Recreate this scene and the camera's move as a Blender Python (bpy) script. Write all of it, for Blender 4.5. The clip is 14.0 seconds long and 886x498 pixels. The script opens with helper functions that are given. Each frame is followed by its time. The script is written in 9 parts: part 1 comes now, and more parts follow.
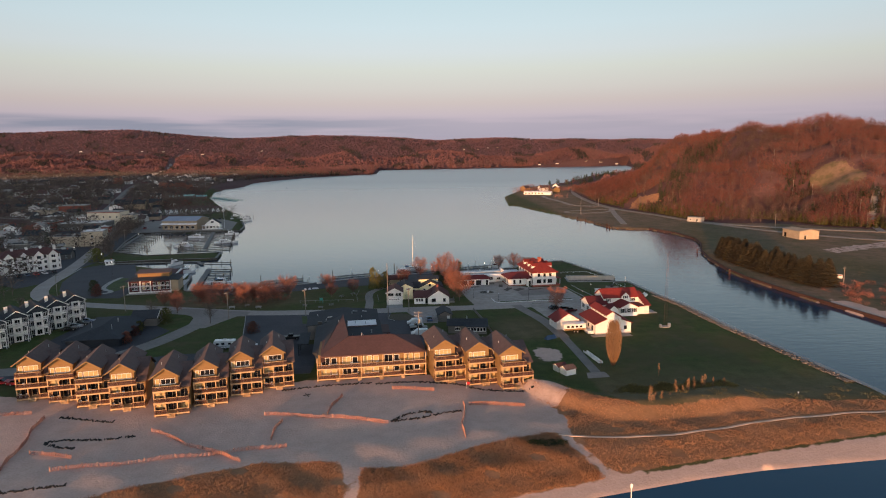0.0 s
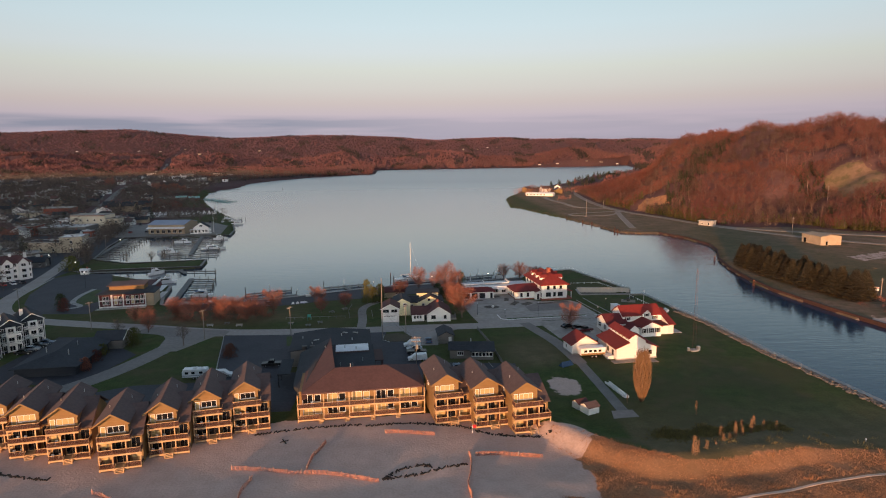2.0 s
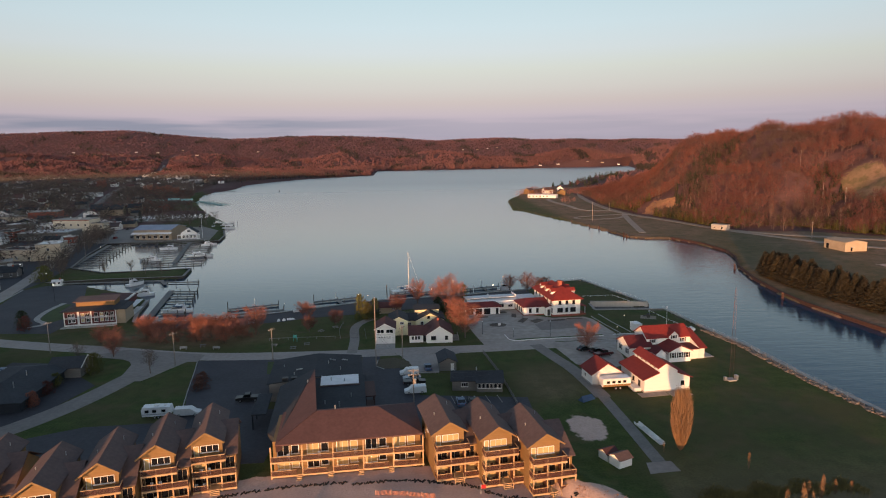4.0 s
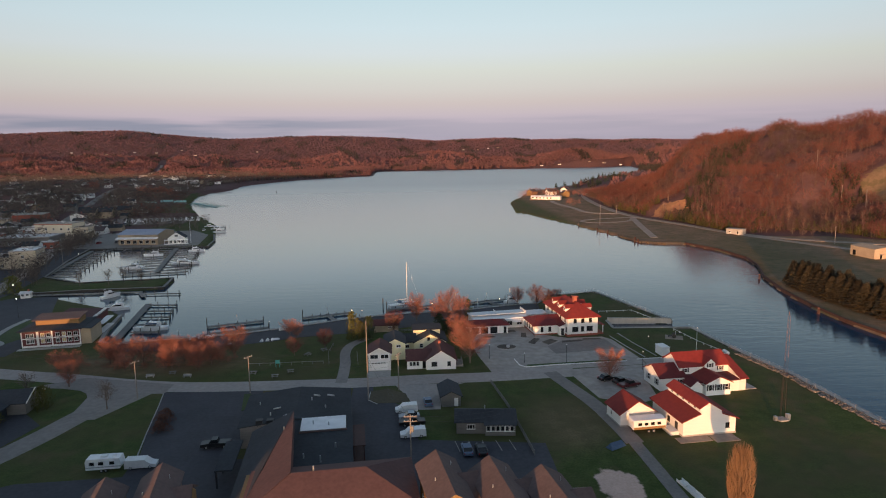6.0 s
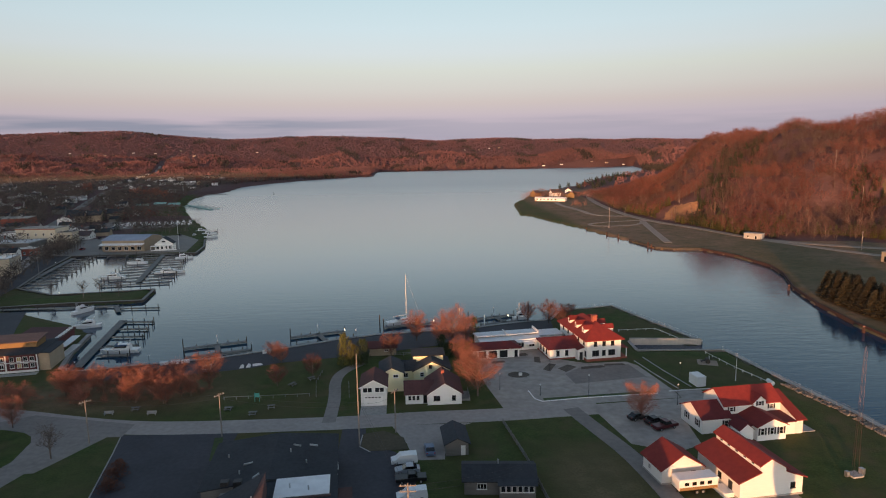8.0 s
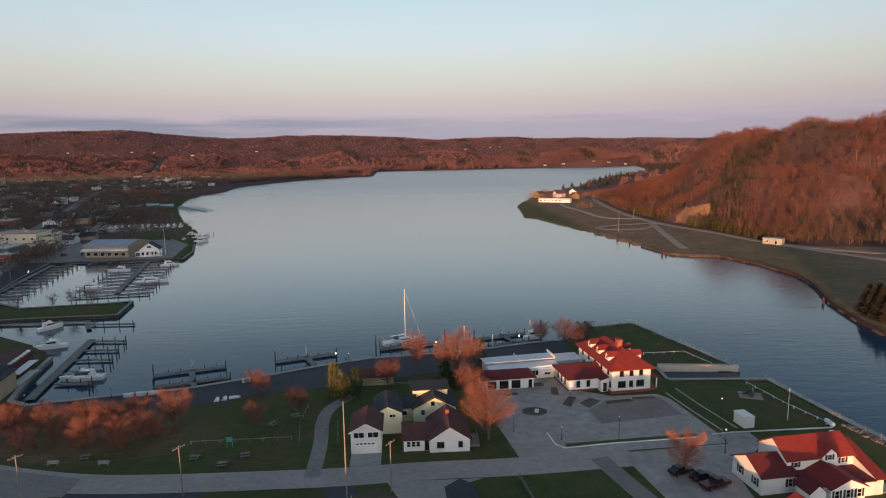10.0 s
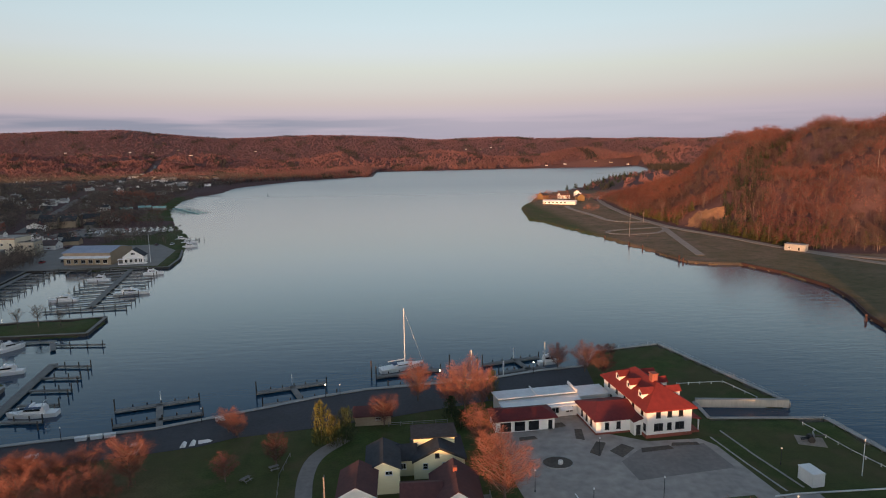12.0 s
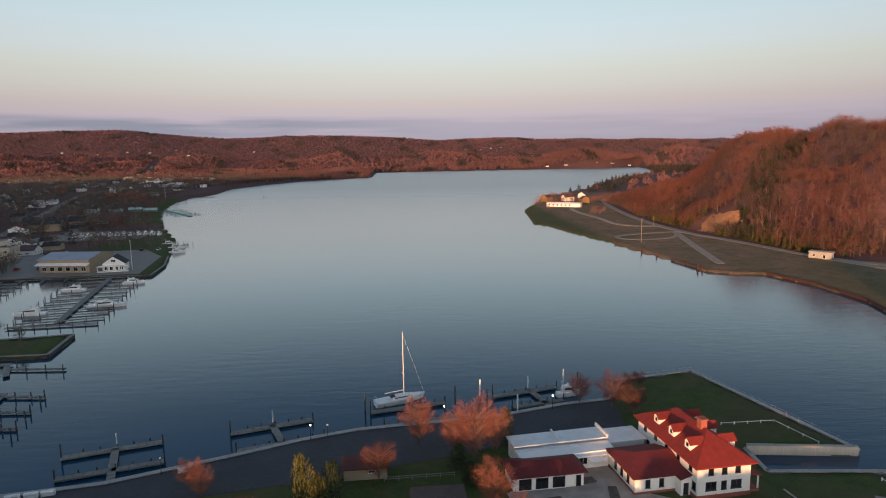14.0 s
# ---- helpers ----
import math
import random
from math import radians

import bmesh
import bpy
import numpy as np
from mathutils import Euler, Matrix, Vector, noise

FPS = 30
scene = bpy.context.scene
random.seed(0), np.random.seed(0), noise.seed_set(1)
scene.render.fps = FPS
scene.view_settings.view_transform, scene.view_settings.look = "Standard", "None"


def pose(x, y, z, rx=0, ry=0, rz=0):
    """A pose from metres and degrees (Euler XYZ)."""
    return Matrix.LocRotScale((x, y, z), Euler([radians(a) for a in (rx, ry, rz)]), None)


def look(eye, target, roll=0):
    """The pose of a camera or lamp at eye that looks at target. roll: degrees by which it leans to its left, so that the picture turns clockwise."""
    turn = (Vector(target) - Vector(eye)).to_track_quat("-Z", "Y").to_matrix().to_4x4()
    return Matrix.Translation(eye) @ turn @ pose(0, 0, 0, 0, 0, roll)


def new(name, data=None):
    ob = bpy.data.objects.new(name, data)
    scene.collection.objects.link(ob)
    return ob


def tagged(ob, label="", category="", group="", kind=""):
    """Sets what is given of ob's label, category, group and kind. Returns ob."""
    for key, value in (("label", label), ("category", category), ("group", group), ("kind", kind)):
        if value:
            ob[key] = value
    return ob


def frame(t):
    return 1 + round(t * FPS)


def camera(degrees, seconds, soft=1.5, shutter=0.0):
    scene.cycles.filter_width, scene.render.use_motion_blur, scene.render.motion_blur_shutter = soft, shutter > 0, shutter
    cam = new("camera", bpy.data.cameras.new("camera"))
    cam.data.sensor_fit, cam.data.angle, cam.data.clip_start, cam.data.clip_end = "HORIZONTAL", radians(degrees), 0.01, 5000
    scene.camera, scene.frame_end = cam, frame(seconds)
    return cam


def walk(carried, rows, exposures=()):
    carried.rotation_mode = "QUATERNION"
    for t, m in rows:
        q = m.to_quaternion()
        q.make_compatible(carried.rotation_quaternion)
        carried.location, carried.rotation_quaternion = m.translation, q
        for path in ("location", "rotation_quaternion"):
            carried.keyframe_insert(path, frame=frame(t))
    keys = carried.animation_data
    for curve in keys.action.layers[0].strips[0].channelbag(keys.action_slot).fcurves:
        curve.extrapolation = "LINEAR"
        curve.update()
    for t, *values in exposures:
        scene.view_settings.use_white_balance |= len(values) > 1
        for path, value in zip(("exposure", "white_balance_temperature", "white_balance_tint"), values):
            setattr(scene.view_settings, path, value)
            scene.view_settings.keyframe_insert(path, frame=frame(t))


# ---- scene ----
cam = camera(71.6, 14.0, soft=1.05)
PATH = [
    (0, (-0.585, -1.685, 56.162), (-0.525, 0.289, 55.857), -0.7),
    (0.5, (-0.566, 3.975, 56.349), (-0.506, 5.95, 56.045), -0.7),
    (1, (-0.525, 9.631, 56.515), (-0.463, 11.605, 56.210), -0.7),
    (1.5, (-0.464, 15.282, 56.667), (-0.402, 17.256, 56.362), -0.7),
    (2, (-0.39, 20.927, 56.794), (-0.327, 22.901, 56.488), -0.7),
    (2.5, (-0.305, 26.565, 56.911), (-0.242, 28.54, 56.606), -0.7),
    (3, (-0.215, 32.197, 57.016), (-0.151, 34.173, 56.711), -0.8),
    (4.25, (0.017, 46.248, 57.200), (0.081, 48.223, 56.896), -0.8),
    (5.5, (0.22, 60.258, 57.424), (0.283, 62.234, 57.121), -0.8),
    (6, (0.284, 65.852, 57.522), (0.347, 67.828, 57.218), -0.8),
    (6.5, (0.336, 71.442, 57.636), (0.398, 73.418, 57.333), -0.8),
    (7, (0.374, 77.028, 57.768), (0.435, 79.004, 57.464), -0.8),
    (7.5, (0.396, 82.612, 57.915), (0.457, 84.588, 57.611), -0.8),
    (8, (0.403, 88.194, 58.077), (0.463, 90.17, 57.773), -0.9),
    (9.25, (0.342, 102.156, 58.526), (0.402, 104.132, 58.221), -0.9),
    (10.5, (0.173, 116.147, 58.989), (0.231, 118.122, 58.682), -0.9),
    (11, (0.075, 121.759, 59.159), (0.133, 123.734, 58.852), -0.9),
    (11.5, (-0.038, 127.383, 59.31), (0.02, 129.358, 59.003), -0.9),
    (12, (-0.166, 133.022, 59.435), (-0.108, 134.998, 59.128), -0.9),
    (12.5, (-0.306, 138.679, 59.525), (-0.248, 140.654, 59.218), -0.9),
    (13, (-0.458, 144.356, 59.571), (-0.399, 146.332, 59.264), -0.9),
    (13.5, (-0.618, 150.057, 59.562), (-0.559, 152.033, 59.256), -0.9),
    (14, (-0.786, 155.785, 59.488), (-0.726, 157.761, 59.183), -0.8),
]
walk(cam, [(t, look(eye, target, roll)) for t, eye, target, roll in PATH])

# ---- light ----
SUN_TURN, SUN_HIGH = radians(21), radians(3.1)
ray_way = Vector((math.sin(SUN_TURN) * math.cos(SUN_HIGH), math.cos(SUN_TURN) * math.cos(SUN_HIGH), -math.sin(SUN_HIGH)))
sun_data = bpy.data.lights.new("sun", "SUN")
sun_data.energy, sun_data.angle, sun_data.color = 6.2, radians(0.6), (1.0, 0.47, 0.195)
sun = new("sun", sun_data)
sun.matrix_world = look(-200 * ray_way, (0, 0, 0))


def nodes_of(tree):
    tree.nodes.clear()
    return tree.nodes, tree.links


world = bpy.data.worlds.new("evening_sky")
scene.world = world
world.use_nodes = True
N, L = nodes_of(world.node_tree)
w_out, w_bg = N.new("ShaderNodeOutputWorld"), N.new("ShaderNodeBackground")
w_co, w_sep = N.new("ShaderNodeTexCoord"), N.new("ShaderNodeSeparateXYZ")
L.new(w_co.outputs["Generated"], w_sep.inputs[0])
w_ramp = N.new("ShaderNodeValToRGB")
SKY = [(0.0, (0.48, 0.43, 0.53)), (0.030, (0.50, 0.45, 0.56)), (0.057, (0.60, 0.515, 0.605)), (0.080, (0.68, 0.585, 0.58)), (0.100, (0.72, 0.68, 0.65)), (0.130, (0.75, 0.775, 0.72)),
       (0.155, (0.745, 0.815, 0.84)), (0.19, (0.70, 0.835, 0.895)), (0.24, (0.62, 0.80, 0.87)), (0.40, (0.275, 0.43, 0.60)), (0.62, (0.20, 0.285, 0.41)), (1.0, (0.165, 0.225, 0.325))]


def fill_ramp(ramp, stops):
    """Sets a colour ramp's stops, the first at 0 and the last at 1."""
    first, last = ramp.elements[0], ramp.elements[1]
    first.position, first.color = 0.0, (*stops[0][1], 1)
    last.position, last.color = 1.0, (*stops[-1][1], 1)
    for at, c in stops[1:-1]:
        ramp.elements.new(at).color = (*c, 1)


fill_ramp(w_ramp.color_ramp, SKY)
L.new(w_sep.outputs[2], w_ramp.inputs[0])
# thin banks of cloud low over the land
w_map = N.new("ShaderNodeMapping")
w_map.inputs["Scale"].default_value = (2.6, 2.6, 36.0)
L.new(w_co.outputs["Generated"], w_map.inputs[0])
w_noise = N.new("ShaderNodeTexNoise")
w_noise.inputs["Scale"].default_value, w_noise.inputs["Detail"].default_value = 1.6, 3.5
L.new(w_map.outputs[0], w_noise.inputs[0])
w_band = N.new("ShaderNodeValToRGB")
fill_ramp(w_band.color_ramp, [(at, (v, v, v)) for at, v in ((0.0, 0.3), (0.030, 0.8), (0.046, 1.0), (0.055, 0.9), (0.061, 0.0), (1.0, 0.0))])
L.new(w_sep.outputs[2], w_band.inputs[0])
w_edge = N.new("ShaderNodeMapRange")
w_edge.inputs["From Min"].default_value, w_edge.inputs["From Max"].default_value = 0.34, 0.56
L.new(w_noise.outputs[0], w_edge.inputs[0])
w_mul = N.new("ShaderNodeMath")
w_mul.operation = "MULTIPLY"
L.new(w_edge.outputs[0], w_mul.inputs[0])
L.new(w_band.outputs[0], w_mul.inputs[1])
w_cloud = N.new("ShaderNodeMix")
w_cloud.data_type = "RGBA"
w_cloud.inputs["B"].default_value = (0.315, 0.335, 0.445, 1)
# the banks thin out towards the east
w_east = N.new("ShaderNodeMapRange")
w_east.interpolation_type = "SMOOTHSTEP"
for key, v in (("From Min", -0.30), ("From Max", 0.12), ("To Min", 1.0), ("To Max", 0.32)):
    w_east.inputs[key].default_value = v
L.new(w_sep.outputs[0], w_east.inputs[0])
w_thin = N.new("ShaderNodeMath")
w_thin.operation = "MULTIPLY"
L.new(w_mul.outputs[0], w_thin.inputs[0])
L.new(w_east.outputs[0], w_thin.inputs[1])
L.new(w_thin.outputs[0], w_cloud.inputs["Factor"])
L.new(w_ramp.outputs[0], w_cloud.inputs["A"])
# the warm side of the sky, round the low sun
w_sky = N.new("ShaderNodeTexSky")
w_sky.sky_type, w_sky.sun_disc = "NISHITA", False
w_sky.sun_elevation, w_sky.sun_rotation = SUN_HIGH, math.pi + SUN_TURN
w_scale = N.new("ShaderNodeVectorMath")
w_scale.operation = "SCALE"
w_scale.inputs["Scale"].default_value = 0.10
L.new(w_sky.outputs[0], w_scale.inputs[0])
w_mix = N.new("ShaderNodeMix")
w_mix.data_type = "RGBA"
w_mix.inputs["Factor"].default_value = 0.12
L.new(w_cloud.outputs["Result"], w_mix.inputs["A"])
L.new(w_scale.outputs[0], w_mix.inputs["B"])
# afterglow: bright low sky on the sun's side
w_dot = N.new("ShaderNodeVectorMath")
w_dot.operation = "DOT_PRODUCT"
w_dot.inputs[1].default_value = (-math.sin(SUN_TURN), -math.cos(SUN_TURN), 0.0)
L.new(w_co.outputs["Generated"], w_dot.inputs[0])
w_side = N.new("ShaderNodeMapRange")
w_side.interpolation_type = "SMOOTHSTEP"
w_side.inputs["From Min"].default_value, w_side.inputs["From Max"].default_value = 0.0, 1.0
L.new(w_dot.outputs["Value"], w_side.inputs[0])
w_low = N.new("ShaderNodeMapRange")
w_low.interpolation_type = "SMOOTHSTEP"
w_low.inputs["From Min"].default_value, w_low.inputs["From Max"].default_value = 0.0, 0.33
w_low.inputs["To Min"].default_value, w_low.inputs["To Max"].default_value = 1.0, 0.0
L.new(w_sep.outputs[2], w_low.inputs[0])
w_glow = N.new("ShaderNodeMath")
w_glow.operation = "MULTIPLY"
L.new(w_side.outputs[0], w_glow.inputs[0])
L.new(w_low.outputs[0], w_glow.inputs[1])
w_warm = N.new("ShaderNodeMix")
w_warm.data_type = "RGBA"
w_warm.inputs["B"].default_value = (6.3, 5.2, 4.35, 1)
L.new(w_glow.outputs[0], w_warm.inputs["Factor"])
L.new(w_mix.outputs["Result"], w_warm.inputs["A"])
# the sky opposite the sun is brightest in its middle
w_sq = N.new("ShaderNodeMath")
w_sq.operation = "MULTIPLY"
L.new(w_sep.outputs[0], w_sq.inputs[0])
L.new(w_sep.outputs[0], w_sq.inputs[1])
w_fall = N.new("ShaderNodeMapRange")
w_fall.inputs["To Min"].default_value, w_fall.inputs["To Max"].default_value = 1.0, 0.68
L.new(w_sq.outputs[0], w_fall.inputs[0])
w_dim = N.new("ShaderNodeVectorMath")
w_dim.operation = "SCALE"
L.new(w_warm.outputs["Result"], w_dim.inputs[0])
L.new(w_fall.outputs[0], w_dim.inputs["Scale"])
L.new(w_dim.outputs[0], w_bg.inputs[0])
w_bg.inputs[1].default_value = 1.0
L.new(w_bg.outputs[0], w_out.inputs[0])


# ---- materials ----
MATS = {}


def mat(name, c1, c2, grain=2.0, rough=0.85, bump=0.15, metal=0.0, patch=0.12, vary=0.12, stretch=(1, 1, 1), tint=False, size=0.03):
    """A surface of two colours in a grain and in wide patches; vary: how far single objects differ."""
    m = bpy.data.materials.new(name)
    m.use_nodes = True
    n, l = nodes_of(m.node_tree)
    out, bsdf = n.new("ShaderNodeOutputMaterial"), n.new("ShaderNodeBsdfPrincipled")
    l.new(bsdf.outputs[0], out.inputs[0])
    co, mp = n.new("ShaderNodeTexCoord"), n.new("ShaderNodeMapping")
    mp.inputs["Scale"].default_value = stretch
    l.new(co.outputs["Object"], mp.inputs[0])
    fine, wide = n.new("ShaderNodeTexNoise"), n.new("ShaderNodeTexNoise")
    fine.inputs["Scale"].default_value, fine.inputs["Detail"].default_value = grain, 6.0
    wide.inputs["Scale"].default_value, wide.inputs["Detail"].default_value = grain * patch, 3.0
    l.new(mp.outputs[0], fine.inputs[0])
    l.new(mp.outputs[0], wide.inputs[0])
    both = n.new("ShaderNodeMath")
    both.operation = "MULTIPLY_ADD"
    both.inputs[1].default_value = 0.55
    add = n.new("ShaderNodeMath")
    add.operation = "MULTIPLY"
    add.inputs[1].default_value = 0.45
    l.new(wide.outputs[0], add.inputs[0])
    l.new(fine.outputs[0], both.inputs[0])
    l.new(add.outputs[0], both.inputs[2])
    rng = n.new("ShaderNodeMapRange")
    rng.inputs["From Min"].default_value, rng.inputs["From Max"].default_value = 0.34, 0.66
    l.new(both.outputs[0], rng.inputs[0])
    mix = n.new("ShaderNodeMix")
    mix.data_type = "RGBA"
    mix.inputs["A"].default_value, mix.inputs["B"].default_value = (*c1, 1), (*c2, 1)
    l.new(rng.outputs[0], mix.inputs["Factor"])
    hsv = n.new("ShaderNodeHueSaturation")
    l.new(mix.outputs["Result"], hsv.inputs["Color"])
    val = n.new("ShaderNodeMapRange")
    val.inputs["To Min"].default_value, val.inputs["To Max"].default_value = 1 - vary, 1 + vary
    if tint:
        at = n.new("ShaderNodeAttribute")
        at.attribute_name = "tint"
        l.new(at.outputs["Fac"], val.inputs[0])
    else:
        info = n.new("ShaderNodeObjectInfo")
        l.new(info.outputs["Random"], val.inputs[0])
    l.new(val.outputs[0], hsv.inputs["Value"])
    l.new(hsv.outputs[0], bsdf.inputs["Base Color"])
    bsdf.inputs["Roughness"].default_value, bsdf.inputs["Metallic"].default_value = rough, metal
    if bump:
        b = n.new("ShaderNodeBump")
        b.inputs["Strength"].default_value, b.inputs["Distance"].default_value = bump, size
        l.new(fine.outputs[0], b.inputs["Height"])
        l.new(b.outputs[0], bsdf.inputs["Normal"])
    MATS[name] = m
    return m


mat("sand", (0.50, 0.38, 0.31), (0.62, 0.48, 0.40), 0.8)
mat("lot_asphalt", (0.26, 0.232, 0.208), (0.41, 0.367, 0.33), 0.5, 0.85, patch=0.25)
mat("mid_asphalt", (0.185, 0.164, 0.150), (0.265, 0.236, 0.216), 0.9, 0.85)
mat("asphalt", (0.031, 0.031, 0.039), (0.055, 0.054, 0.065), 1.2, 0.8)
mat("old_asphalt", (0.29, 0.255, 0.235), (0.40, 0.355, 0.325), 0.9, 0.85)
mat("concrete", (0.2808, 0.27, 0.2592), (0.4104, 0.3996, 0.378), 1.5, 0.9)
mat("gravel", (0.25, 0.20, 0.16), (0.38, 0.31, 0.255), 2.0, 0.95, 0.4)
mat("grass", (0.034, 0.058, 0.017), (0.072, 0.098, 0.031), 1.0, 0.95, 0.3)
mat("white_paint", (0.72, 0.71, 0.69), (0.82, 0.81, 0.79), 3.0, 0.6, 0.05)
mat("white_siding", (0.79, 0.78, 0.75), (0.87, 0.86, 0.83), 2.0, 0.65, 0.25, stretch=(0.3, 0.3, 6), size=0.02)
mat("yellow_siding", (0.80, 0.75, 0.49), (0.87, 0.82, 0.58), 2.0, 0.7, 0.25, stretch=(0.3, 0.3, 6), size=0.02)
mat("tan_siding", (0.205, 0.122, 0.047), (0.27, 0.168, 0.068), 1.4, 0.75, 0.2, stretch=(0.4, 0.4, 5), size=0.02, vary=0.06)
mat("deck_wood", (0.43, 0.285, 0.150), (0.55, 0.375, 0.215), 3.0, 0.75, 0.2, stretch=(0.4, 3, 3))
mat("rail_wood", (0.050, 0.020, 0.018), (0.085, 0.034, 0.028), 3.0, 0.75, 0.2)
mat("grey_siding", (0.136, 0.1275, 0.119), (0.204, 0.1913, 0.1785), 2.0, 0.8, 0.25, stretch=(0.3, 0.3, 6), size=0.02)
mat("blue_siding", (0.0204, 0.02652, 0.03672), (0.034, 0.04284, 0.05712), 2.0, 0.8, 0.25, stretch=(0.3, 0.3, 6), size=0.02)
mat("maroon_siding", (0.09, 0.0198, 0.0216), (0.135, 0.0315, 0.0324), 2.0, 0.7, 0.2)
mat("cream_siding", (0.64, 0.57, 0.44), (0.74, 0.67, 0.53), 2.0, 0.75, 0.2)
mat("pale_stucco", (0.42, 0.36, 0.27), (0.52, 0.45, 0.35), 1.2, 0.85, 0.2)
mat("brown_shingle", (0.080, 0.054, 0.052), (0.122, 0.082, 0.076), 1.6, 0.8, 0.4, vary=0.08)
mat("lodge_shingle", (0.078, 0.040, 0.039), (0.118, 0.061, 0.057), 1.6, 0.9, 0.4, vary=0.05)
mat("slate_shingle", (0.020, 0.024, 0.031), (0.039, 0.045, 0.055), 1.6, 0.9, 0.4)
mat("maroon_shingle", (0.07225, 0.02975, 0.0306), (0.1105, 0.0442, 0.0425), 1.6, 0.9, 0.4)
mat("red_roof", (0.165, 0.016, 0.013), (0.23, 0.025, 0.019), 1.2, 0.85, 0.25)
mat("dark_red_roof", (0.09975, 0.01235, 0.0152), (0.1425, 0.01805, 0.0209), 1.2, 0.85, 0.25)
mat("white_roof", (0.644, 0.6555, 0.667), (0.828, 0.8395, 0.851), 0.6, 0.6, 0.1)
mat("brick_red", (0.26, 0.075, 0.05), (0.36, 0.11, 0.075), 4.0, 0.9, 0.3)
mat("tan_brick", (0.34, 0.27, 0.19), (0.45, 0.36, 0.26), 3.0, 0.9, 0.3)
mat("dark_metal", (0.03, 0.03, 0.032), (0.06, 0.06, 0.062), 4.0, 0.5, 0.1, 0.5)
mat("steel", (0.42, 0.43, 0.44), (0.55, 0.56, 0.57), 4.0, 0.4, 0.1, 0.7)
mat("pile_wood", (0.044, 0.036, 0.0304), (0.08, 0.068, 0.056), 3.0, 0.9, 0.3)
mat("dock_planks", (0.155, 0.15, 0.142), (0.245, 0.235, 0.222), 2.0, 0.9, 0.3)
mat("pole_wood", (0.20, 0.17, 0.15), (0.29, 0.25, 0.22), 3.0, 0.9, 0.3)
mat("sheet_pile", (0.17, 0.15, 0.13), (0.27, 0.24, 0.21), 1.0, 0.8, 0.3, 0.2, stretch=(4, 4, 0.3))
mat("rust_pile", (0.048, 0.024, 0.019), (0.085, 0.040, 0.029), 1.0, 0.85, 0.3, 0.1)
mat("fence_red", (0.36, 0.175, 0.135), (0.46, 0.235, 0.18), 3.0, 0.9, 0.3)
mat("weed", (0.012, 0.011, 0.010), (0.03, 0.026, 0.022), 4.0, 0.95, 0.5)
mat("bark", (0.10, 0.075, 0.06), (0.18, 0.14, 0.11), 3.0, 0.95, 0.4, tint=True)
mat("hill_bark", (0.15, 0.10, 0.08), (0.24, 0.17, 0.13), 3.0, 0.95, 0.3, tint=True)
mat("bare_twig", (0.118, 0.042, 0.034), (0.190, 0.068, 0.051), 0.03, 0.95, 0, tint=True, vary=0.35)
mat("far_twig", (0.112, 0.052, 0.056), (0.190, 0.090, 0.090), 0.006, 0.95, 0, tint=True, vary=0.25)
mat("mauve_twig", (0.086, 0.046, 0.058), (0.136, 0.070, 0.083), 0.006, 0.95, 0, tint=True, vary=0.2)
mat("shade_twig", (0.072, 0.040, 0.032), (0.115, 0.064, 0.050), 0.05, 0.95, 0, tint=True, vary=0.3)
mat("red_twig", (0.24, 0.088, 0.060), (0.35, 0.130, 0.086), 0.5, 0.95, 0, tint=True, vary=0.25)
mat("grey_twig", (0.078, 0.062, 0.054), (0.150, 0.118, 0.100), 0.5, 0.95, 0, tint=True, vary=0.35)
mat("poplar_twig", (0.22, 0.13, 0.072), (0.31, 0.185, 0.10), 0.5, 0.95, 0, tint=True, vary=0.2)
mat("needle", (0.0187, 0.0306, 0.0119), (0.03825, 0.0527, 0.0187), 1.0, 0.95, 0, tint=True, vary=0.35)
mat("far_needle", (0.020, 0.019, 0.017), (0.040, 0.034, 0.028), 0.05, 0.95, 0, tint=True, vary=0.3)
mat("olive_leaf", (0.07, 0.075, 0.016), (0.12, 0.115, 0.028), 1.0, 0.95, 0, tint=True, vary=0.3)
mat("pine_needle", (0.030, 0.026, 0.013), (0.056, 0.044, 0.021), 1.0, 0.95, 0, tint=True, vary=0.35)
mat("brown_turf", (0.055, 0.046, 0.028), (0.095, 0.076, 0.046), 1.5, 0.95, 0.3)
mat("dry_blade", (0.17, 0.108, 0.064), (0.26, 0.165, 0.098), 0.03, 0.95, 0, tint=True, vary=0.35)
mat("reed_blade", (0.17, 0.135, 0.042), (0.27, 0.20, 0.07), 0.3, 0.95, 0, tint=True, vary=0.35)
mat("dune_blade", (0.34, 0.172, 0.088), (0.46, 0.235, 0.122), 0.3, 0.95, 0, tint=True, vary=0.16)
mat("black_rubber", (0.015, 0.015, 0.015), (0.03, 0.03, 0.03), 6.0, 0.9, 0.1)
mat("bed_soil", (0.075, 0.060, 0.048), (0.15, 0.125, 0.10), 2.0, 0.95, 0.5)
mat("pale_pile", (0.40, 0.37, 0.32), (0.52, 0.48, 0.42), 1.0, 0.8, 0.3, stretch=(4, 4, 0.3))
mat("mulch", (0.10, 0.045, 0.03), (0.15, 0.065, 0.045), 3.0, 0.95, 0.5)
mat("rock", (0.13, 0.115, 0.10), (0.23, 0.205, 0.18), 1.5, 0.95, 0.5)
mat("hull_white", (0.72, 0.72, 0.72), (0.80, 0.80, 0.80), 2.0, 0.3, 0.0)
mat("teal_planks", (0.20, 0.36, 0.34), (0.30, 0.48, 0.45), 1.5, 0.8, 0.2)
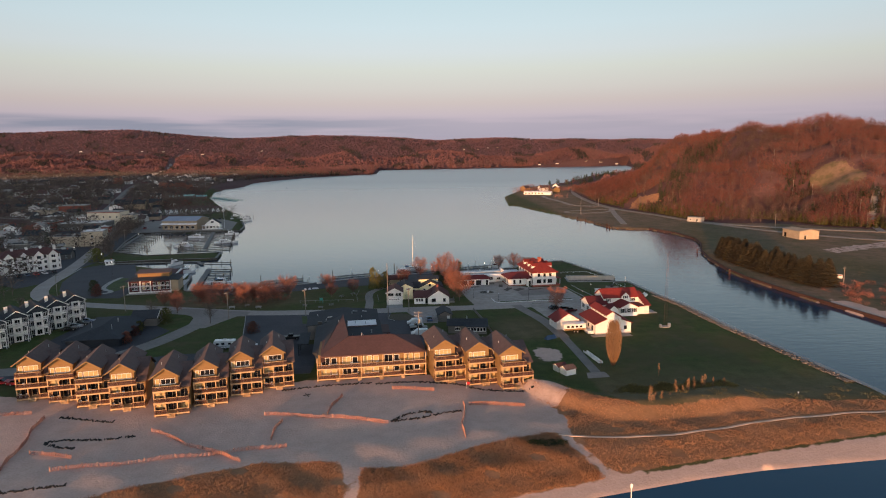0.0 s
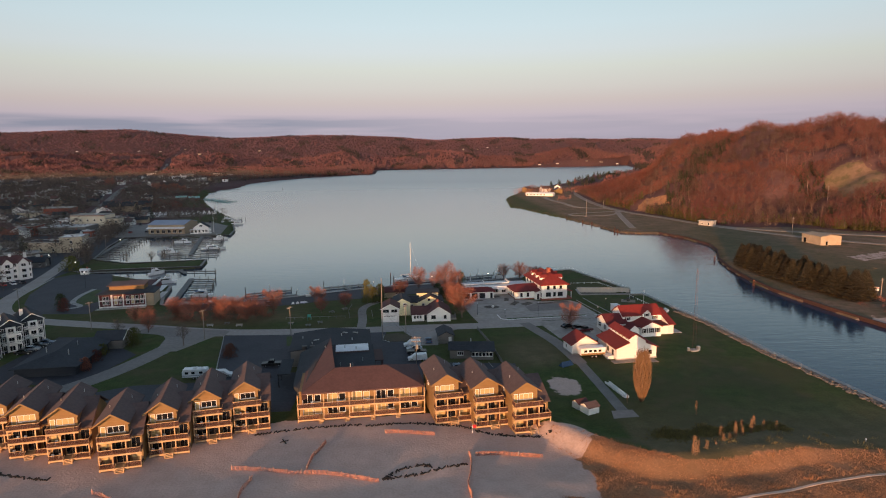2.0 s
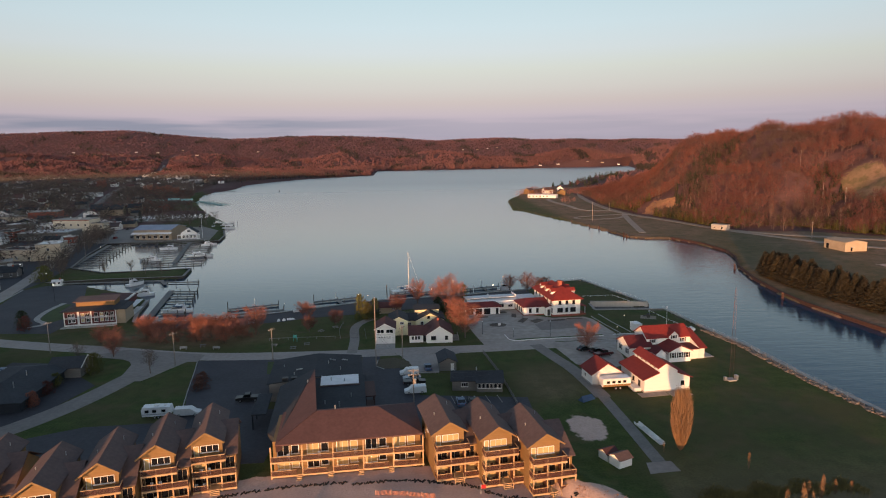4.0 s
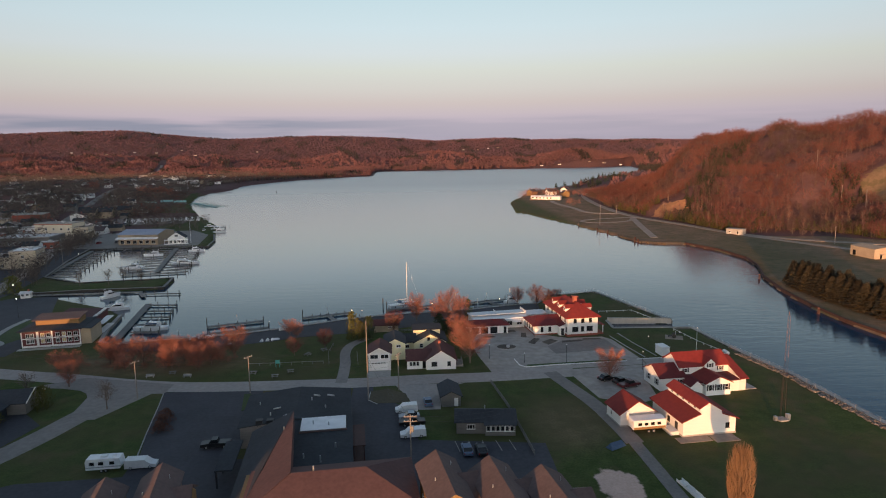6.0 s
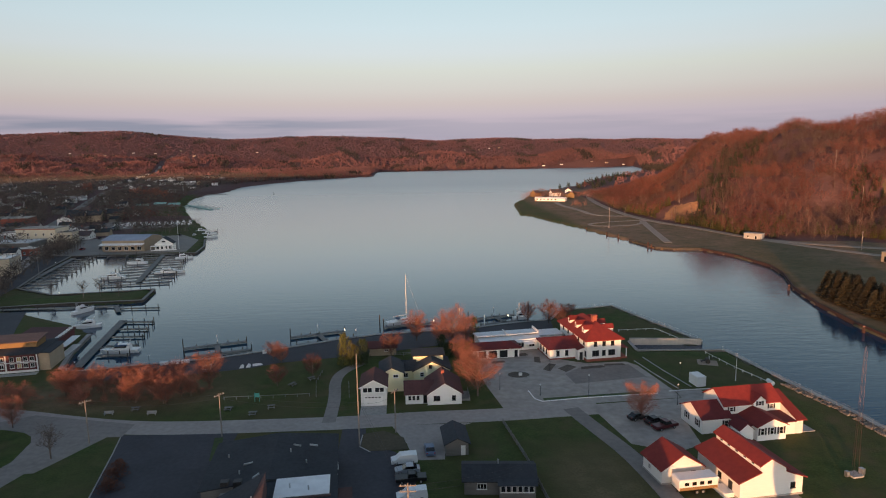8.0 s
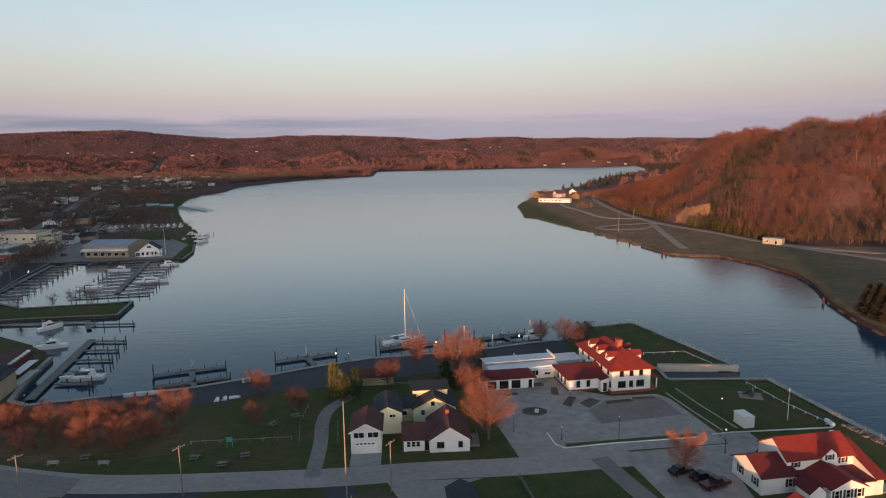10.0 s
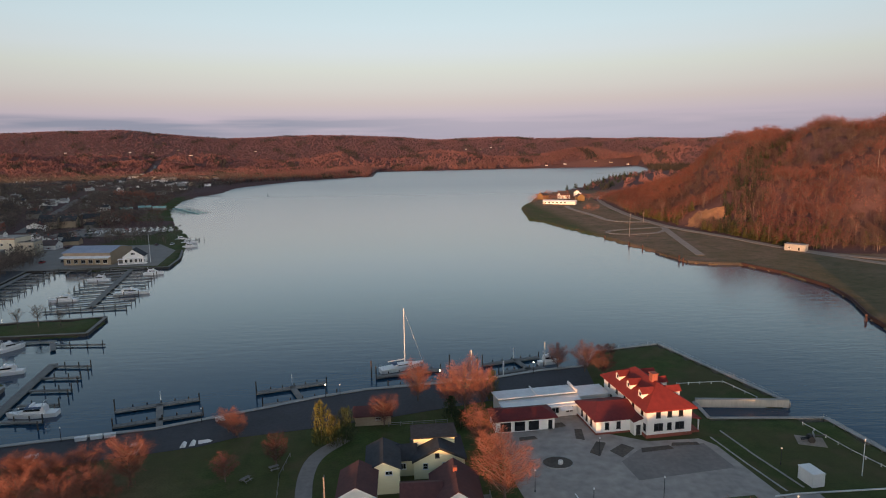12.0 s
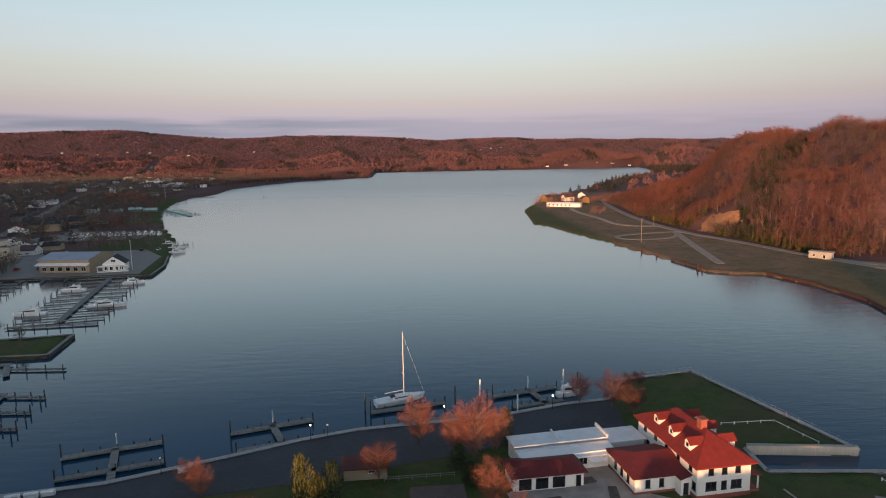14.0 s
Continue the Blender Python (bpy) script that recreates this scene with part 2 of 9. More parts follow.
mat("teal_plastic", (0.05, 0.28, 0.24), (0.08, 0.36, 0.31), 2.0, 0.5, 0.0)
mat("blue_tarp", (0.03, 0.07, 0.14), (0.05, 0.10, 0.19), 2.0, 0.6, 0.3)
mat("blue_metal", (0.22, 0.25, 0.33), (0.30, 0.335, 0.42), 1.0, 0.6, 0.15, 0.1)
mat("dull_red", (0.15, 0.075, 0.06), (0.22, 0.11, 0.085), 2.0, 0.8, 0.1)
mat("orange_paint", (0.36, 0.09, 0.035), (0.44, 0.12, 0.05), 2.0, 0.6, 0.0)


def car_paint(name, c):
    m = mat(name, c, tuple(min(1, v * 1.15) for v in c), 2.0, 0.35, 0.0)
    return m


car_paint("paint_white", (0.70, 0.70, 0.70))
car_paint("paint_black", (0.015, 0.015, 0.017))
car_paint("paint_blue", (0.10, 0.14, 0.22))
car_paint("paint_silver", (0.35, 0.36, 0.38))
car_paint("paint_red", (0.35, 0.02, 0.025))
car_paint("paint_maroon", (0.075, 0.010, 0.013))


def glass(name, c, rough=0.06):
    m = bpy.data.materials.new(name)
    m.use_nodes = True
    b = m.node_tree.nodes["Principled BSDF"]
    b.inputs["Base Color"].default_value = (*c, 1)
    b.inputs["Roughness"].default_value = rough
    b.inputs["Specular IOR Level"].default_value = 0.7
    MATS[name] = m


glass("window_glass", (0.012, 0.014, 0.018))
glass("curtained_glass", (0.52, 0.40, 0.20), 0.25)
glass("car_glass", (0.01, 0.012, 0.014), 0.05)


def lamp_glow(name, c, power):
    m = bpy.data.materials.new(name)
    m.use_nodes = True
    b = m.node_tree.nodes["Principled BSDF"]
    b.inputs["Base Color"].default_value = (*c, 1)
    b.inputs["Emission Color"].default_value = (*c, 1)
    b.inputs["Emission Strength"].default_value = power
    MATS[name] = m


lamp_glow("lamp_glow", (1.0, 0.86, 0.62), 6.0)

water_m = bpy.data.materials.new("water")
water_m.use_nodes = True
n, l = water_m.node_tree.nodes, water_m.node_tree.links
b = n["Principled BSDF"]
b.inputs["Base Color"].default_value = (0.008, 0.046, 0.092, 1)
co = n.new("ShaderNodeTexCoord")


def water_node(kind, **values):
    node = n.new(kind)
    for key, v in values.items():
        node.inputs[key.replace("_", " ")].default_value = v
    return node


# long wavelets, short ripples and wide calm or ruffled patches
waves = []
for scale, turn in (((0.10, 0.34, 1), -8), ((0.24, 1.05, 1), 14)):
    mp = water_node("ShaderNodeMapping", Scale=scale, Rotation=(0, 0, radians(turn)))
    wv = water_node("ShaderNodeTexNoise", Scale=1.0, Detail=4.0)
    l.new(co.outputs["Object"], mp.inputs[0])
    l.new(mp.outputs[0], wv.inputs[0])
    waves.append(wv)
calm = water_node("ShaderNodeTexNoise", Scale=0.012)
l.new(co.outputs["Object"], calm.inputs[0])
xyz = n.new("ShaderNodeSeparateXYZ")
l.new(co.outputs["Object"], xyz.inputs[0])
am = n.new("ShaderNodeMapRange")
for key, v in (("From Min", 0.42), ("From Max", 0.62), ("To Min", 0.08), ("To Max", 0.30)):
    am.inputs[key].default_value = v
l.new(calm.outputs[0], am.inputs[0])
flow = n.new("ShaderNodeMapRange")
for key, v in (("From Min", 45.0), ("From Max", 120.0), ("To Min", 0.12), ("To Max", 0.5)):
    flow.inputs[key].default_value = v
l.new(xyz.outputs[0], flow.inputs[0])
ruffle = n.new("ShaderNodeMapRange")
for key, v in (("From Min", 250.0), ("From Max", 1300.0), ("To Min", 0.05), ("To Max", 0.34)):
    ruffle.inputs[key].default_value = v
l.new(xyz.outputs[1], ruffle.inputs[0])
l.new(ruffle.outputs[0], b.inputs["Roughness"])
# added sheen: IOR and coat rise with distance to brighten the far lake
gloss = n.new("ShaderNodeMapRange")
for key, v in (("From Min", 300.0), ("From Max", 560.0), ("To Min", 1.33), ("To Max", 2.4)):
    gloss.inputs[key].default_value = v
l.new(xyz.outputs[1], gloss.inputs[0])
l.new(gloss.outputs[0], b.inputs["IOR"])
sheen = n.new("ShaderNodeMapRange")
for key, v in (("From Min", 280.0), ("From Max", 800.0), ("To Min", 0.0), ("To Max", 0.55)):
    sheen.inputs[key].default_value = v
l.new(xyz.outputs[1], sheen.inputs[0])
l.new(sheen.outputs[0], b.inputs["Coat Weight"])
b.inputs["Coat Roughness"].default_value = 0.26
bp, bp2 = water_node("ShaderNodeBump", Distance=0.24), water_node("ShaderNodeBump", Distance=0.07)
l.new(am.outputs[0], bp.inputs["Strength"])
l.new(flow.outputs[0], bp2.inputs["Strength"])
l.new(waves[0].outputs[0], bp.inputs["Height"])
l.new(waves[1].outputs[0], bp2.inputs["Height"])
l.new(bp.outputs[0], bp2.inputs["Normal"])
l.new(bp2.outputs[0], b.inputs["Normal"])
MATS["water"] = water_m


# ---- mesh tools ----
class Shape:
    """Vertices and faces gathered for one mesh."""

    def __init__(self):
        self.v, self.f = [], []

    def add(self, v, f):
        k = len(self.v)
        self.v += [tuple(p) for p in v]
        self.f += [tuple(i + k for i in q) for q in f]
        return self

    def box(self, x0, y0, z0, x1, y1, z1):
        return self.add([(x0, y0, z0), (x1, y0, z0), (x1, y1, z0), (x0, y1, z0), (x0, y0, z1), (x1, y0, z1), (x1, y1, z1), (x0, y1, z1)],
                        [(3, 2, 1, 0), (4, 5, 6, 7), (0, 1, 5, 4), (1, 2, 6, 5), (2, 3, 7, 6), (3, 0, 4, 7)])

    def beam(self, a, b, w, h=None):
        """A bar from a to b, w wide and h high."""
        a, b = Vector(a), Vector(b)
        h = h or w
        way = (b - a).normalized()
        side = way.cross(Vector((0, 0, 1)))
        side = side.normalized() if side.length > 1e-4 else Vector((1, 0, 0))
        up = side.cross(way)
        c = [p + side * (i * w / 2) + up * (j * h / 2) for p in (a, b) for i, j in ((-1, -1), (1, -1), (1, 1), (-1, 1))]
        return self.add(c, [(3, 2, 1, 0), (4, 5, 6, 7), (0, 1, 5, 4), (1, 2, 6, 5), (2, 3, 7, 6), (3, 0, 4, 7)])

    def tube(self, a, b, r0, r1=None, sides=8):
        a, b = Vector(a), Vector(b)
        r1 = r0 if r1 is None else r1
        q = (b - a).to_track_quat("Z", "Y")
        ring = [q @ Vector((math.cos(2 * math.pi * i / sides), math.sin(2 * math.pi * i / sides), 0)) for i in range(sides)]
        v = [a + p * r0 for p in ring] + [b + p * r1 for p in ring]
        f = [(i, (i + 1) % sides, sides + (i + 1) % sides, sides + i) for i in range(sides)]
        return self.add(v, f + [tuple(range(sides - 1, -1, -1)), tuple(range(sides, 2 * sides))])

    def prism(self, pts, z0, z1):
        """An outline in the plane, counter-clockwise, raised from z0 to z1."""
        k = len(pts)
        v = [(x, y, z0) for x, y in pts] + [(x, y, z1) for x, y in pts]
        f = [(i, (i + 1) % k, k + (i + 1) % k, k + i) for i in range(k)]
        return self.add(v, f + [tuple(range(k - 1, -1, -1)), tuple(range(k, 2 * k))])

    def slab(self, quad, t):
        """A sloping sheet through corner points, t thick downwards."""
        k = len(quad)
        v = list(quad) + [(x, y, z - t) for x, y, z in quad]
        f = [tuple(range(k)), tuple(range(2 * k - 1, k - 1, -1))]
        return self.add(v, f + [((i + 1) % k, i, k + i, k + (i + 1) % k) for i in range(k)])

    def profile_x(self, pts, x0, x1):
        """An outline in y and z carried from x0 to x1."""
        k = len(pts)
        v = [(x0, y, z) for y, z in pts] + [(x1, y, z) for y, z in pts]
        f = [(i, (i + 1) % k, k + (i + 1) % k, k + i) for i in range(k)]
        return self.add(v, f + [tuple(range(k - 1, -1, -1)), tuple(range(k, 2 * k))])

    def profile_y(self, pts, y0, y1):
        k = len(pts)
        v = [(x, y0, z) for x, z in pts] + [(x, y1, z) for x, z in pts]
        f = [((i + 1) % k, i, k + i, k + (i + 1) % k) for i in range(k)]
        return self.add(v, f + [tuple(range(k)), tuple(range(2 * k - 1, k - 1, -1))])

    def mesh(self, name, material, smooth=False):
        me = bpy.data.meshes.new(name)
        me.from_pydata(self.v, [], self.f)
        me.materials.append(MATS[material])
        if smooth:
            me.polygons.foreach_set("use_smooth", [True] * len(me.polygons))
        return me


def part(name, shape, material, parent, label="", smooth=False):
    ob = new(name, shape.mesh(name, material, smooth))
    ob.parent = parent
    if label:
        ob["label"] = label
    return ob


def thing(name, label, category, x=0.0, y=0.0, z=0.0, rz=0.0, group="", kind=""):
    ob = new(name)
    ob.empty_display_size = 0.5
    ob.matrix_basis = pose(x, y, z, 0, 0, rz)
    return tagged(ob, label, category, group, kind)


def solid(name, shape, material, label, category="", x=0.0, y=0.0, z=0.0, rz=0.0, group="", kind="", smooth=False):
    ob = new(name, shape.mesh(name, material, smooth))
    ob.matrix_basis = pose(x, y, z, 0, 0, rz)
    return tagged(ob, label, category, group, kind)


def array_mesh(name, v, f, material, tint=None):
    """A mesh of triangles from arrays; tint: one number a vertex."""
    me = bpy.data.meshes.new(name)
    me.vertices.add(len(v))
    me.vertices.foreach_set("co", np.asarray(v, dtype=np.float32).ravel())
    k = f.shape[1]
    me.loops.add(f.size)
    me.loops.foreach_set("vertex_index", f.ravel().astype(np.int32))
    me.polygons.add(len(f))
    me.polygons.foreach_set("loop_start", np.arange(0, f.size, k, dtype=np.int32))
    me.polygons.foreach_set("loop_total", np.full(len(f), k, dtype=np.int32))
    me.update(calc_edges=True)
    if tint is not None:
        me.attributes.new("tint", "FLOAT", "POINT").data.foreach_set("value", np.asarray(tint, dtype=np.float32))
    me.materials.append(MATS[material])
    return me


def strip(points, half):
    """The outline of a band along a line of points; half: half its width, or one for each point."""
    pts = [Vector(p) for p in points]
    halves = half if isinstance(half, (list, tuple)) else [half] * len(pts)
    left, right = [], []
    for i, p in enumerate(pts):
        d = (pts[min(i + 1, len(pts) - 1)] - pts[max(i - 1, 0)]).normalized()
        s = Vector((-d.y, d.x)) * halves[i]
        left.append(p + s)
        right.append(p - s)
    return left, right


def band(points, half, z0, z1):
    """A flat band along a line, as a shape."""
    left, right = strip(points, half)
    s = Shape()
    for i in range(len(left) - 1):
        q = [right[i], right[i + 1], left[i + 1], left[i]]
        s.prism([(p.x, p.y) for p in q], z0, z1)
    return s


def smooth_line(points, times=2):
    """A line with its corners cut round."""
    pts = [Vector(p) for p in points]
    for _ in range(times):
        nxt = [pts[0]]
        for a, b in zip(pts, pts[1:]):
            nxt += [a.lerp(b, 0.25), a.lerp(b, 0.75)]
        pts = nxt + [pts[-1]]
    return pts


# ---- land and water ----
def away(px, py, line, closed=True):
    """Distance of many points to a line of points, and the nearest place on it."""
    pts = np.array(line, dtype=float)
    a, b = pts, np.roll(pts, -1, 0)
    if not closed:
        a, b = pts[:-1], pts[1:]
    best = np.full(px.shape, 1e18)
    nx, ny = np.zeros_like(px), np.zeros_like(py)
    for (ax, ay), (bx, by) in zip(a, b):
        dx, dy = bx - ax, by - ay
        t = np.clip(((px - ax) * dx + (py - ay) * dy) / (dx * dx + dy * dy + 1e-9), 0, 1)
        qx, qy = ax + t * dx, ay + t * dy
        d = (px - qx) ** 2 + (py - qy) ** 2
        k = d < best
        best[k], nx[k], ny[k] = d[k], qx[k], qy[k]
    return np.sqrt(best), nx, ny


def within(px, py, line):
    """Which points lie inside an outline."""
    pts = np.array(line, dtype=float)
    ins = np.zeros(px.shape, dtype=bool)
    for (ax, ay), (bx, by) in zip(pts, np.roll(pts, -1, 0)):
        if ay == by:
            continue
        ins ^= ((ay > py) != (by > py)) & (px < (bx - ax) * (py - ay) / (by - ay) + ax)
    return ins


def ease(v, lo, hi):
    t = np.clip((v - lo) / (hi - lo), 0, 1)
    return t * t * (3 - 2 * t)


CHANNEL_WALL = [(104, 106), (105.3, 133), (101.5, 160), (97, 188), (95.2, 214.5), (91.7, 231.4), (88.0, 259.5)]
NOTCH = [(88.0, 259.5), (62.5, 261), (63, 270), (85, 268)]
LAWN_WALL = [(85, 268), (71.3, 314.5), (50, 309)]
QUAY = [(44, 296.7), (31, 294), (15.5, 288.6), (-16, 283.4), (-28, 279), (-40, 273), (-61, 263.5), (-84, 258.5), (-97, 255)]
MARINA = [(-103, 258), (-108, 272), (-113, 292), (-128, 308), (-150, 322), (-178, 333), (-152, 339), (-117.6, 342), (-122, 364), (-131, 361.6), (-163, 356),
          (-188, 372), (-204, 420), (-216, 466), (-142, 471), (-147, 500), (-158, 533)]
LEFT_SHORE = [(-172, 580), (-187, 616), (-230, 700), (-265, 780), (-298, 862), (-338, 1000), (-350, 1100), (-340, 1160), (-366, 1345), (-345, 1480), (-310, 1600), (-241, 1740),
              (-141, 1850), (-163, 2307), (28, 2366), (247, 2418), (477, 2473), (720, 2531), (881, 2666)]
RIGHT_SHORE = [(693, 1993), (410, 1500), (266, 1175), (170, 1015), (131, 886), (105, 800), (96, 700), (92, 679), (104, 656), (114, 603), (125, 556), (137, 490),
               (142, 456), (152, 449), (166, 446)]
RUSTY_BANK = [(166, 446), (174.5, 418), (175.5, 389), (169.5, 367), (157, 339), (149, 310), (145, 285), (143.5, 264), (146, 234), (152, 192), (158, 160), (165, 110)]
SEA_SHORE = [(-4000, -700), (-400, -350), (-220, -100), (-160, 60), (-100, 70), (-55, 76), (0, 86), (30, 93), (48, 97.4), (60, 99.6), (84.6, 102.4)]
WATER = [(-4000, -4000)] + SEA_SHORE + CHANNEL_WALL + NOTCH[1:] + LAWN_WALL[1:] + QUAY + MARINA + LEFT_SHORE + RIGHT_SHORE + RUSTY_BANK[1:] + [(175, 60), (4000, 40), (4000, -4000)]
SAND = [(-400, 60), (-400, 150), (-130, 146), (-98, 141), (-60, 142), (-30, 148), (0, 150), (10, 147), (25, 140), (32, 135), (34.5, 131), (30, 124), (31, 113), (38, 99),
        (49, 102), (68, 106), (89, 110), (104, 112), (106, 100), (84, 96), (0, 80), (-160, 55)]
DUNES = [[(-90, 60), (-62, 92), (-55.5, 95.4), (-43, 100.5), (-30.5, 104.7), (-17, 104), (-14.5, 95), (-15, 78)],
         [(-12.6, 101.8), (-3.5, 102.3), (10.7, 110), (22.6, 114.3), (25.4, 113.6), (26.3, 109), (29.4, 101), (30.4, 97.5), (18, 94), (-12, 86)],
         [(27.9, 113.4), (28.9, 120.0), (28.0, 126.0), (25.0, 132.0), (24.5, 138.5), (31, 134.5), (34.5, 131), (40, 125), (46, 121.3), (55, 122.3), (68.7, 125.5), (88, 126.5), (103.5, 126), (103.5, 113), (89, 111), (68, 106.5), (49, 102.5), (33.0, 98.8), (31.4, 101), (28.5, 108.6)]]
HILL = [(217, 900), (196, 700), (201, 600), (214, 545), (219, 484), (242, 474), (276, 469), (300, 442), (340, 405), (420, 385), (900, 380), (1700, 700), (1700, 2300), (900, 2100),
        (560, 1450), (350, 1080)]


def land_height(px, py):
    n1 = np.sin(px * 0.013 + 1.3) * np.cos(py * 0.011 - 0.4) + 0.5 * np.sin(px * 0.031 - py * 0.027)
    # the hill beyond the channel
    d_hill, _, _ = away(px, py, HILL)
    cap = np.interp(py, [380, 700, 800, 900, 1000, 1150, 1500, 2200], [59, 69, 72, 64, 48, 27, 12, 10]) + 6 * n1
    fold = np.sin(px * 0.045 + 0.9 * np.sin(py * 0.021)) * np.cos(py * 0.038 - px * 0.012) + 0.6 * np.sin(px * 0.09 + py * 0.07) * np.sin(py * 0.1 - 1.0)
    hill = np.where(within(px, py, HILL), cap * ease(d_hill, 0, 190) + 7.5 * fold * ease(d_hill, 15, 90), 0)
    hill = hill + np.where(hill > 0, 5 * np.exp(-(((px - 400) / 75) ** 2 + ((py - 680) / 95) ** 2)), 0)
    # a spur with a shaded gully beside it, and a sandy bluff at its foot
    across = (px - 228) * 0.93 - (py - 560) * 0.37
    up_in = ease(d_hill, 10, 70) * (1 - ease(d_hill, 90, 150))
    hill = np.where(hill > 0, np.maximum(hill + up_in * (13 * np.exp(-((across - 12) / 34) ** 2) - 15 * np.exp(-((across - 78) / 30) ** 2) + 9 * np.exp(-((across - 135) / 32) ** 2)
                                                         - 9 * np.exp(-((across + 52) / 26) ** 2)), 0.3), 0)
    hill = hill + 10 * np.exp(-(((px - 229) / 24) ** 2 + ((py - 624) / 24) ** 2) ** 3)
    # far uplands round the lake
    r = np.hypot(px, py)
    bear = np.degrees(np.arctan2(px, np.maximum(py, 1)))
    crest = np.interp(bear, [-60, -38, -33.5, -31.3, -29.1, -26.7, -24.9, -21.7, -19.6, -17.1, -14, -11.1, -9.6, -3.6, 1.4, 6.9, 9.8, 18.8, 24.3, 60],
                      [198, 198, 198, 204, 211, 222, 226, 203, 183, 172, 177, 187, 189, 174, 151, 160, 147, 139, 126, 126])
    far = ease(r, 3050, 4250) * (crest - 28 + 2.5 * n1 + 2 * np.sin(px * 0.006 + py * 0.004)) * np.where(py > 0, 1, 0)
    far += 24 * ease(r, 2420, 2900) * ease(py, 1500, 2300)
    # a nearer rank of knolls before them
    knoll = 0.5 + 0.5 * np.sin(bear * 0.62 + 0.8 * np.sin(bear * 0.31 + 1.0))
    far += (12 + 34 * knoll) * np.exp(-((r - 2830) / 230) ** 2) * ease(py, 1500, 2300)
    left = ease(-px, 380, 1500) * ease(py, 1350, 2500) * (60 + 16 * n1)
    back = 9 * ease(-px, 220, 520) * ease(py, 420, 1000)
    # out-of-sight dune ridge and bluff along the shore, added to shade the town
    ridge = 13 * ease(-px, 104, 128) * np.exp(-((py - 95 - 0.05 * (px + 200)) / 24) ** 2) * (1 - ease(-px, 330, 420))
    shade_bluff = 103 * np.exp(-(((px + 890) / 610) ** 8 + ((py + 50) / 120) ** 4))
    # dunes and beach
    shore = np.interp(px, [-400, -160, -100, -55, 0, 30, 48, 60, 85, 108], [55, 60, 70, 76, 86, 93, 97.4, 99.6, 102.4, 104])
    up = py - shore
    near_sea = (px > -500) & (px < 108) & (py < 150)
    bump = 0.5 * np.sin(px * 0.21 + 0.7 * np.sin(py * 0.3)) * np.sin(py * 0.33 + px * 0.09) + 0.35 * np.sin(px * 0.47 + py * 0.4)
    dune = np.where(near_sea, -1.05 + np.minimum(np.maximum(up, 0) * 0.16, 1.05) + ease(up, 7, 12) * (1 - ease(up, 24, 36)) * (0.6 + 0.2 * bump), 0)
    ripple = np.where(near_sea & (up > 12), 0.06 * bump, 0)
    foot = np.interp(px, [16, 22, 27, 33, 40, 52, 70], [143, 137, 130, 122, 117, 117.5, 121])
    rise = py - foot
    scarp = np.where(near_sea & (px > 14), 2.4 * ease(rise, 0, 6) * (1 - ease(rise, 8, 20)) * ease(px, 16, 28) * (1 - ease(px, 60, 90)), 0)
    return np.maximum(hill, np.maximum(far, np.maximum(left, back))) + ridge + shade_bluff + dune + ripple + scarp


def axis(stops):
    """Places along an axis: (from, to, step) for each stretch."""
    out = []
    for lo, hi, step in stops:
        out.append(np.arange(lo, hi, step))
    return np.concatenate(out + [[stops[-1][1]]])


xs = axis([(-4300, -1500, 140), (-1500, -500, 28), (-500, -240, 9), (-240, -112, 3.5), (-112, 112, 1.6), (112, 260, 3), (260, 560, 8), (560, 1500, 28), (1500, 4300, 140)])
ys = axis([(-3900, -400, 250), (-400, 60, 14), (60, 152, 1.5), (152, 330, 2.2), (330, 560, 4), (560, 1000, 9), (1000, 2700, 26), (2700, 4700, 60)])
gx, gy = np.meshgrid(xs, ys)
px, py = gx.ravel().copy(), gy.ravel().copy()
cell = np.minimum(np.repeat(np.gradient(ys)[:, None], len(xs), 1), np.repeat(np.gradient(xs)[None], len(ys), 0)).ravel()
d_water, qx, qy = away(px, py, WATER)
wet = within(px, py, WATER)
snap = d_water < 0.6 * cell
px[snap], py[snap] = qx[snap], qy[snap]
pz = land_height(px, py)
pz[wet] = -1.6 - np.minimum(d_water[wet] * 0.4, 3)
beach = (px < 106) & (py < 108)
pz[snap] = np.where(beach[snap], -1.05, np.minimum(pz[snap], -0.12))
ny_, nx_ = gx.shape
idx = np.arange(nx_ * ny_).reshape(ny_, nx_)
quads = np.stack([idx[:-1, :-1], idx[:-1, 1:], idx[1:, 1:], idx[1:, :-1]], -1).reshape(-1, 4)

zone = np.zeros((len(px), 4), dtype=np.float32)
d_sand, _, _ = away(px, py, SAND)
sand_in = within(px, py, SAND)
zone[:, 0] = np.clip(np.where(sand_in, 0.5 + d_sand / 3, 0.5 - d_sand / 3), 0, 1)
for dune_line in DUNES:
    d, _, _ = away(px, py, dune_line)
    zone[:, 1] = np.maximum(zone[:, 1], np.clip(np.where(within(px, py, dune_line), 0.5 + d / 3, 0.5 - d / 3), 0, 1))
d_hill, _, _ = away(px, py, HILL)
zone[:, 2] = np.where(within(px, py, HILL), 1, np.clip(1 - d_hill / 12, 0, 1))
zone[:, 2] = np.maximum(zone[:, 2], ease(np.hypot(px, py), 900, 1300))
zone[:, 2] = np.maximum(zone[:, 2], ease(-px, 175, 260) * 0.75 * (1 - ((px > -420) & (px < -225) & (py > 730) & (py < 1320) & (px > -0.26 * py - 90))))
zone[:, 3] = ease(px, 118, 135) * (1 - 0.5 * np.exp(-(((px - 190 - 0.25 * (py - 400)) / 30) ** 2 + ((py - 395) / 80) ** 2))) * (1 - 0.6 * np.exp(-(((px - 205) / 32) ** 2 + ((py - 285) / 45) ** 2)))
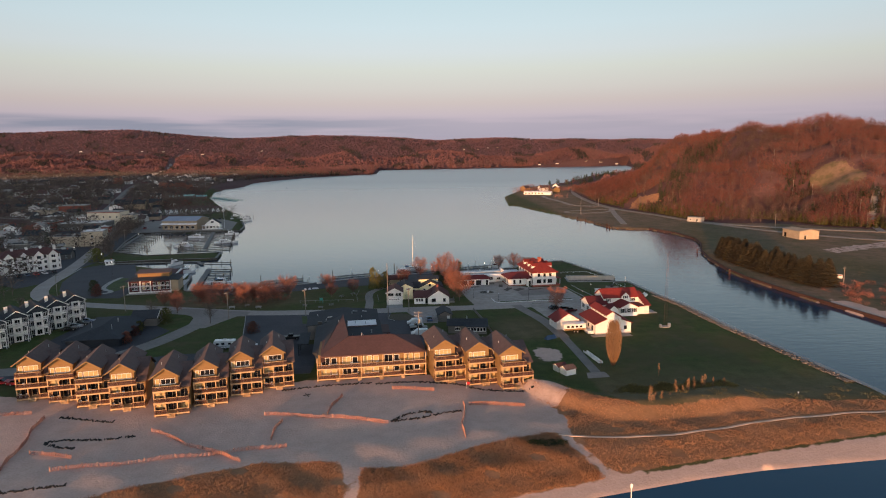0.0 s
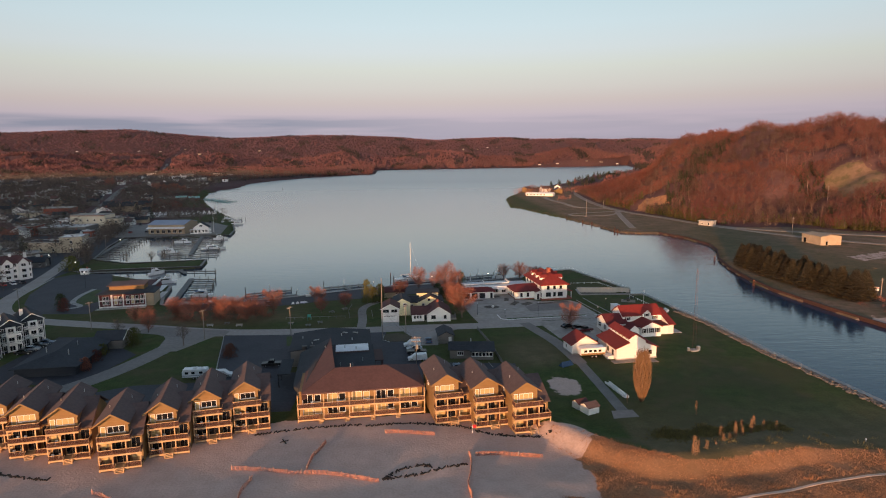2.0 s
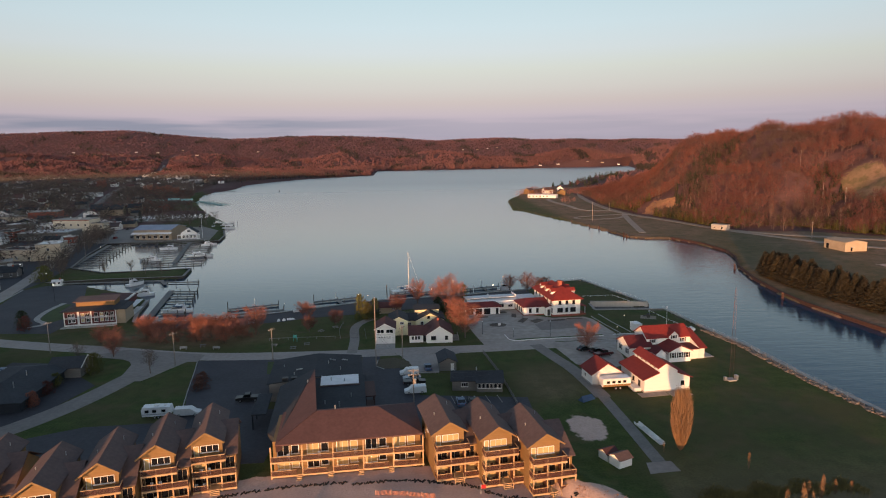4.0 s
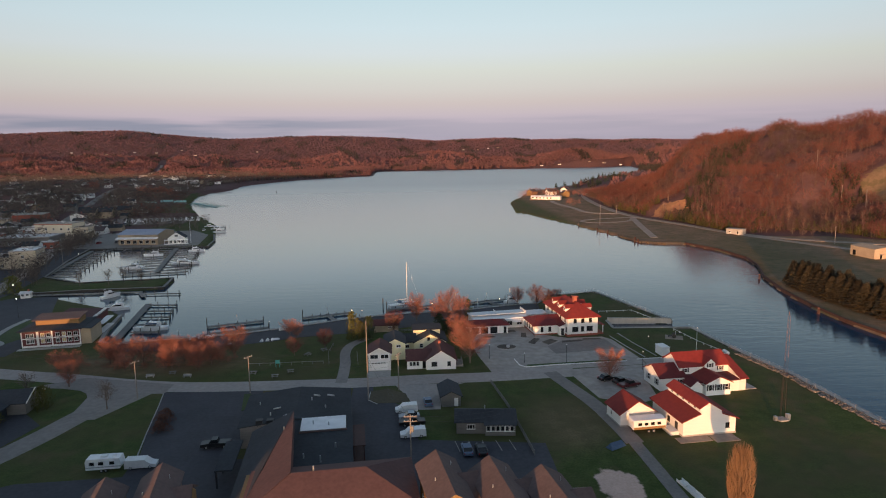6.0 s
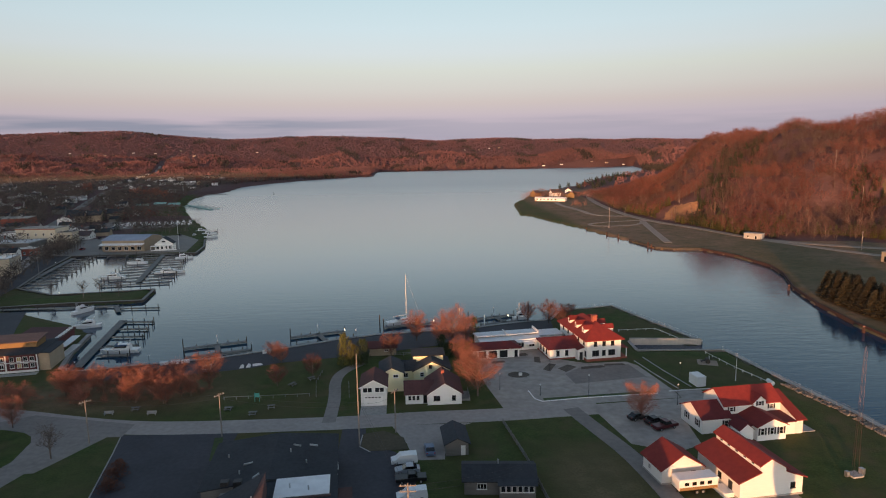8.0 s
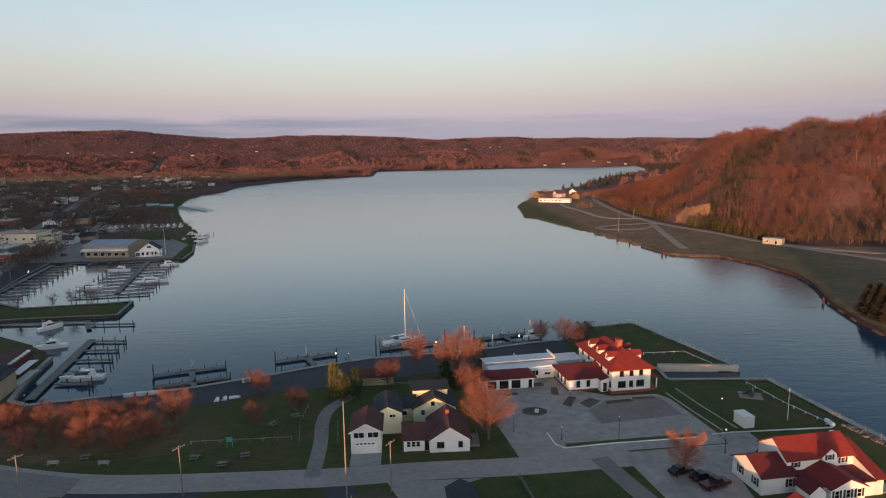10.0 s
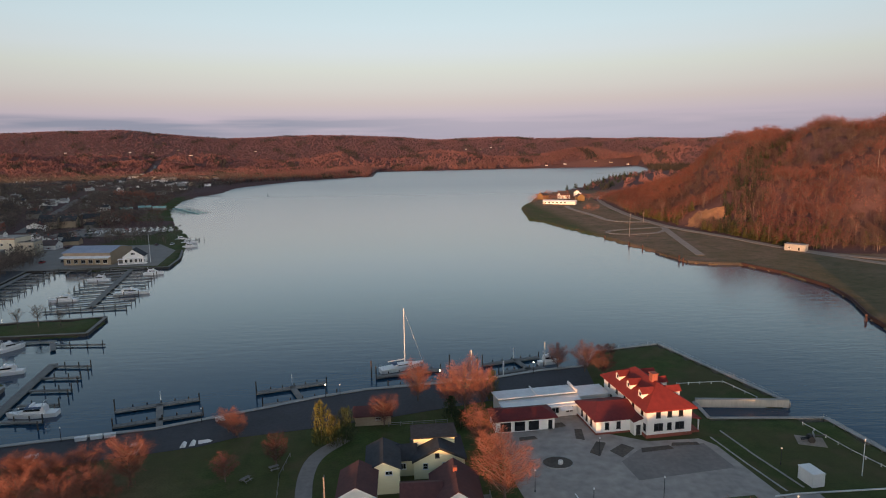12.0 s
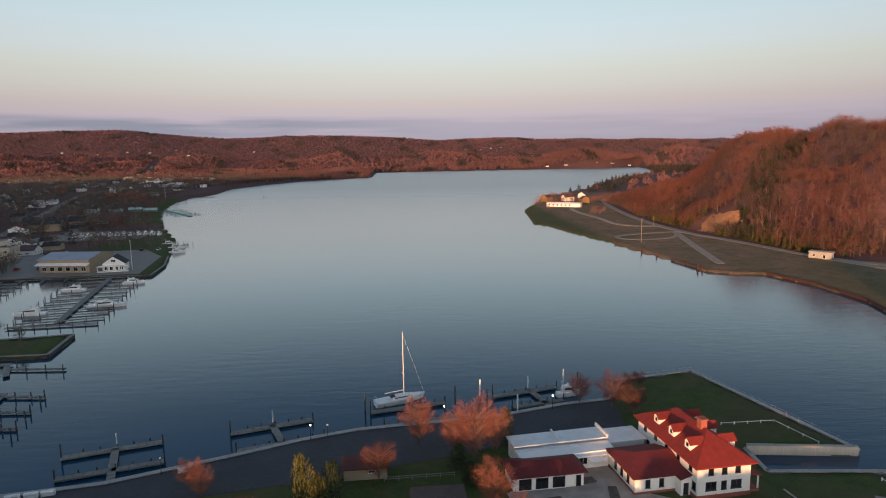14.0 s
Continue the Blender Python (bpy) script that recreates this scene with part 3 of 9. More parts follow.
foot = np.interp(px, [16, 22, 27, 33, 40, 52, 70], [143, 137, 130, 122, 117, 117.5, 121])
rim = np.where((px > 22) & (px < 52) & (py < 140), 0.95 * ease(py - foot, -2, 1.5) * (1 - ease(py - foot, 4, 7.5)), 0) * (1 - ease(px, 22, 26))
zone[:, 0] = np.maximum(zone[:, 0], rim)
blow = 0.8 * np.exp(-(((px - 28.3) / 4.4) ** 2 + ((py - 133.6) / 5.6) ** 2) ** 2)
zone[:, 0] = np.maximum(zone[:, 0], blow)
zone[:, 1] = np.where((rim > 0.5) | (blow > 0.45), 0, zone[:, 1])
cut = np.exp(-(((px - 219) / 17) ** 2 + ((py - 603) / 12) ** 2) ** 2)
zone[:, 1] = np.maximum(zone[:, 1], cut)
clear = np.exp(-(((px - 352) / 18) ** 2 + ((py - 514) / 31) ** 2) ** 2)
zone[:, 2] = np.minimum(zone[:, 2], 1 - clear)
zone[:, 0] = np.maximum(zone[:, 0], 0.85 * np.exp(-(((px - 33.8) / 4.6) ** 2 + ((py - 164.3) / 7.2) ** 2) ** 2))
strip_ = ((px > 150) & (np.abs(py - 345 - 0.4 * (px - 260)) < 8)) * 0.55
zone[:, 0] = np.maximum(zone[:, 0], np.where(px > 225, strip_, 0))
zone[:, 0] = np.maximum(zone[:, 0], 0.8 * ((px > 140) & (px < 175)) * ease(py, 170, 185) * (1 - ease(py, 214, 226)) * (1 - ease(px - np.interp(py, [160, 192, 234], [158, 152, 146]), 7, 13)))
zone[:, 3] = np.maximum(zone[:, 3], 0.55 * np.exp(-(((px - 31) / 8.5) ** 2 + ((py - 190) / 12) ** 2) ** 2))
zone[:, 3] = np.maximum(zone[:, 3], 0.9 * clear)
zone[:, 3] = np.maximum(zone[:, 3], 0.75 * np.exp(-(((px + 78) / 30) ** 2 + ((py - 236) / 11) ** 2) ** 2))
zone[:, 3] = np.maximum(zone[:, 3], np.where((px > 40) & (px < 106) & (py > 118) & (py < 160), 0.55 * (1 - ease(py, 130, 160)), 0))


def zone_material():
    m = bpy.data.materials.new("ground_cover")
    m.use_nodes = True
    n, l = nodes_of(m.node_tree)
    out, bsdf = n.new("ShaderNodeOutputMaterial"), n.new("ShaderNodeBsdfPrincipled")
    l.new(bsdf.outputs[0], out.inputs[0])
    co = n.new("ShaderNodeTexCoord")
    fine, mid, wide = (n.new("ShaderNodeTexNoise") for _ in range(3))
    for node, s in ((fine, 2.2), (mid, 0.35), (wide, 0.045)):
        node.inputs["Scale"].default_value, node.inputs["Detail"].default_value = s, 5.0
        l.new(co.outputs["Object"], node.inputs[0])

    def math_(op, a, b):
        k = n.new("ShaderNodeMath")
        k.operation = op
        for i, v in enumerate((a, b)):
            if isinstance(v, (int, float)):
                k.inputs[i].default_value = v
            else:
                l.new(v, k.inputs[i])
        return k.outputs[0]

    def blend(f, a, b):
        k = n.new("ShaderNodeMix")
        k.data_type = "RGBA"
        for key, v in (("Factor", f), ("A", a), ("B", b)):
            if isinstance(v, tuple):
                k.inputs[key].default_value = (*v, 1)
            else:
                l.new(v, k.inputs[key])
        return k.outputs["Result"]

    def spread(v, lo=0.35, hi=0.65):
        k = n.new("ShaderNodeMapRange")
        k.inputs["From Min"].default_value, k.inputs["From Max"].default_value = lo, hi
        l.new(v, k.inputs[0])
        return k.outputs[0]

    at = n.new("ShaderNodeAttribute")
    at.attribute_name = "zone"
    sep = n.new("ShaderNodeSeparateColor")
    l.new(at.outputs["Color"], sep.inputs[0])
    grain = spread(math_("ADD", math_("MULTIPLY", fine.outputs[0], 0.5), math_("MULTIPLY", mid.outputs[0], 0.5)), 0.38, 0.62)
    patch = spread(wide.outputs[0], 0.38, 0.62)
    green = blend(grain, (0.041, 0.064, 0.018), (0.076, 0.104, 0.031))
    green = blend(math_("MULTIPLY", patch, 0.7), green, (0.092, 0.078, 0.038))
    worn = n.new("ShaderNodeTexNoise")
    worn.inputs["Scale"].default_value, worn.inputs["Detail"].default_value = 0.14, 6.0
    l.new(co.outputs["Object"], worn.inputs[0])
    green = blend(math_("MULTIPLY", spread(worn.outputs[0], 0.52, 0.68), 0.55), green, (0.120, 0.092, 0.052))
    dry = blend(grain, (0.19, 0.122, 0.080), (0.29, 0.186, 0.126))
    dry = blend(math_("MULTIPLY", patch, 0.55), dry, (0.118, 0.105, 0.050))
    dry = blend(math_("MULTIPLY", spread(worn.outputs[0], 0.50, 0.62), 0.42), dry, (0.062, 0.080, 0.030))
    wood = blend(grain, (0.094, 0.053, 0.052), (0.145, 0.080, 0.076))
    tuft = blend(grain, (0.27, 0.145, 0.078), (0.40, 0.215, 0.118))
    tuft = blend(math_("MULTIPLY", patch, 0.5), tuft, (0.16, 0.105, 0.06))
    sand = blend(grain, (0.54, 0.385, 0.315), (0.66, 0.485, 0.41))
    sand = blend(math_("MULTIPLY", patch, 0.35), sand, (0.46, 0.34, 0.285))
    ragged = math_("MULTIPLY", math_("SUBTRACT", mid.outputs[0], 0.5), 0.9)

    def edge(v):
        k = n.new("ShaderNodeMapRange")
        k.interpolation_type = "SMOOTHSTEP"
        k.inputs["From Min"].default_value, k.inputs["From Max"].default_value = 0.42, 0.58
        l.new(math_("ADD", v, ragged), k.inputs[0])
        return k.outputs[0]

    at2 = n.new("ShaderNodeAttribute")
    at2.attribute_name = "dry"
    col = blend(math_("MULTIPLY", at2.outputs["Fac"], 1.0), green, dry)
    col = blend(edge(sep.outputs[2]), col, wood)
    col = blend(edge(sep.outputs[0]), col, sand)
    col = blend(edge(sep.outputs[1]), col, tuft)
    l.new(col, bsdf.inputs["Base Color"])
    bsdf.inputs["Roughness"].default_value = 0.95
    bsdf.inputs["Specular IOR Level"].default_value = 0.15
    bp = n.new("ShaderNodeBump")
    bp.inputs["Strength"].default_value, bp.inputs["Distance"].default_value = 0.75, 0.14
    l.new(fine.outputs[0], bp.inputs["Height"])
    l.new(bp.outputs[0], bsdf.inputs["Normal"])
    MATS["ground_cover"] = m


zone_material()
ground_me = array_mesh("ground", np.stack([px, py, pz], -1), quads, "ground_cover")
ground_me.attributes.new("zone", "FLOAT_COLOR", "POINT").data.foreach_set("color", zone.ravel())
ground_me.attributes.new("dry", "FLOAT", "POINT").data.foreach_set("value", zone[:, 3].copy())
ground_me.polygons.foreach_set("use_smooth", np.ones(len(quads), dtype=bool))
tagged(new("ground", ground_me), "green lawns, pale beach sand and brown wooded hills round a lake", "ground", kind="structure")

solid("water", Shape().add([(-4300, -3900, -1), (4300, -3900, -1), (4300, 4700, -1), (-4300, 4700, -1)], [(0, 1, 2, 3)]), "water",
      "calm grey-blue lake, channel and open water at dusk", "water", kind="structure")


def wall_band(name, line, width, z0, z1, material, label, cap=None):
    """A wall along a shore, with a coping on top."""
    pts = [Vector(p) for p in line]
    s = Shape()
    for a, b in zip(pts, pts[1:]):
        d = (b - a).normalized()
        e = d * 0.02
        s.beam((*(a - e), (z0 + z1) / 2), (*(b + e), (z0 + z1) / 2), width, z1 - z0)
    ob = solid(name, s, material, label, "wall", kind="structure")
    if cap:
        c = Shape()
        for a, b in zip(pts, pts[1:]):
            c.beam((*a, z1 + 0.06), (*b, z1 + 0.06), width + 0.35, 0.12)
        part("coping", c, cap, ob)
    return ob


wall_band("seawall_channel", CHANNEL_WALL, 1.0, -3, 0.12, "sheet_pile", "grey steel sheet-pile wall along the channel", "concrete")
wall_band("seawall_notch", NOTCH, 0.6, -3, 0.10, "sheet_pile", "pale sheet-pile wall round a boat slip", "concrete")
wall_band("seawall_lawn", LAWN_WALL, 0.7, -3, 0.12, "sheet_pile", "grey sheet-pile wall round a green point", "concrete")
wall_band("seawall_quay", [(50, 309)] + QUAY + MARINA[:3], 0.9, -3, 0.15, "sheet_pile", "dark quay wall along the promenade", "concrete")
wall_band("seawall_pier", MARINA[5:11], 0.9, -3, 0.10, "pile_wood", "dark timber wall round a grassy pier", "dock_planks")
wall_band("seawall_basin", MARINA[10:], 0.9, -3, 0.12, "pile_wood", "dark timber wall round the marina basin", "dock_planks")
wall_band("bank_timber", RIGHT_SHORE[11:], 0.5, -3, 0.3, "pile_wood", "low dark timber edge of the open point")
wall_band("bank_rusty", RUSTY_BANK, 0.6, -3, 0.45, "rust_pile", "rust-brown sheet-pile bank of the channel")


def paved(name, label, outline, z, material, category="pavement"):
    return solid(name, Shape().prism(outline, -0.25, z), material, label, category, kind="structure")


def road(name, label, line, half, z, material):
    return solid(name, band(smooth_line(line), half, -0.25, z), material, label, "road", kind="structure")


road("road_main", "worn grey asphalt street between lawns and lots", [(-330, 640), (-262, 520), (-218, 420), (-190, 340), (-178, 300), (-168, 262), (-150, 240), (-113, 229.5), (-95, 225.5), (-79.5, 220.6), (-64, 217), (-48, 216.3), (-26, 216.6), (-16, 216.8), (0, 218.4), (16, 218.5), (40, 221)], 3.3, 0.05, "old_asphalt")
road("road_curve", "curving grey access road beside a lawn", [(-150, 158), (-118, 158), (-100, 161), (-91, 168), (-85, 178.5), (-81, 189.5), (-79, 198), (-76.5, 208), (-72, 217)], 3.2, 0.058, "mid_asphalt")
road("road_lane", "narrow grey asphalt lane across the grass", [(33.2, 221), (35.6, 212), (39.4, 199.5), (41.0, 188), (41.8, 180)], 1.9, 0.066, "mid_asphalt")
road("boardwalk", "narrow grey plank walkway across the grass", [(41.8, 180.2), (42.3, 170), (42.7, 160), (43.2, 147)], 1.3, 0.07, "dock_planks")
paved("pavement_pad", "small grey pad at a walkway's end", [(39.9, 144.6), (45.7, 145.4), (45.4, 149), (40.6, 148.6)], 0.078, "mid_asphalt")
road("road_park", "narrow asphalt drive through the park", [(-21.5, 217), (-22, 231), (-23.6, 241), (-23, 249), (-18, 256)], 1.5, 0.066, "mid_asphalt")
paved("pavement_junction", "worn asphalt flare where two streets meet", [(-101, 219.4), (-92, 218), (-86.8, 216.3), (-84.2, 214.3), (-82.5, 211.5), (-81.8, 207.7), (-80.8, 201.8), (-79, 198.2), (-74.0, 198.4), (-72.6, 201.3), (-70.2, 207), (-67.6, 213.0), (-64.5, 212.9), (-64.5, 219), (-90, 225.5)], 0.062, "mid_asphalt")
wall_band("seawall_slip", [(63.2, 269.7), (84.6, 267.7)], 0.5, -3, 1.0, "pale_pile", "pale upright sheet-pile face of a raised lawn", "concrete")
paved("pavement_lot_west", "dark asphalt parking lot beside the lodge", [(-54.5, 158), (-31, 158), (-33, 178), (-37, 178), (-39.6, 200), (-40.2, 213.6), (-65, 213.6), (-64, 211.5), (-60.7, 196), (-56.3, 181.5)], 0.046, "asphalt")
paved("pavement_lot_front", "dark asphalt yard behind the beach houses", [(-122, 150), (-31, 153), (-31, 157.96), (-54.5, 157.96), (-55, 172.5), (-74, 171), (-95, 160), (-122, 156)], 0.042, "asphalt")
paved("pavement_lot_east", "dark asphalt parking lot with parked vans", [(-17.5, 160), (-13, 156), (24, 160), (24, 181), (-1.5, 184), (-2.5, 199), (-9, 205), (-12.5, 207), (-13, 213.6), (-18, 213.6), (-17.5, 200)], 0.046, "asphalt")
paved("pavement_drive", "pale concrete drive in front of a garage", [(-2.5, 199), (3.5, 199), (4.5, 212), (10, 214.9), (-7.5, 214.6), (-4, 206)], 0.04, "old_asphalt")
paved("pavement_station", "worn grey parking lot in front of a white house", [(15.6, 235), (17.9, 221.8), (60.6, 225.5), (60.8, 229.9), (58.2, 248.4), (56, 251.6), (45, 251), (36, 256), (33, 266), (28, 266), (13, 256.2)], 0.044, "lot_asphalt")
paved("pavement_crew", "grey asphalt yard between white red-roofed houses", [(41.2, 203), (49, 199), (55, 201.9), (56.5, 213.6), (67.7, 225.1), (67.5, 229.9), (61.0, 229.7), (60.8, 225.2), (36, 222.6), (38.6, 218)], 0.054, "lot_asphalt")
paved("pavement_promenade", "dark asphalt promenade along the quay", [(-96, 247.6), (-75, 247.4), (-58.6, 251.6), (-48.4, 254.3), (-41.5, 258.1), (-25.9, 261.5), (-10, 266), (14, 274), (42, 275), (44, 296.2), (31, 293.4), (15.7, 288), (-16, 282.8), (-28, 278.4), (-40, 272.4), (-61, 262.9), (-84, 257.9), (-97, 254.5)], 0.05, "asphalt")
paved("pavement_lot_town", "dark asphalt parking lot in the town", [(-167, 280), (-158, 262), (-142, 246.5), (-124.5, 245.4), (-124.8, 253), (-128.5, 268), (-134, 284), (-143, 301), (-155, 326), (-173, 325), (-178, 316)], 0.04, "asphalt")
paved("pavement_lot_quay", "dark asphalt yards and parking between shops and harbour", [(-179, 318), (-179.5, 334), (-189.5, 373), (-205.5, 421), (-217.5, 467), (-262, 473), (-286, 500), (-310, 500), (-310, 390), (-262, 330), (-214, 290), (-180, 268), (-172, 284)], 0.032, "asphalt")
paved("pavement_curve_lot", "asphalt yard beside grey town houses", [(-118, 176), (-90, 172), (-87, 182), (-84.5, 196), (-104, 214), (-118, 216)], 0.038, "asphalt")


# ---- buildings by the beach and the channel ----
WINDOWS = {}
SIDES = {"s": 0, "e": 90, "n": 180, "w": 270}


def window(parent, x, y, z, w, h, side="s", pane="window_glass", frame_m="white_paint", bars=1, name="window", rows=0):
    """A framed window whose lower left corner on the wall is (x, y, z), as seen from outside."""
    key = (round(w, 2), round(h, 2), pane, frame_m, bars, rows)
    if key not in WINDOWS:
        f, p = Shape(), Shape()
        t = 0.10
        f.box(0, -0.07, 0, t, 0.02, h).box(w - t, -0.07, 0, w, 0.02, h).box(t, -0.07, h - t, w - t, 0.02, h).box(-0.06, -0.12, -0.08, w + 0.06, 0.02, t)
        for i in range(bars):
            c = w * (i + 1) / (bars + 1)
            f.box(c - 0.035, -0.06, t, c + 0.035, 0.02, h - t)
        for i in range(rows):
            c = h * (i + 1) / (rows + 1)
            f.box(t, -0.055, c - 0.03, w - t, 0.02, c + 0.03)
        p.box(t - 0.02, -0.035, t - 0.02, w - t + 0.02, 0.01, h - t + 0.02)
        WINDOWS[key] = (f.mesh("window_frame", frame_m), p.mesh("pane", pane))
    fm, pm = WINDOWS[key]
    o = new(name, fm)
    o.parent = parent
    o.matrix_basis = pose(x, y, z, 0, 0, SIDES[side])
    q = new("pane", pm)
    q.parent = o
    return o


def gable_y(w, d, eave, ridge, x=0.0, y=0.0, z0=0.0):
    """Walls of a block whose gables look along y."""
    return Shape().profile_y([(x, z0), (x + w, z0), (x + w, eave), (x + w / 2, ridge), (x, eave)], y, y + d)


def gable_x(w, d, eave, ridge, x=0.0, y=0.0, z0=0.0):
    return Shape().profile_x([(y, z0), (y + d, z0), (y + d, eave), (y + d / 2, ridge), (y, eave)], x, x + w)


def roof_y(w, d, eave, ridge, x=0.0, y=0.0, over=0.45, front=0.45, t=0.18):
    """Two roof slopes with the ridge along y."""
    k = (ridge - eave) / (w / 2)
    lo, up = eave - k * over + t + 0.03, ridge + t + 0.03
    a, b, m = x - over, x + w + over, x + w / 2
    y0, y1 = y - front, y + d + front
    return [Shape().slab([(a, y0, lo), (m, y0, up), (m, y1, up), (a, y1, lo)][::-1][::-1], t), Shape().slab([(m, y0, up), (b, y0, lo), (b, y1, lo), (m, y1, up)], t)]


def roof_x(w, d, eave, ridge, x=0.0, y=0.0, over=0.45, side=0.45, t=0.18):
    k = (ridge - eave) / (d / 2)
    lo, up = eave - k * over + t + 0.03, ridge + t + 0.03
    a, b, m = y - over, y + d + over, y + d / 2
    x0, x1 = x - side, x + w + side
    return [Shape().slab([(x0, a, lo), (x1, a, lo), (x1, m, up), (x0, m, up)], t), Shape().slab([(x0, m, up), (x1, m, up), (x1, b, lo), (x0, b, lo)], t)]


def hip(x0, y0, x1, y1, eave, ridge, a, b, along="x", t=0.0):
    """A hipped roof over a rectangle; its ridge runs from a to b along the axis."""
    s = Shape()
    if along == "x":
        m = (y0 + y1) / 2
        r0, r1 = (a, m, ridge), (b, m, ridge)
    else:
        m = (x0 + x1) / 2
        r0, r1 = (m, a, ridge), (m, b, ridge)
    c = [(x0, y0, eave), (x1, y0, eave), (x1, y1, eave), (x0, y1, eave)]
    low = [(p[0], p[1], eave - 0.25) for p in c]
    v = c + [r0, r1] + low
    f = [(0, 1, 5, 4), (1, 2, 5), (2, 3, 4, 5), (3, 0, 4)] if along == "x" else [(0, 1, 4), (1, 2, 5, 4), (2, 3, 5), (3, 0, 4, 5)]
    f += [(9, 8, 7, 6)] + [((i + 1) % 4, i, 6 + i, 6 + (i + 1) % 4) for i in range(4)]
    return s.add(v, f)


def roof_parts(parent, pair, material, label=""):
    for s in pair:
        part("roof", s, material, parent, label)


def rail(parent, a, b, z, h=0.95, panel="rail_wood", top="deck_wood"):
    """A balcony rail from a to b: posts, infill and hand rail."""
    s = Shape()
    s.beam((*a, z + h), (*b, z + h), 0.14, 0.10)
    part("hand_rail", s, top, parent)
    p, k = Shape(), max(1, int((Vector(b) - Vector(a)).length / 0.16))
    for i in range(k + 1):
        q = Vector(a).lerp(Vector(b), i / k)
        p.box(q.x - 0.045, q.y - 0.045, z + 0.08, q.x + 0.045, q.y + 0.045, z + h - 0.05)
    p.beam((*a, z + 0.12), (*b, z + 0.12), 0.07, 0.08)
    part("railing", p, panel, parent)


def beach_house(x, y, rz, bright, label, W=7.2):
    """A three-storey beach house: a deep front gable, a lower wing beside it, and open decks on every floor."""
    G, D0, D1 = W * 0.70, 2.0, 14.2
    eave, ridge = 8.75, 10.45
    o = thing("beach_house", label, "house", x, y, 0, rz, "beach houses")
    part("wall", gable_y(G, D1 - D0, eave, ridge, 0, D0), "tan_siding", o)
    slope = (ridge - eave) / (G / 2)
    left = -0.75
    eave, ridge = eave + 0.24, ridge + 0.24
    part("roof", Shape().slab([(left, D0 - 1.1, eave + left * slope), (G / 2, D0 - 1.1, ridge), (G / 2, D1 + 0.4, ridge), (left, D1 + 0.4, eave + left * slope)], 0.18), "brown_shingle", o)
    part("roof", Shape().slab([(G / 2 + 0.003, D0 - 1.1, ridge), (G + 0.5, D0 - 1.1, eave - 0.5 * slope), (G + 0.5, D1 + 0.4, eave - 0.5 * slope), (G / 2 + 0.003, D1 + 0.4, ridge)], 0.18), "brown_shingle", o)
    part("verge_board", Shape().beam((left, D0 - 1.14, eave + left * slope - 0.16), (G / 2, D0 - 1.14, ridge - 0.14), 0.10, 0.26).beam((G / 2, D0 - 1.14, ridge - 0.14), (G + 0.5, D0 - 1.14, eave - 0.5 * slope - 0.16), 0.10, 0.26), "tan_siding", o)
    wing = part("side_wing", Shape().box(G + 0.004, D0, 0, W, 13.4, 6.1), "tan_siding", o)
    part("wing_roof", Shape().slab([(G - 0.6, D0 - 0.6, 6.0), (W + 0.35, D0 - 0.6, 6.0), (W + 0.35, D0 + 6.6, 9.5), (G - 0.6, D0 + 6.6, 9.5)], 0.18), "brown_shingle", wing)
    part("wing_roof", Shape().slab([(G - 0.6, D0 + 6.6, 9.5), (W + 0.35, D0 + 6.6, 9.5), (W + 0.35, 13.9, 6.4), (G - 0.6, 13.9, 6.4)], 0.18), "brown_shingle", wing)
    part("wing_gable", Shape().profile_x([(D0 + 0.1, 6.1), (13.3, 6.1), (D0 + 6.6, 9.25)], G + 0.02, W - 0.02), "tan_siding", wing)
    for lev, z in enumerate((0.55, 3.2, 5.85)):
        x1 = W if lev < 2 else G + 0.6
        f = part("deck", Shape().box(0, 0.0, z - 0.34, x1, D0 - 0.01, z), "deck_wood", o)
        if lev == 0:
            rail(f, (0.05, 0.08), (W * 0.36, 0.08), z)
            rail(f, (W * 0.64, 0.08), (W - 0.05, 0.08), z)
        else:
            rail(f, (0.05, 0.08), (x1 - 0.05, 0.08), z)
        rail(f, (0.07, 0.2), (0.07, D0 - 0.05), z)
        rail(f, (x1 - 0.07, 0.2), (x1 - 0.07, D0 - 0.05), z)
        gl = "curtained_glass" if (bright >> lev) & 1 else "window_glass"
        if lev < 2:
            window(o, 0.25, D0, z + 0.06, 2.15, 2.1, "s", gl, "deck_wood", 1, "patio_door")
            window(o, 2.6, D0, z + 0.06, 2.15, 2.1, "s", "window_glass", "deck_wood", 1, "patio_door")
            window(o, G + 0.25, D0, z + 0.06, 1.65, 2.1, "s", "window_glass" if lev else gl, "deck_wood", 1, "patio_door")
            for dx in (W * 0.335, W * 0.665):
                part("deck_screen", Shape().box(dx - 0.05, 0.32, z, dx + 0.05, D0 - 0.08, z + 1.75), "rail_wood", f)
            part("deck_table", Shape().tube((1.2 + lev * 0.9, 0.75, z + 0.66), (1.2 + lev * 0.9, 0.75, z + 0.72), 0.42, 0.42, 10).tube((1.2 + lev * 0.9, 0.75, z), (1.2 + lev * 0.9, 0.75, z + 0.66), 0.04, 0.04, 6), "dark_metal", f)
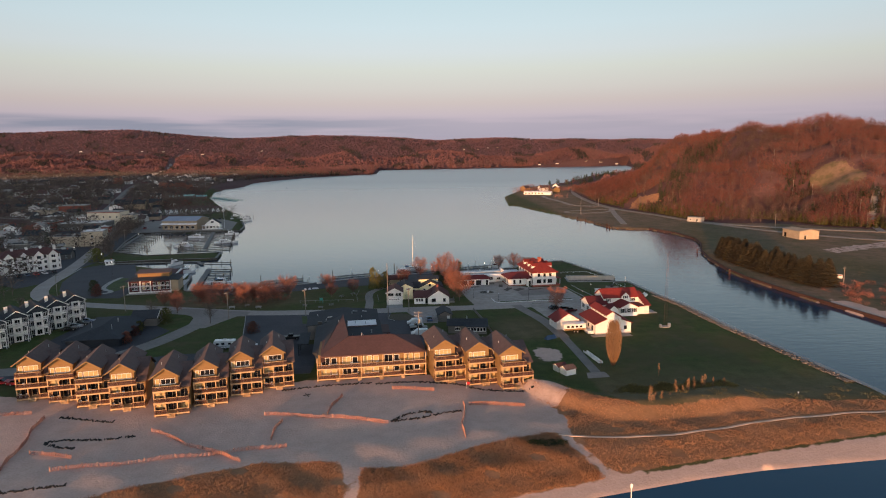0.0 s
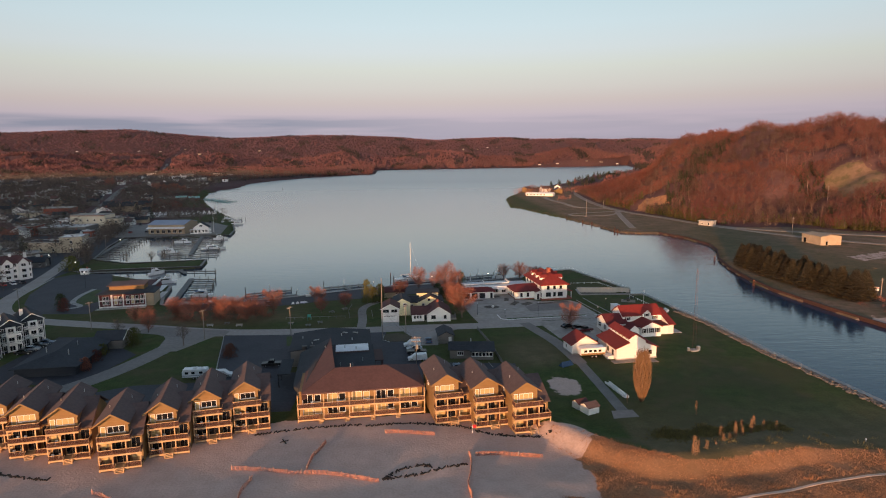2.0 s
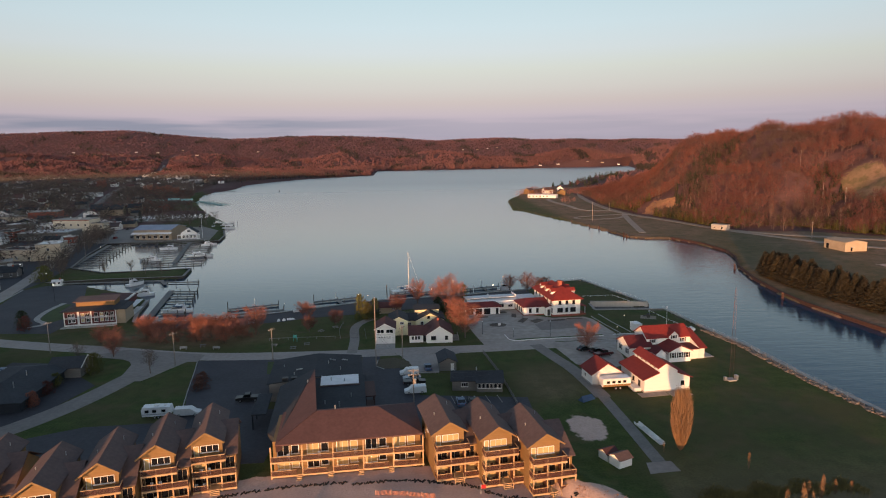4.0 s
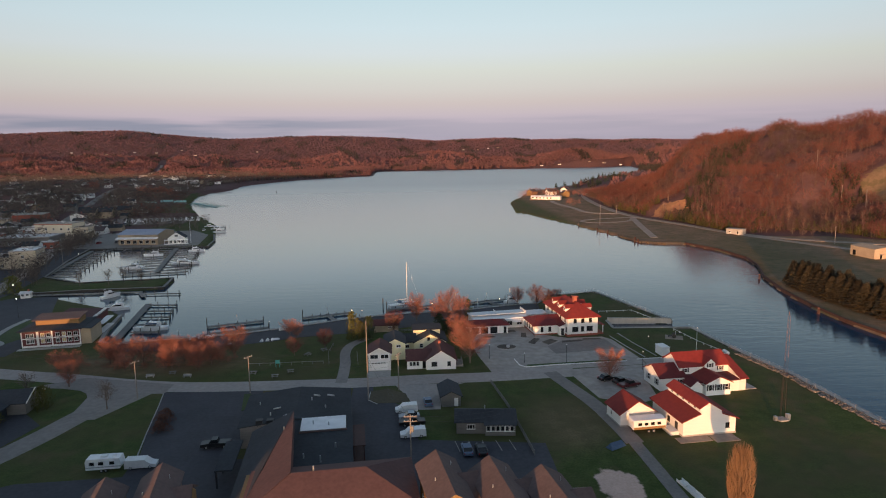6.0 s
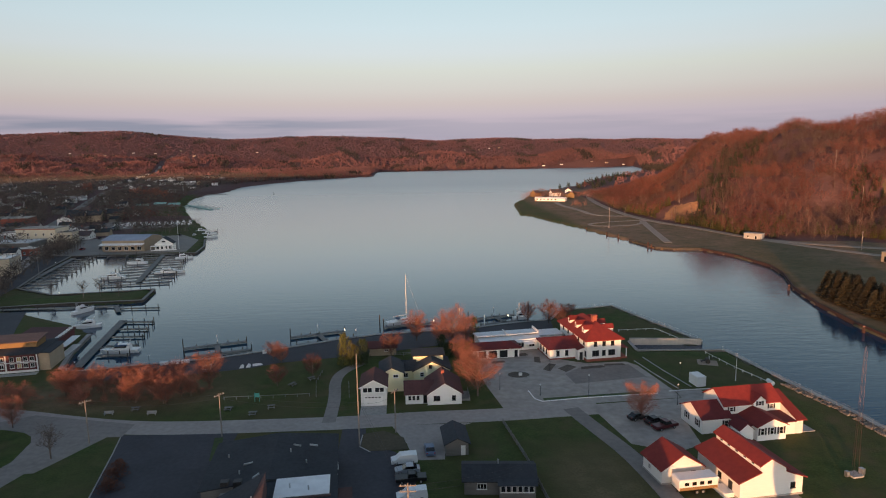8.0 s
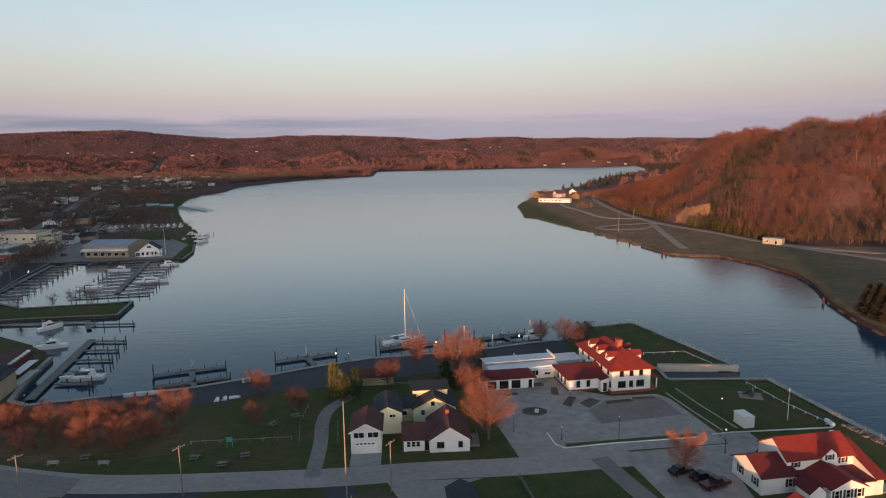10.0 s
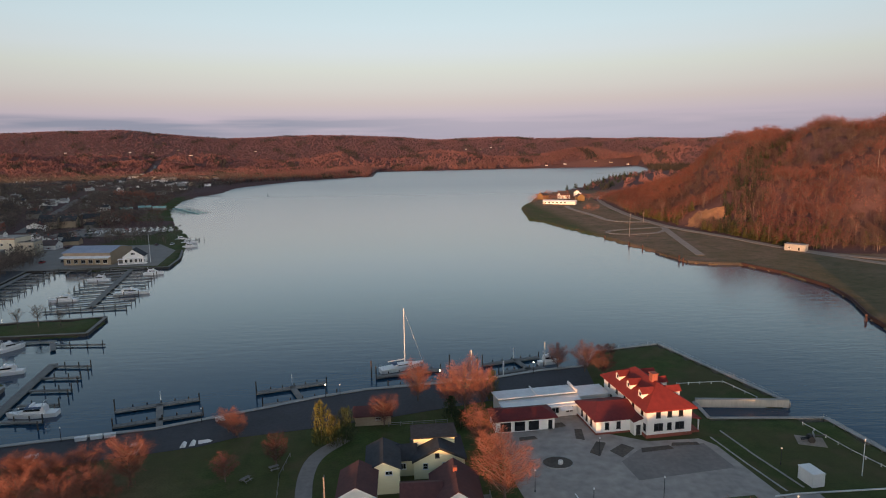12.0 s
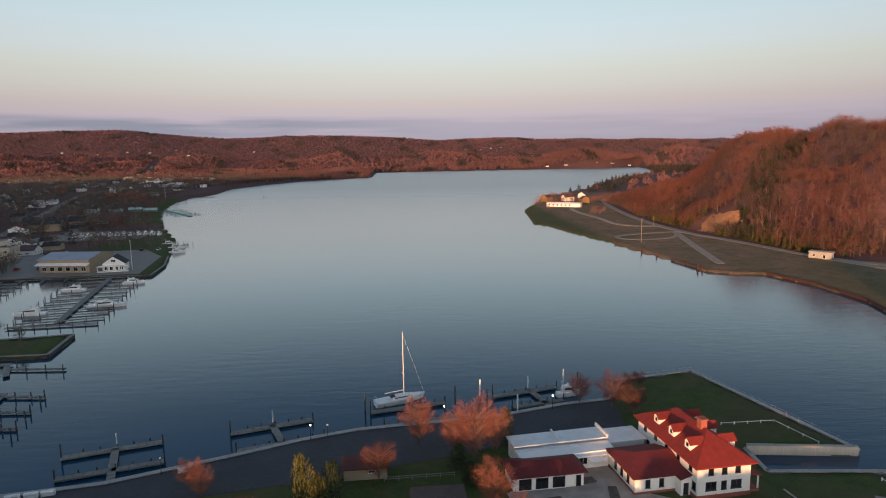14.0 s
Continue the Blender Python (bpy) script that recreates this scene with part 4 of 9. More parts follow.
            for dx in (0.55, 1.85):
                part("deck_seat", Shape().box(dx + lev * 0.9 - 0.25, 0.55, z + 0.38, dx + lev * 0.9 + 0.25, 1.05, z + 0.46).box(dx + lev * 0.9 - 0.25, 1.0, z + 0.46, dx + lev * 0.9 + 0.25, 1.06, z + 0.95).box(dx + lev * 0.9 - 0.22, 0.58, z, dx + lev * 0.9 - 0.17, 1.0, z + 0.38).box(dx + lev * 0.9 + 0.17, 0.58, z, dx + lev * 0.9 + 0.22, 1.0, z + 0.38), "rail_wood" if bright % 2 else "white_paint", f)
        else:
            window(o, 0.35, D0, z + 0.05, 0.85, 2.0, "s", "curtained_glass", "white_paint", 0, "door")
            window(o, 1.45, D0, z + 0.75, 3.0, 1.3, "s", gl, "white_paint", 2)
    for px_ in (0.12, W * 0.335, W * 0.665, W - 0.12):
        part("post", Shape().box(px_ - 0.11, 0.1, 0, px_ + 0.11, 0.30, 6.8 if px_ < G + 0.3 else 4.15), "deck_wood", o)
    st = Shape()
    for i in range(3):
        st.box(W * 0.40, -0.35 * (i + 1), 0, W * 0.60, -0.35 * i, 0.42 - 0.15 * i)
    part("steps", st, "deck_wood", o)
    for xx in (W * 0.40, W * 0.60):
        part("stair_rail", Shape().beam((xx, 0.0, 1.45), (xx, -1.1, 0.95), 0.08, 0.10).box(xx - 0.06, -1.12, 0, xx + 0.06, -1.0, 0.95), "deck_wood", o)
    window(o, 0, 12, 3.6, 1.2, 1.3, "w")
    window(o, 0, 8.5, 6.2, 1.2, 1.2, "w")
    part("vent_pipe", Shape().tube((G * 0.8, 11.0, 8.6), (G * 0.8, 11.0, 10.3), 0.06, sides=8), "steel", o)
    part("vent_cap", Shape().tube((G * 0.2, 7.0, 9.0), (G * 0.2, 7.0, 10.1), 0.09, sides=8), "steel", o)
    return o


for (fx, fy), bright in zip([(-96.6, 138.6), (-88.3, 137.0), (-80.1, 133.8), (-71.6, 131.7), (-60.2, 127.8), (-53.4, 133.0), (-46.9, 138.6), (-40.2, 142.6)], (4, 6, 4, 6, 3, 2, 0, 2)):
    beach_house(fx, fy - 0.4, 13, bright, "three-storey tan gabled beach house with timber decks on sand")
for (fx, fy), bright in zip([(1.6, 144.0), (9.9, 141.6), (17.6, 138.4)], (5, 7, 7)):
    beach_house(fx, fy - 0.2, 10.5, bright, "three-storey tan gabled beach house with decks beside a lawn", 7.8)

# the lodge
TURN = 6.8
lodge = thing("lodge", "two-storey tan beachfront lodge with brown and dark roofs", "hotel", -28.0, 146.6, 0, TURN)
part("front_wall", Shape().box(0.3, 2.2, 0, 27.2, 14, 6.2), "tan_siding", lodge)
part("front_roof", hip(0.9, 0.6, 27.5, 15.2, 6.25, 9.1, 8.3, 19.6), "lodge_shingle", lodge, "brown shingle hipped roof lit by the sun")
part("wing_wall", Shape().box(-1.2, 14.004, 0, 6.0, 35.2, 4.6), "grey_siding", lodge)
part("wing_roof", Shape().add([(0.9, 1.2, 6.3), (8.0, 7.9, 9.15), (6.4, 33, 8.7), (8.0, 7.9, 4.5), (6.4, 33, 4.5), (0.9, 1.2, 4.5)],
                              [(0, 1, 2), (1, 3, 4, 2), (0, 5, 3, 1), (0, 2, 4, 5), (5, 4, 3)]), "lodge_shingle", lodge)
# fading light on this slope is painted with the darker shingle
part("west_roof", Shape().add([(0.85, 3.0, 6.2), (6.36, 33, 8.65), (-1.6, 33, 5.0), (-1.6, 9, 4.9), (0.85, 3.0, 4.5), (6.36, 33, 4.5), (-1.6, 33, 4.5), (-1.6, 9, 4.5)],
                              [(0, 1, 2, 3), (4, 7, 6, 5), (0, 3, 7, 4), (3, 2, 6, 7), (2, 1, 5, 6), (1, 0, 4, 5)]), "slate_shingle", lodge, "shingle slope over the lodge's side wing, its shade painted dark")
part("link_wall", Shape().box(6.0, 14.004, 0, 17.2, 36.2, 5.0), "grey_siding", lodge)
part("link_roof", Shape().box(5.62, 13.6, 5.004, 17.6, 36.3, 5.25), "slate_shingle", lodge, "dark flat roof with vents")
part("white_roof", Shape().box(7.6, 30.4, 5.254, 16.3, 36.25, 5.6), "white_roof", lodge, "pale flat roof membrane")
part("roof_fascia", Shape().box(7.4, 30.0, 5.254, 16.5, 30.39, 5.5), "brown_shingle", lodge)
part("rear_wall", gable_y(21.5, 17.2, 4.3, 5.4, -4.6, 36.5), "grey_siding", lodge)
roof_parts(lodge, roof_y(21.5, 17.2, 4.3, 5.4, -4.6, 36.5, 0.5, 0.15), "slate_shingle", "low dark shingle roof")
part("canopy", Shape().box(-6.5, 21.5, 3.2, -3.42, 33, 3.5).box(-6.4, 21.6, 0, -6.1, 21.9, 3.2).box(-6.4, 32.6, 0, -6.1, 32.9, 3.2).box(-6.4, 27, 0, -6.1, 27.3, 3.2), "slate_shingle", lodge)
part("side_stair", Shape().box(17.25, 24, 0, 19.8, 33, 0.2).box(17.6, 24.2, 0.2, 17.8, 24.4, 4.6).box(19.5, 24.2, 0.2, 19.7, 24.4, 4.6).box(17.6, 32.6, 0.2, 17.8, 32.8, 4.6).box(19.5, 32.6, 0.2, 19.7, 32.8, 4.6).box(17.3, 24, 4.6, 19.9, 33, 4.8), "rail_wood", lodge)
for lev, z in enumerate((0.6, 3.25)):
    dk = part("deck", Shape().box(0, 0, z - 0.3, 27.6, 2.19, z), "deck_wood", lodge)
    for i in range(5):
        a, b = 0.1 + 5.5 * i, 0.1 + 5.5 * i + (5.3 if lev else 4.4)
        rail(dk, (a, 0.08), (b, 0.08), z)
for i in range(6):
    px_ = 0.12 + 5.46 * i
    part("post", Shape().box(px_ - 0.13, 0.05, 0, px_ + 0.13, 0.31, 6.1), "deck_wood", lodge)
for lev, z in enumerate((0.65, 3.3)):
    for i in range(5):
        gl = "curtained_glass" if (i + lev) % 3 != 1 else "window_glass"
        window(lodge, 1.0 + 5.3 * i, 2.2, z, 2.2, 2.1, "s", gl, "white_paint", 1, "patio_door")
        window(lodge, 3.5 + 5.3 * i, 2.2, z + 0.3, 1.4, 1.7, "s", "window_glass" if i % 2 else gl, "white_paint", 0)
for i in range(4):
    st = Shape()
    for k in range(3):
        st.box(0, -0.35 * (k + 1), 0, 0.95, -0.35 * k, 0.45 - 0.15 * k)
    part("steps", st, "deck_wood", lodge).location = (4.55 + 5.5 * i, 0, 0)
for vx, vy, vz, h in ((9, 20, 5.2, 0.9), (12, 18, 5.2, 1.3), (14.5, 23, 5.2, 1.0), (10, 33, 5.9, 0.5), (13, 32, 5.9, 0.4), (1, 40, 4.9, 0.8), (9, 46, 5.1, 0.9), (12, 42, 4.9, 0.8), (-2, 47, 4.6, 0.7), (11.5, 8.2, 9.0, 0.8), (5.2, 26, 8.0, 0.7)):
    part("roof_vent", Shape().tube((vx, vy, vz - 0.4), (vx, vy, vz + h), 0.13, sides=8), "steel", lodge)
for vx, vy in ((-1.5, 36.5), (0.6, 36.3)):
    part("roof_unit", Shape().box(vx, vy, 4.4, vx + 1.3, vy + 1.2, 5.6), "dark_metal", lodge)
for vx, vy, r in ((2, 43, 20), (10, 48, -30), (13, 47.5, -25), (4, 38, 60)):
    part("duct", Shape().box(-0.8, -0.1, 0, 0.8, 0.1, 0.25), "steel", lodge).matrix_basis = pose(vx, vy, 5.45 if vx > 3 else 5.2, 0, 0, r)
for k in range(3):
    window(lodge, 17.2, 36 + 5 * k, 1.2, 1.4, 1.3, "e")

# the white station house with its red roof
R = 8.0
station = thing("station_house", "two-storey white hip-roofed house with red shingle roof", "house", 45.2, 252.3, 0, R)
part("wall", Shape().box(0, 0, 0.7, 10.1, 21, 6.15), "white_siding", station)
part("base", Shape().box(-0.12, -0.12, 0, 10.22, 21.12, 0.7), "brick_red", station, "red painted foundation")
part("roof", hip(-0.8, -0.8, 10.9, 21.8, 6.2, 9.9, 5.5, 15.5, "y"), "red_roof", station)
ch = part("chimney", Shape().box(4.4, 6.4, 8.6, 5.6, 7.8, 11.2).box(4.25, 6.25, 11.2, 5.75, 7.95, 11.45), "brick_red", station)
for yy in (4.6, 10.0, 15.4):
    for sgn in (-1, 1):
        d = part("dormer", gable_y(1.9, 2.6, 8.3, 9.1, -0.95, -1.3, 6.9), "white_siding", station)
        d.matrix_basis = pose(5.05 + sgn * 3.0, yy, 0.1, 0, 0, -90 if sgn < 0 else 90)
        for s in roof_y(1.9, 2.6, 8.3, 9.1, -0.95, -1.3, 0.25, 0.3, 0.12):
            part("dormer_roof", s, "red_roof", d)
        window(d, -0.5, -1.3, 7.35, 1.0, 0.95, "s", "window_glass", "white_paint", 0)
for i, xx in enumerate((2.0, 4.55, 7.1)):
    window(station, xx, 0, 4.3, 1.0, 1.35, "s", "window_glass", "dark_metal", 0)
for xx, w in ((1.6, 2.0), (4.55, 1.0), (6.4, 2.0)):
    window(station, xx, 0, 1.5, w, 1.6, "s", "window_glass", "dark_metal", 1 if w > 1.5 else 0)
for k in range(5):
    window(station, 0, 2.6 + 4 * k, 4.3, 1.0, 1.35, "w", "window_glass", "dark_metal", 0)
    window(station, 0, 1.4 + 4 * k, 1.4, 1.0, 1.5, "w", "window_glass", "dark_metal", 0)
part("side_roof", Shape().slab([(-2.2, 1.5, 3.2), (0, 1.5, 3.9), (0, 8.5, 3.9), (-2.2, 8.5, 3.2)], 0.2), "dark_red_roof", station)
part("side_wall", Shape().box(-1.9, 1.8, 0, -0.004, 8.4, 3.2), "white_siding", station)
w2 = part("wing", Shape().box(-9.6, 3.6, 0.4, -1.91, 14, 3.3), "white_siding", station)
part("wing_base", Shape().box(-9.7, 3.5, 0, -1.92, 14.1, 0.4), "brick_red", w2)
part("wing_roof", hip(-10.2, 3.0, 0.0, 14.6, 3.35, 5.2, -7.2, -0.02), "dark_red_roof", w2)
for xx in (-7.6, -5.0):
    window(station, xx, 3.6, 1.0, 0.9, 1.6, "s", "window_glass", "dark_metal", 0)
for yy in (6.5, 9.0, 11.5):
    window(station, -9.6, yy, 1.0, 0.9, 1.5, "w", "window_glass", "dark_metal", 0)
part("door", Shape().box(-1.4, 1.72, 0.1, -0.5, 1.8, 2.3), "dark_metal", station)
pch = part("porch", Shape().box(10.104, 0.6, 0, 12.4, 5.6, 0.5), "brick_red", station)
part("porch_roof", Shape().slab([(10.1, 0.4, 3.6), (12.7, 0.4, 3.1), (12.7, 5.8, 3.1), (10.1, 5.8, 3.6)], 0.18), "red_roof", pch)
for yy in (0.8, 5.4):
    part("porch_post", Shape().box(12.1, yy - 0.12, 0.5, 12.34, yy + 0.12, 3.0), "white_paint", pch)
# low annexes
hall = thing("exhibition_hall", "long white flat-roofed hall beside the station house", "building", 16.6, 262.0, 0, 9.5)
hall.scale = (1, 1, 0.88)
part("wall", Shape().box(0, 0, 0, 18.6, 8.6, 3.8), "white_siding", hall)
part("roof", Shape().slab([(-0.4, 3.6, 4.6), (18.9, 3.6, 4.6), (18.9, 9, 4.2), (-0.4, 9, 4.2)], 0.3), "white_roof", hall, "white membrane roof")
part("front_roof", Shape().slab([(-0.3, -1.0, 3.4), (18.8, -1.0, 3.4), (18.8, 3.5, 3.9), (-0.3, 3.5, 3.9)], 0.25), "white_roof", hall, "pale metal lean-to roof")
part("link", Shape().box(18.95, 3, 0, 26.4, 8, 3.6), "white_siding", hall)
part("link_roof", Shape().box(18.95, 2.4, 3.61, 26.6, 8.4, 3.9), "white_roof", hall)
part("parapet", Shape().box(8.9, 3.5, 4.6, 9.2, 9, 4.85), "white_paint", hall)
part("parapet", Shape().box(18.6, 3.5, 4.6, 18.9, 9, 5.3), "white_paint", hall)
part("awning", Shape().slab([(12.5, -2.6, 2.9), (15.5, -2.6, 2.9), (15.5, -1.05, 3.3), (12.5, -1.05, 3.3)], 0.1), "white_paint", hall)
for k in range(5):
    window(hall, 1 + 3.4 * k, 0, 1.0, 1.8, 1.6, "s", "window_glass", "white_paint", 1)
garages = thing("garage_row", "low white garage row with dark red roof", "garage", 14.2, 256.6, 0, 6.5)
part("wall", Shape().box(0, 0, 0, 13, 6, 2.9), "white_siding", garages)
part("roof", hip(-0.6, -0.6, 13.6, 6.6, 2.95, 4.1, 2.5, 11.0), "dark_red_roof", garages)
for k in range(3):
    window(garages, 0.9 + 3.1 * k, 0, 0.05, 2.5, 2.3, "s", "window_glass", "white_paint", 0, "garage_door")
window(garages, 11.6, 0, 0.1, 0.9, 2.1, "s", "window_glass", "dark_metal", 0, "door")

# white red-roofed crew quarters
crew = thing("crew_quarters", "white gabled house with steep red roofs and dark shutters", "house", 58.6, 206.3, 0, 7.5)
part("main_wall", gable_x(13.0, 7.5, 5.15, 7.6, 4.1, 1.5), "white_siding", crew)
part("main_base", Shape().box(4.0, 1.4, 0, 17.2, 9.1, 0.5), "concrete", crew)
roof_parts(crew, roof_x(13.0, 7.5, 5.15, 7.6, 4.1, 1.5, 0.3, 0.35), "red_roof")
part("front_wall", Shape().box(4.9, -3.2, 0, 17.09, 1.49, 3.0), "white_siding", crew)
part("front_roof", Shape().slab([(4.5, -3.7, 3.0), (17.09, -3.7, 3.0), (17.09, 1.49, 3.25), (4.5, 1.49, 3.25)], 0.2), "dark_red_roof", crew)
part("left_wing", gable_x(6.4, 8, 3.3, 5.4, -1.6, 0.2), "white_siding", crew)
roof_parts(crew, roof_x(6.4, 8, 3.3, 5.4, -1.6, 0.2, 0.4, 0.4), "dark_red_roof")
fg = part("front_gable", gable_y(6.4, 6.2, 3.1, 4.55, 7.4, -4.8), "white_siding", crew)
for s in roof_y(6.4, 5.9, 3.1, 4.55, 7.4, -4.8, 0.4, 0.4):
    part("gable_roof", s, "red_roof", fg)
pg = part("porch_gable", gable_y(3.0, 3, 2.6, 3.8, 3.6, -4.6), "white_siding", crew)
for s in roof_y(3.0, 3.4, 2.6, 3.8, 3.6, -4.6, 0.25, 0.25, 0.14):
    part("gable_roof", s, "dark_red_roof", pg)
for rs in (((-3.7, 3.15), (5.2, 6.4)), ((5.203, 6.4), (9.3, 4.4))):
    part("right_slope", Shape().slab([(17.105, rs[0][0], rs[0][1]), (19.4, rs[0][0], rs[0][1]), (19.4, rs[1][0], rs[1][1]), (17.105, rs[1][0], rs[1][1])], 0.2), "red_roof", crew)
part("right_wall", Shape().profile_x([(-3.2, 0), (8.9, 0), (8.9, 4.3), (5.2, 6.1), (-3.2, 3.05)], 17.11, 18.9), "white_siding", crew)
dm = part("dormer", gable_y(2.8, 3.3, 5.75, 6.95, 10.6, 1.1, 4.3), "white_siding", crew)
for s in roof_y(2.8, 3.3, 5.75, 6.95, 10.6, 1.1, 0.3, 0.35, 0.14):
    part("dormer_roof", s, "red_roof", dm)


def shuttered(parent, x, y, z, side, w=0.95, h=1.5):
    f = window(parent, x, y, z, w, h, side, "window_glass", "white_paint", 0, rows=1)
    part("shutter", Shape().box(-0.42, -0.05, 0, -0.05, 0.0, h), "dark_metal", f)
    part("shutter", Shape().box(w + 0.05, -0.05, 0, w + 0.42, 0.0, h), "dark_metal", f)


for xx in (8.0, 10.1, 12.2):
    shuttered(crew, xx, -4.8, 1.2, "s")
shuttered(crew, 3.4, 0.2, 1.1, "s")
shuttered(dm, 11.55, 1.1, 4.75, "s", 0.9, 1.0)
for xx in (5.3, 14.6):
    shuttered(crew, xx, 1.5, 3.75, "s", 0.9, 1.0)
for yy in (2.4, 6.4):
    shuttered(crew, -1.6, yy, 1.1, "w")
part("porch_slab", Shape().box(18.9, -3, 0, 22, 3, 0.15), "concrete", crew)
part("vent_hood", Shape().tube((20.1, 9.8, 0), (20.1, 9.8, 4.9), 0.75, sides=14).tube((20.1, 9.8, 4.9), (20.1, 9.8, 5.4), 0.75, 0.35, 14), "white_paint", crew, "white round-topped ventilator")

boat = thing("boathouse", "long white boathouse with stepped dark red roof", "boathouse", 52.4, 181.8, 0, 7.5)
part("wall", Shape().profile_y([(-0.2, 0), (11.5, 0), (11.5, 3.3), (8.2, 4.5), (8.2, 5.1), (5.0, 7.1), (3.4, 6.1), (3.4, 4.8), (-0.2, 3.4)], 0, 12.4), "white_siding", boat)
part("base", Shape().box(-0.3, -0.1, 0, 11.6, 12.5, 0.35), "concrete", boat)
part("left_roof", Shape().slab([(-0.8, -0.5, 3.39), (3.39, -0.5, 5.02), (3.39, 12.9, 5.02), (-0.8, 12.9, 3.39)], 0.2), "red_roof", boat)
part("left_upper_roof", Shape().slab([(3.0, -0.5, 6.07), (5.0, -0.5, 7.32), (5.0, 12.9, 7.32), (3.0, 12.9, 6.07)], 0.2), "red_roof", boat)
part("right_upper_roof", Shape().slab([(5.003, -0.5, 7.32), (8.7, -0.5, 5.01), (8.7, 12.9, 5.01), (5.003, 12.9, 7.32)], 0.2), "red_roof", boat)
part("right_roof", Shape().slab([(8.21, -0.5, 4.72), (12.0, -0.5, 3.34), (12.0, 12.9, 3.34), (8.21, 12.9, 4.72)], 0.2), "red_roof", boat)
for k in range(5):
    window(boat, 3.4, 2.4 + 2.2 * k, 5.2, 0.9, 0.5, "w", "window_glass", "white_paint", 0, "clerestory")
window(boat, 9.2, 0, 1.3, 0.9, 1.1, "s", "window_glass", "dark_metal", 1)
window(boat, -0.2, 6, 1.2, 0.9, 1.1, "w", "window_glass", "dark_metal", 1)
part("door", Shape().box(-0.3, 2.0, 0.2, -0.2, 3.0, 2.3), "dark_metal", boat)
part("landing", Shape().box(-2.2, 1.2, 0, -0.31, 4.4, 0.8), "white_paint", boat)
part("apron", Shape().box(-2, -2.5, 0, 5, -0.11, 0.1).box(5.3, -3.4, 0, 10.5, -0.11, 0.09), "mid_asphalt", boat)

store = thing("storehouse", "small white gabled storehouse with red roof", "garage", 41.2, 187.4, 0, 9.0)
part("wall", gable_y(7.8, 6.4, 2.9, 5.3), "white_siding", store)
roof_parts(store, roof_y(7.8, 6.4, 2.9, 5.3), "red_roof")
window(store, 0, 4.5, 1.0, 0.8, 1.0, "w")
part("base", Shape().box(-0.1, -0.1, 0, 7.9, 6.5, 0.3), "concrete", store)
part("door", Shape().box(5.6, -0.06, 0.1, 6.5, 0.0, 2.1), "dark_metal", store)

# houses on the corner of the park
gar = thing("carriage_house", "narrow two-storey white garage house with maroon roof", "house", -15.2, 225.5, 0, 2)
part("wall", gable_y(6.0, 8.5, 4.7, 6.3), "white_siding", gar)
roof_parts(gar, roof_y(6.0, 8.5, 4.7, 6.3, over=0.4, front=0.4), "maroon_shingle")
part("trim", Shape().beam((-0.4, -0.42, 4.5), (3, -0.42, 6.32), 0.1, 0.25).beam((3, -0.42, 6.32), (6.4, -0.42, 4.5), 0.1, 0.25), "white_paint", gar)
gd = part("garage_door", Shape().box(0.8, -0.06, 0.05, 5.2, 0.0, 2.5), "white_paint", gar)
for k in range(5):
    part("pane", Shape().box(1.0 + 0.78 * k, -0.08, 2.0, 1.5 + 0.78 * k, -0.061, 2.25), "window_glass", gd)
for k in (0.5, 3.3):
    window(gar, k, 0, 3.3, 2.2, 1.25, "s", "window_glass", "white_paint", 1)
part("drive_slab", Shape().box(0, -5.2, -0.1, 6, -0.07, 0.06), "concrete", gar)
yh = thing("yellow_cottage", "tall pale yellow cottage with dark roof", "house", -11.2, 233.9, 0, 4)
part("wall", gable_y(5.8, 9, 4.7, 6.1), "yellow_siding", yh)
roof_parts(yh, roof_y(5.8, 9, 4.7, 6.1, over=0.35, front=0.3), "slate_shingle")
window(yh, 3.2, 0, 3.6, 1.3, 0.8, "s", "window_glass", "white_paint", 1)
yb = thing("yellow_house", "two-storey pale yellow house with dark gabled roofs", "house", -3.0, 238.8, 0, 4)
part("wall", gable_y(9.4, 9, 3.7, 6.0), "yellow_siding", yb)
roof_parts(yb, roof_y(9.4, 9, 3.7, 6.0, over=0.4, front=0.4), "slate_shingle")
part("trim", Shape().beam((-0.4, -0.42, 3.47), (4.7, -0.42, 5.97), 0.1, 0.3).beam((4.7, -0.42, 5.97), (9.8, -0.42, 3.47), 0.1, 0.3), "dark_metal", yb)
upper = part("upper_storey", Shape().box(0.2, 4.2, 3.4, 8.0, 8.6, 6.1), "yellow_siding", yb)
part("upper_roof", Shape().slab([(-0.3, 3.7, 6.25), (8.5, 3.7, 6.25), (8.5, 9.0, 6.6), (-0.3, 9.0, 6.6)], 0.2), "slate_shingle", upper)
for k in (1.6, 5.2):
    window(yb, k, 0, 1.9, 1.0, 1.2, "s", "window_glass", "white_paint", 0, rows=1)
window(yb, 3.9, 0, 4.0, 0.8, 0.9, "s", "window_glass", "dark_metal", 0)
pk = part("wing", gable_x(4.0, 5, 3.4, 5.0, -3.6, 1.5), "yellow_siding", yb)
for s in roof_x(4.0, 5, 3.4, 5.0, -3.6, 1.5):
    part("wing_roof", s, "slate_shingle", pk)
window(pk, -2.6, 1.5, 1.4, 1.2, 1.2)
wc = thing("white_cottage", "one-storey white cottage with brown shingle roof", "house", -4.2, 226.2, 0, 2)
part("wall", gable_y(8.0, 10.5, 2.7, 5.3, 4.6, -1.2), "white_siding", wc)
roof_parts(wc, roof_y(8.0, 10.5, 2.7, 5.3, 4.6, -1.2, 0.45, 0.4), "maroon_shingle")
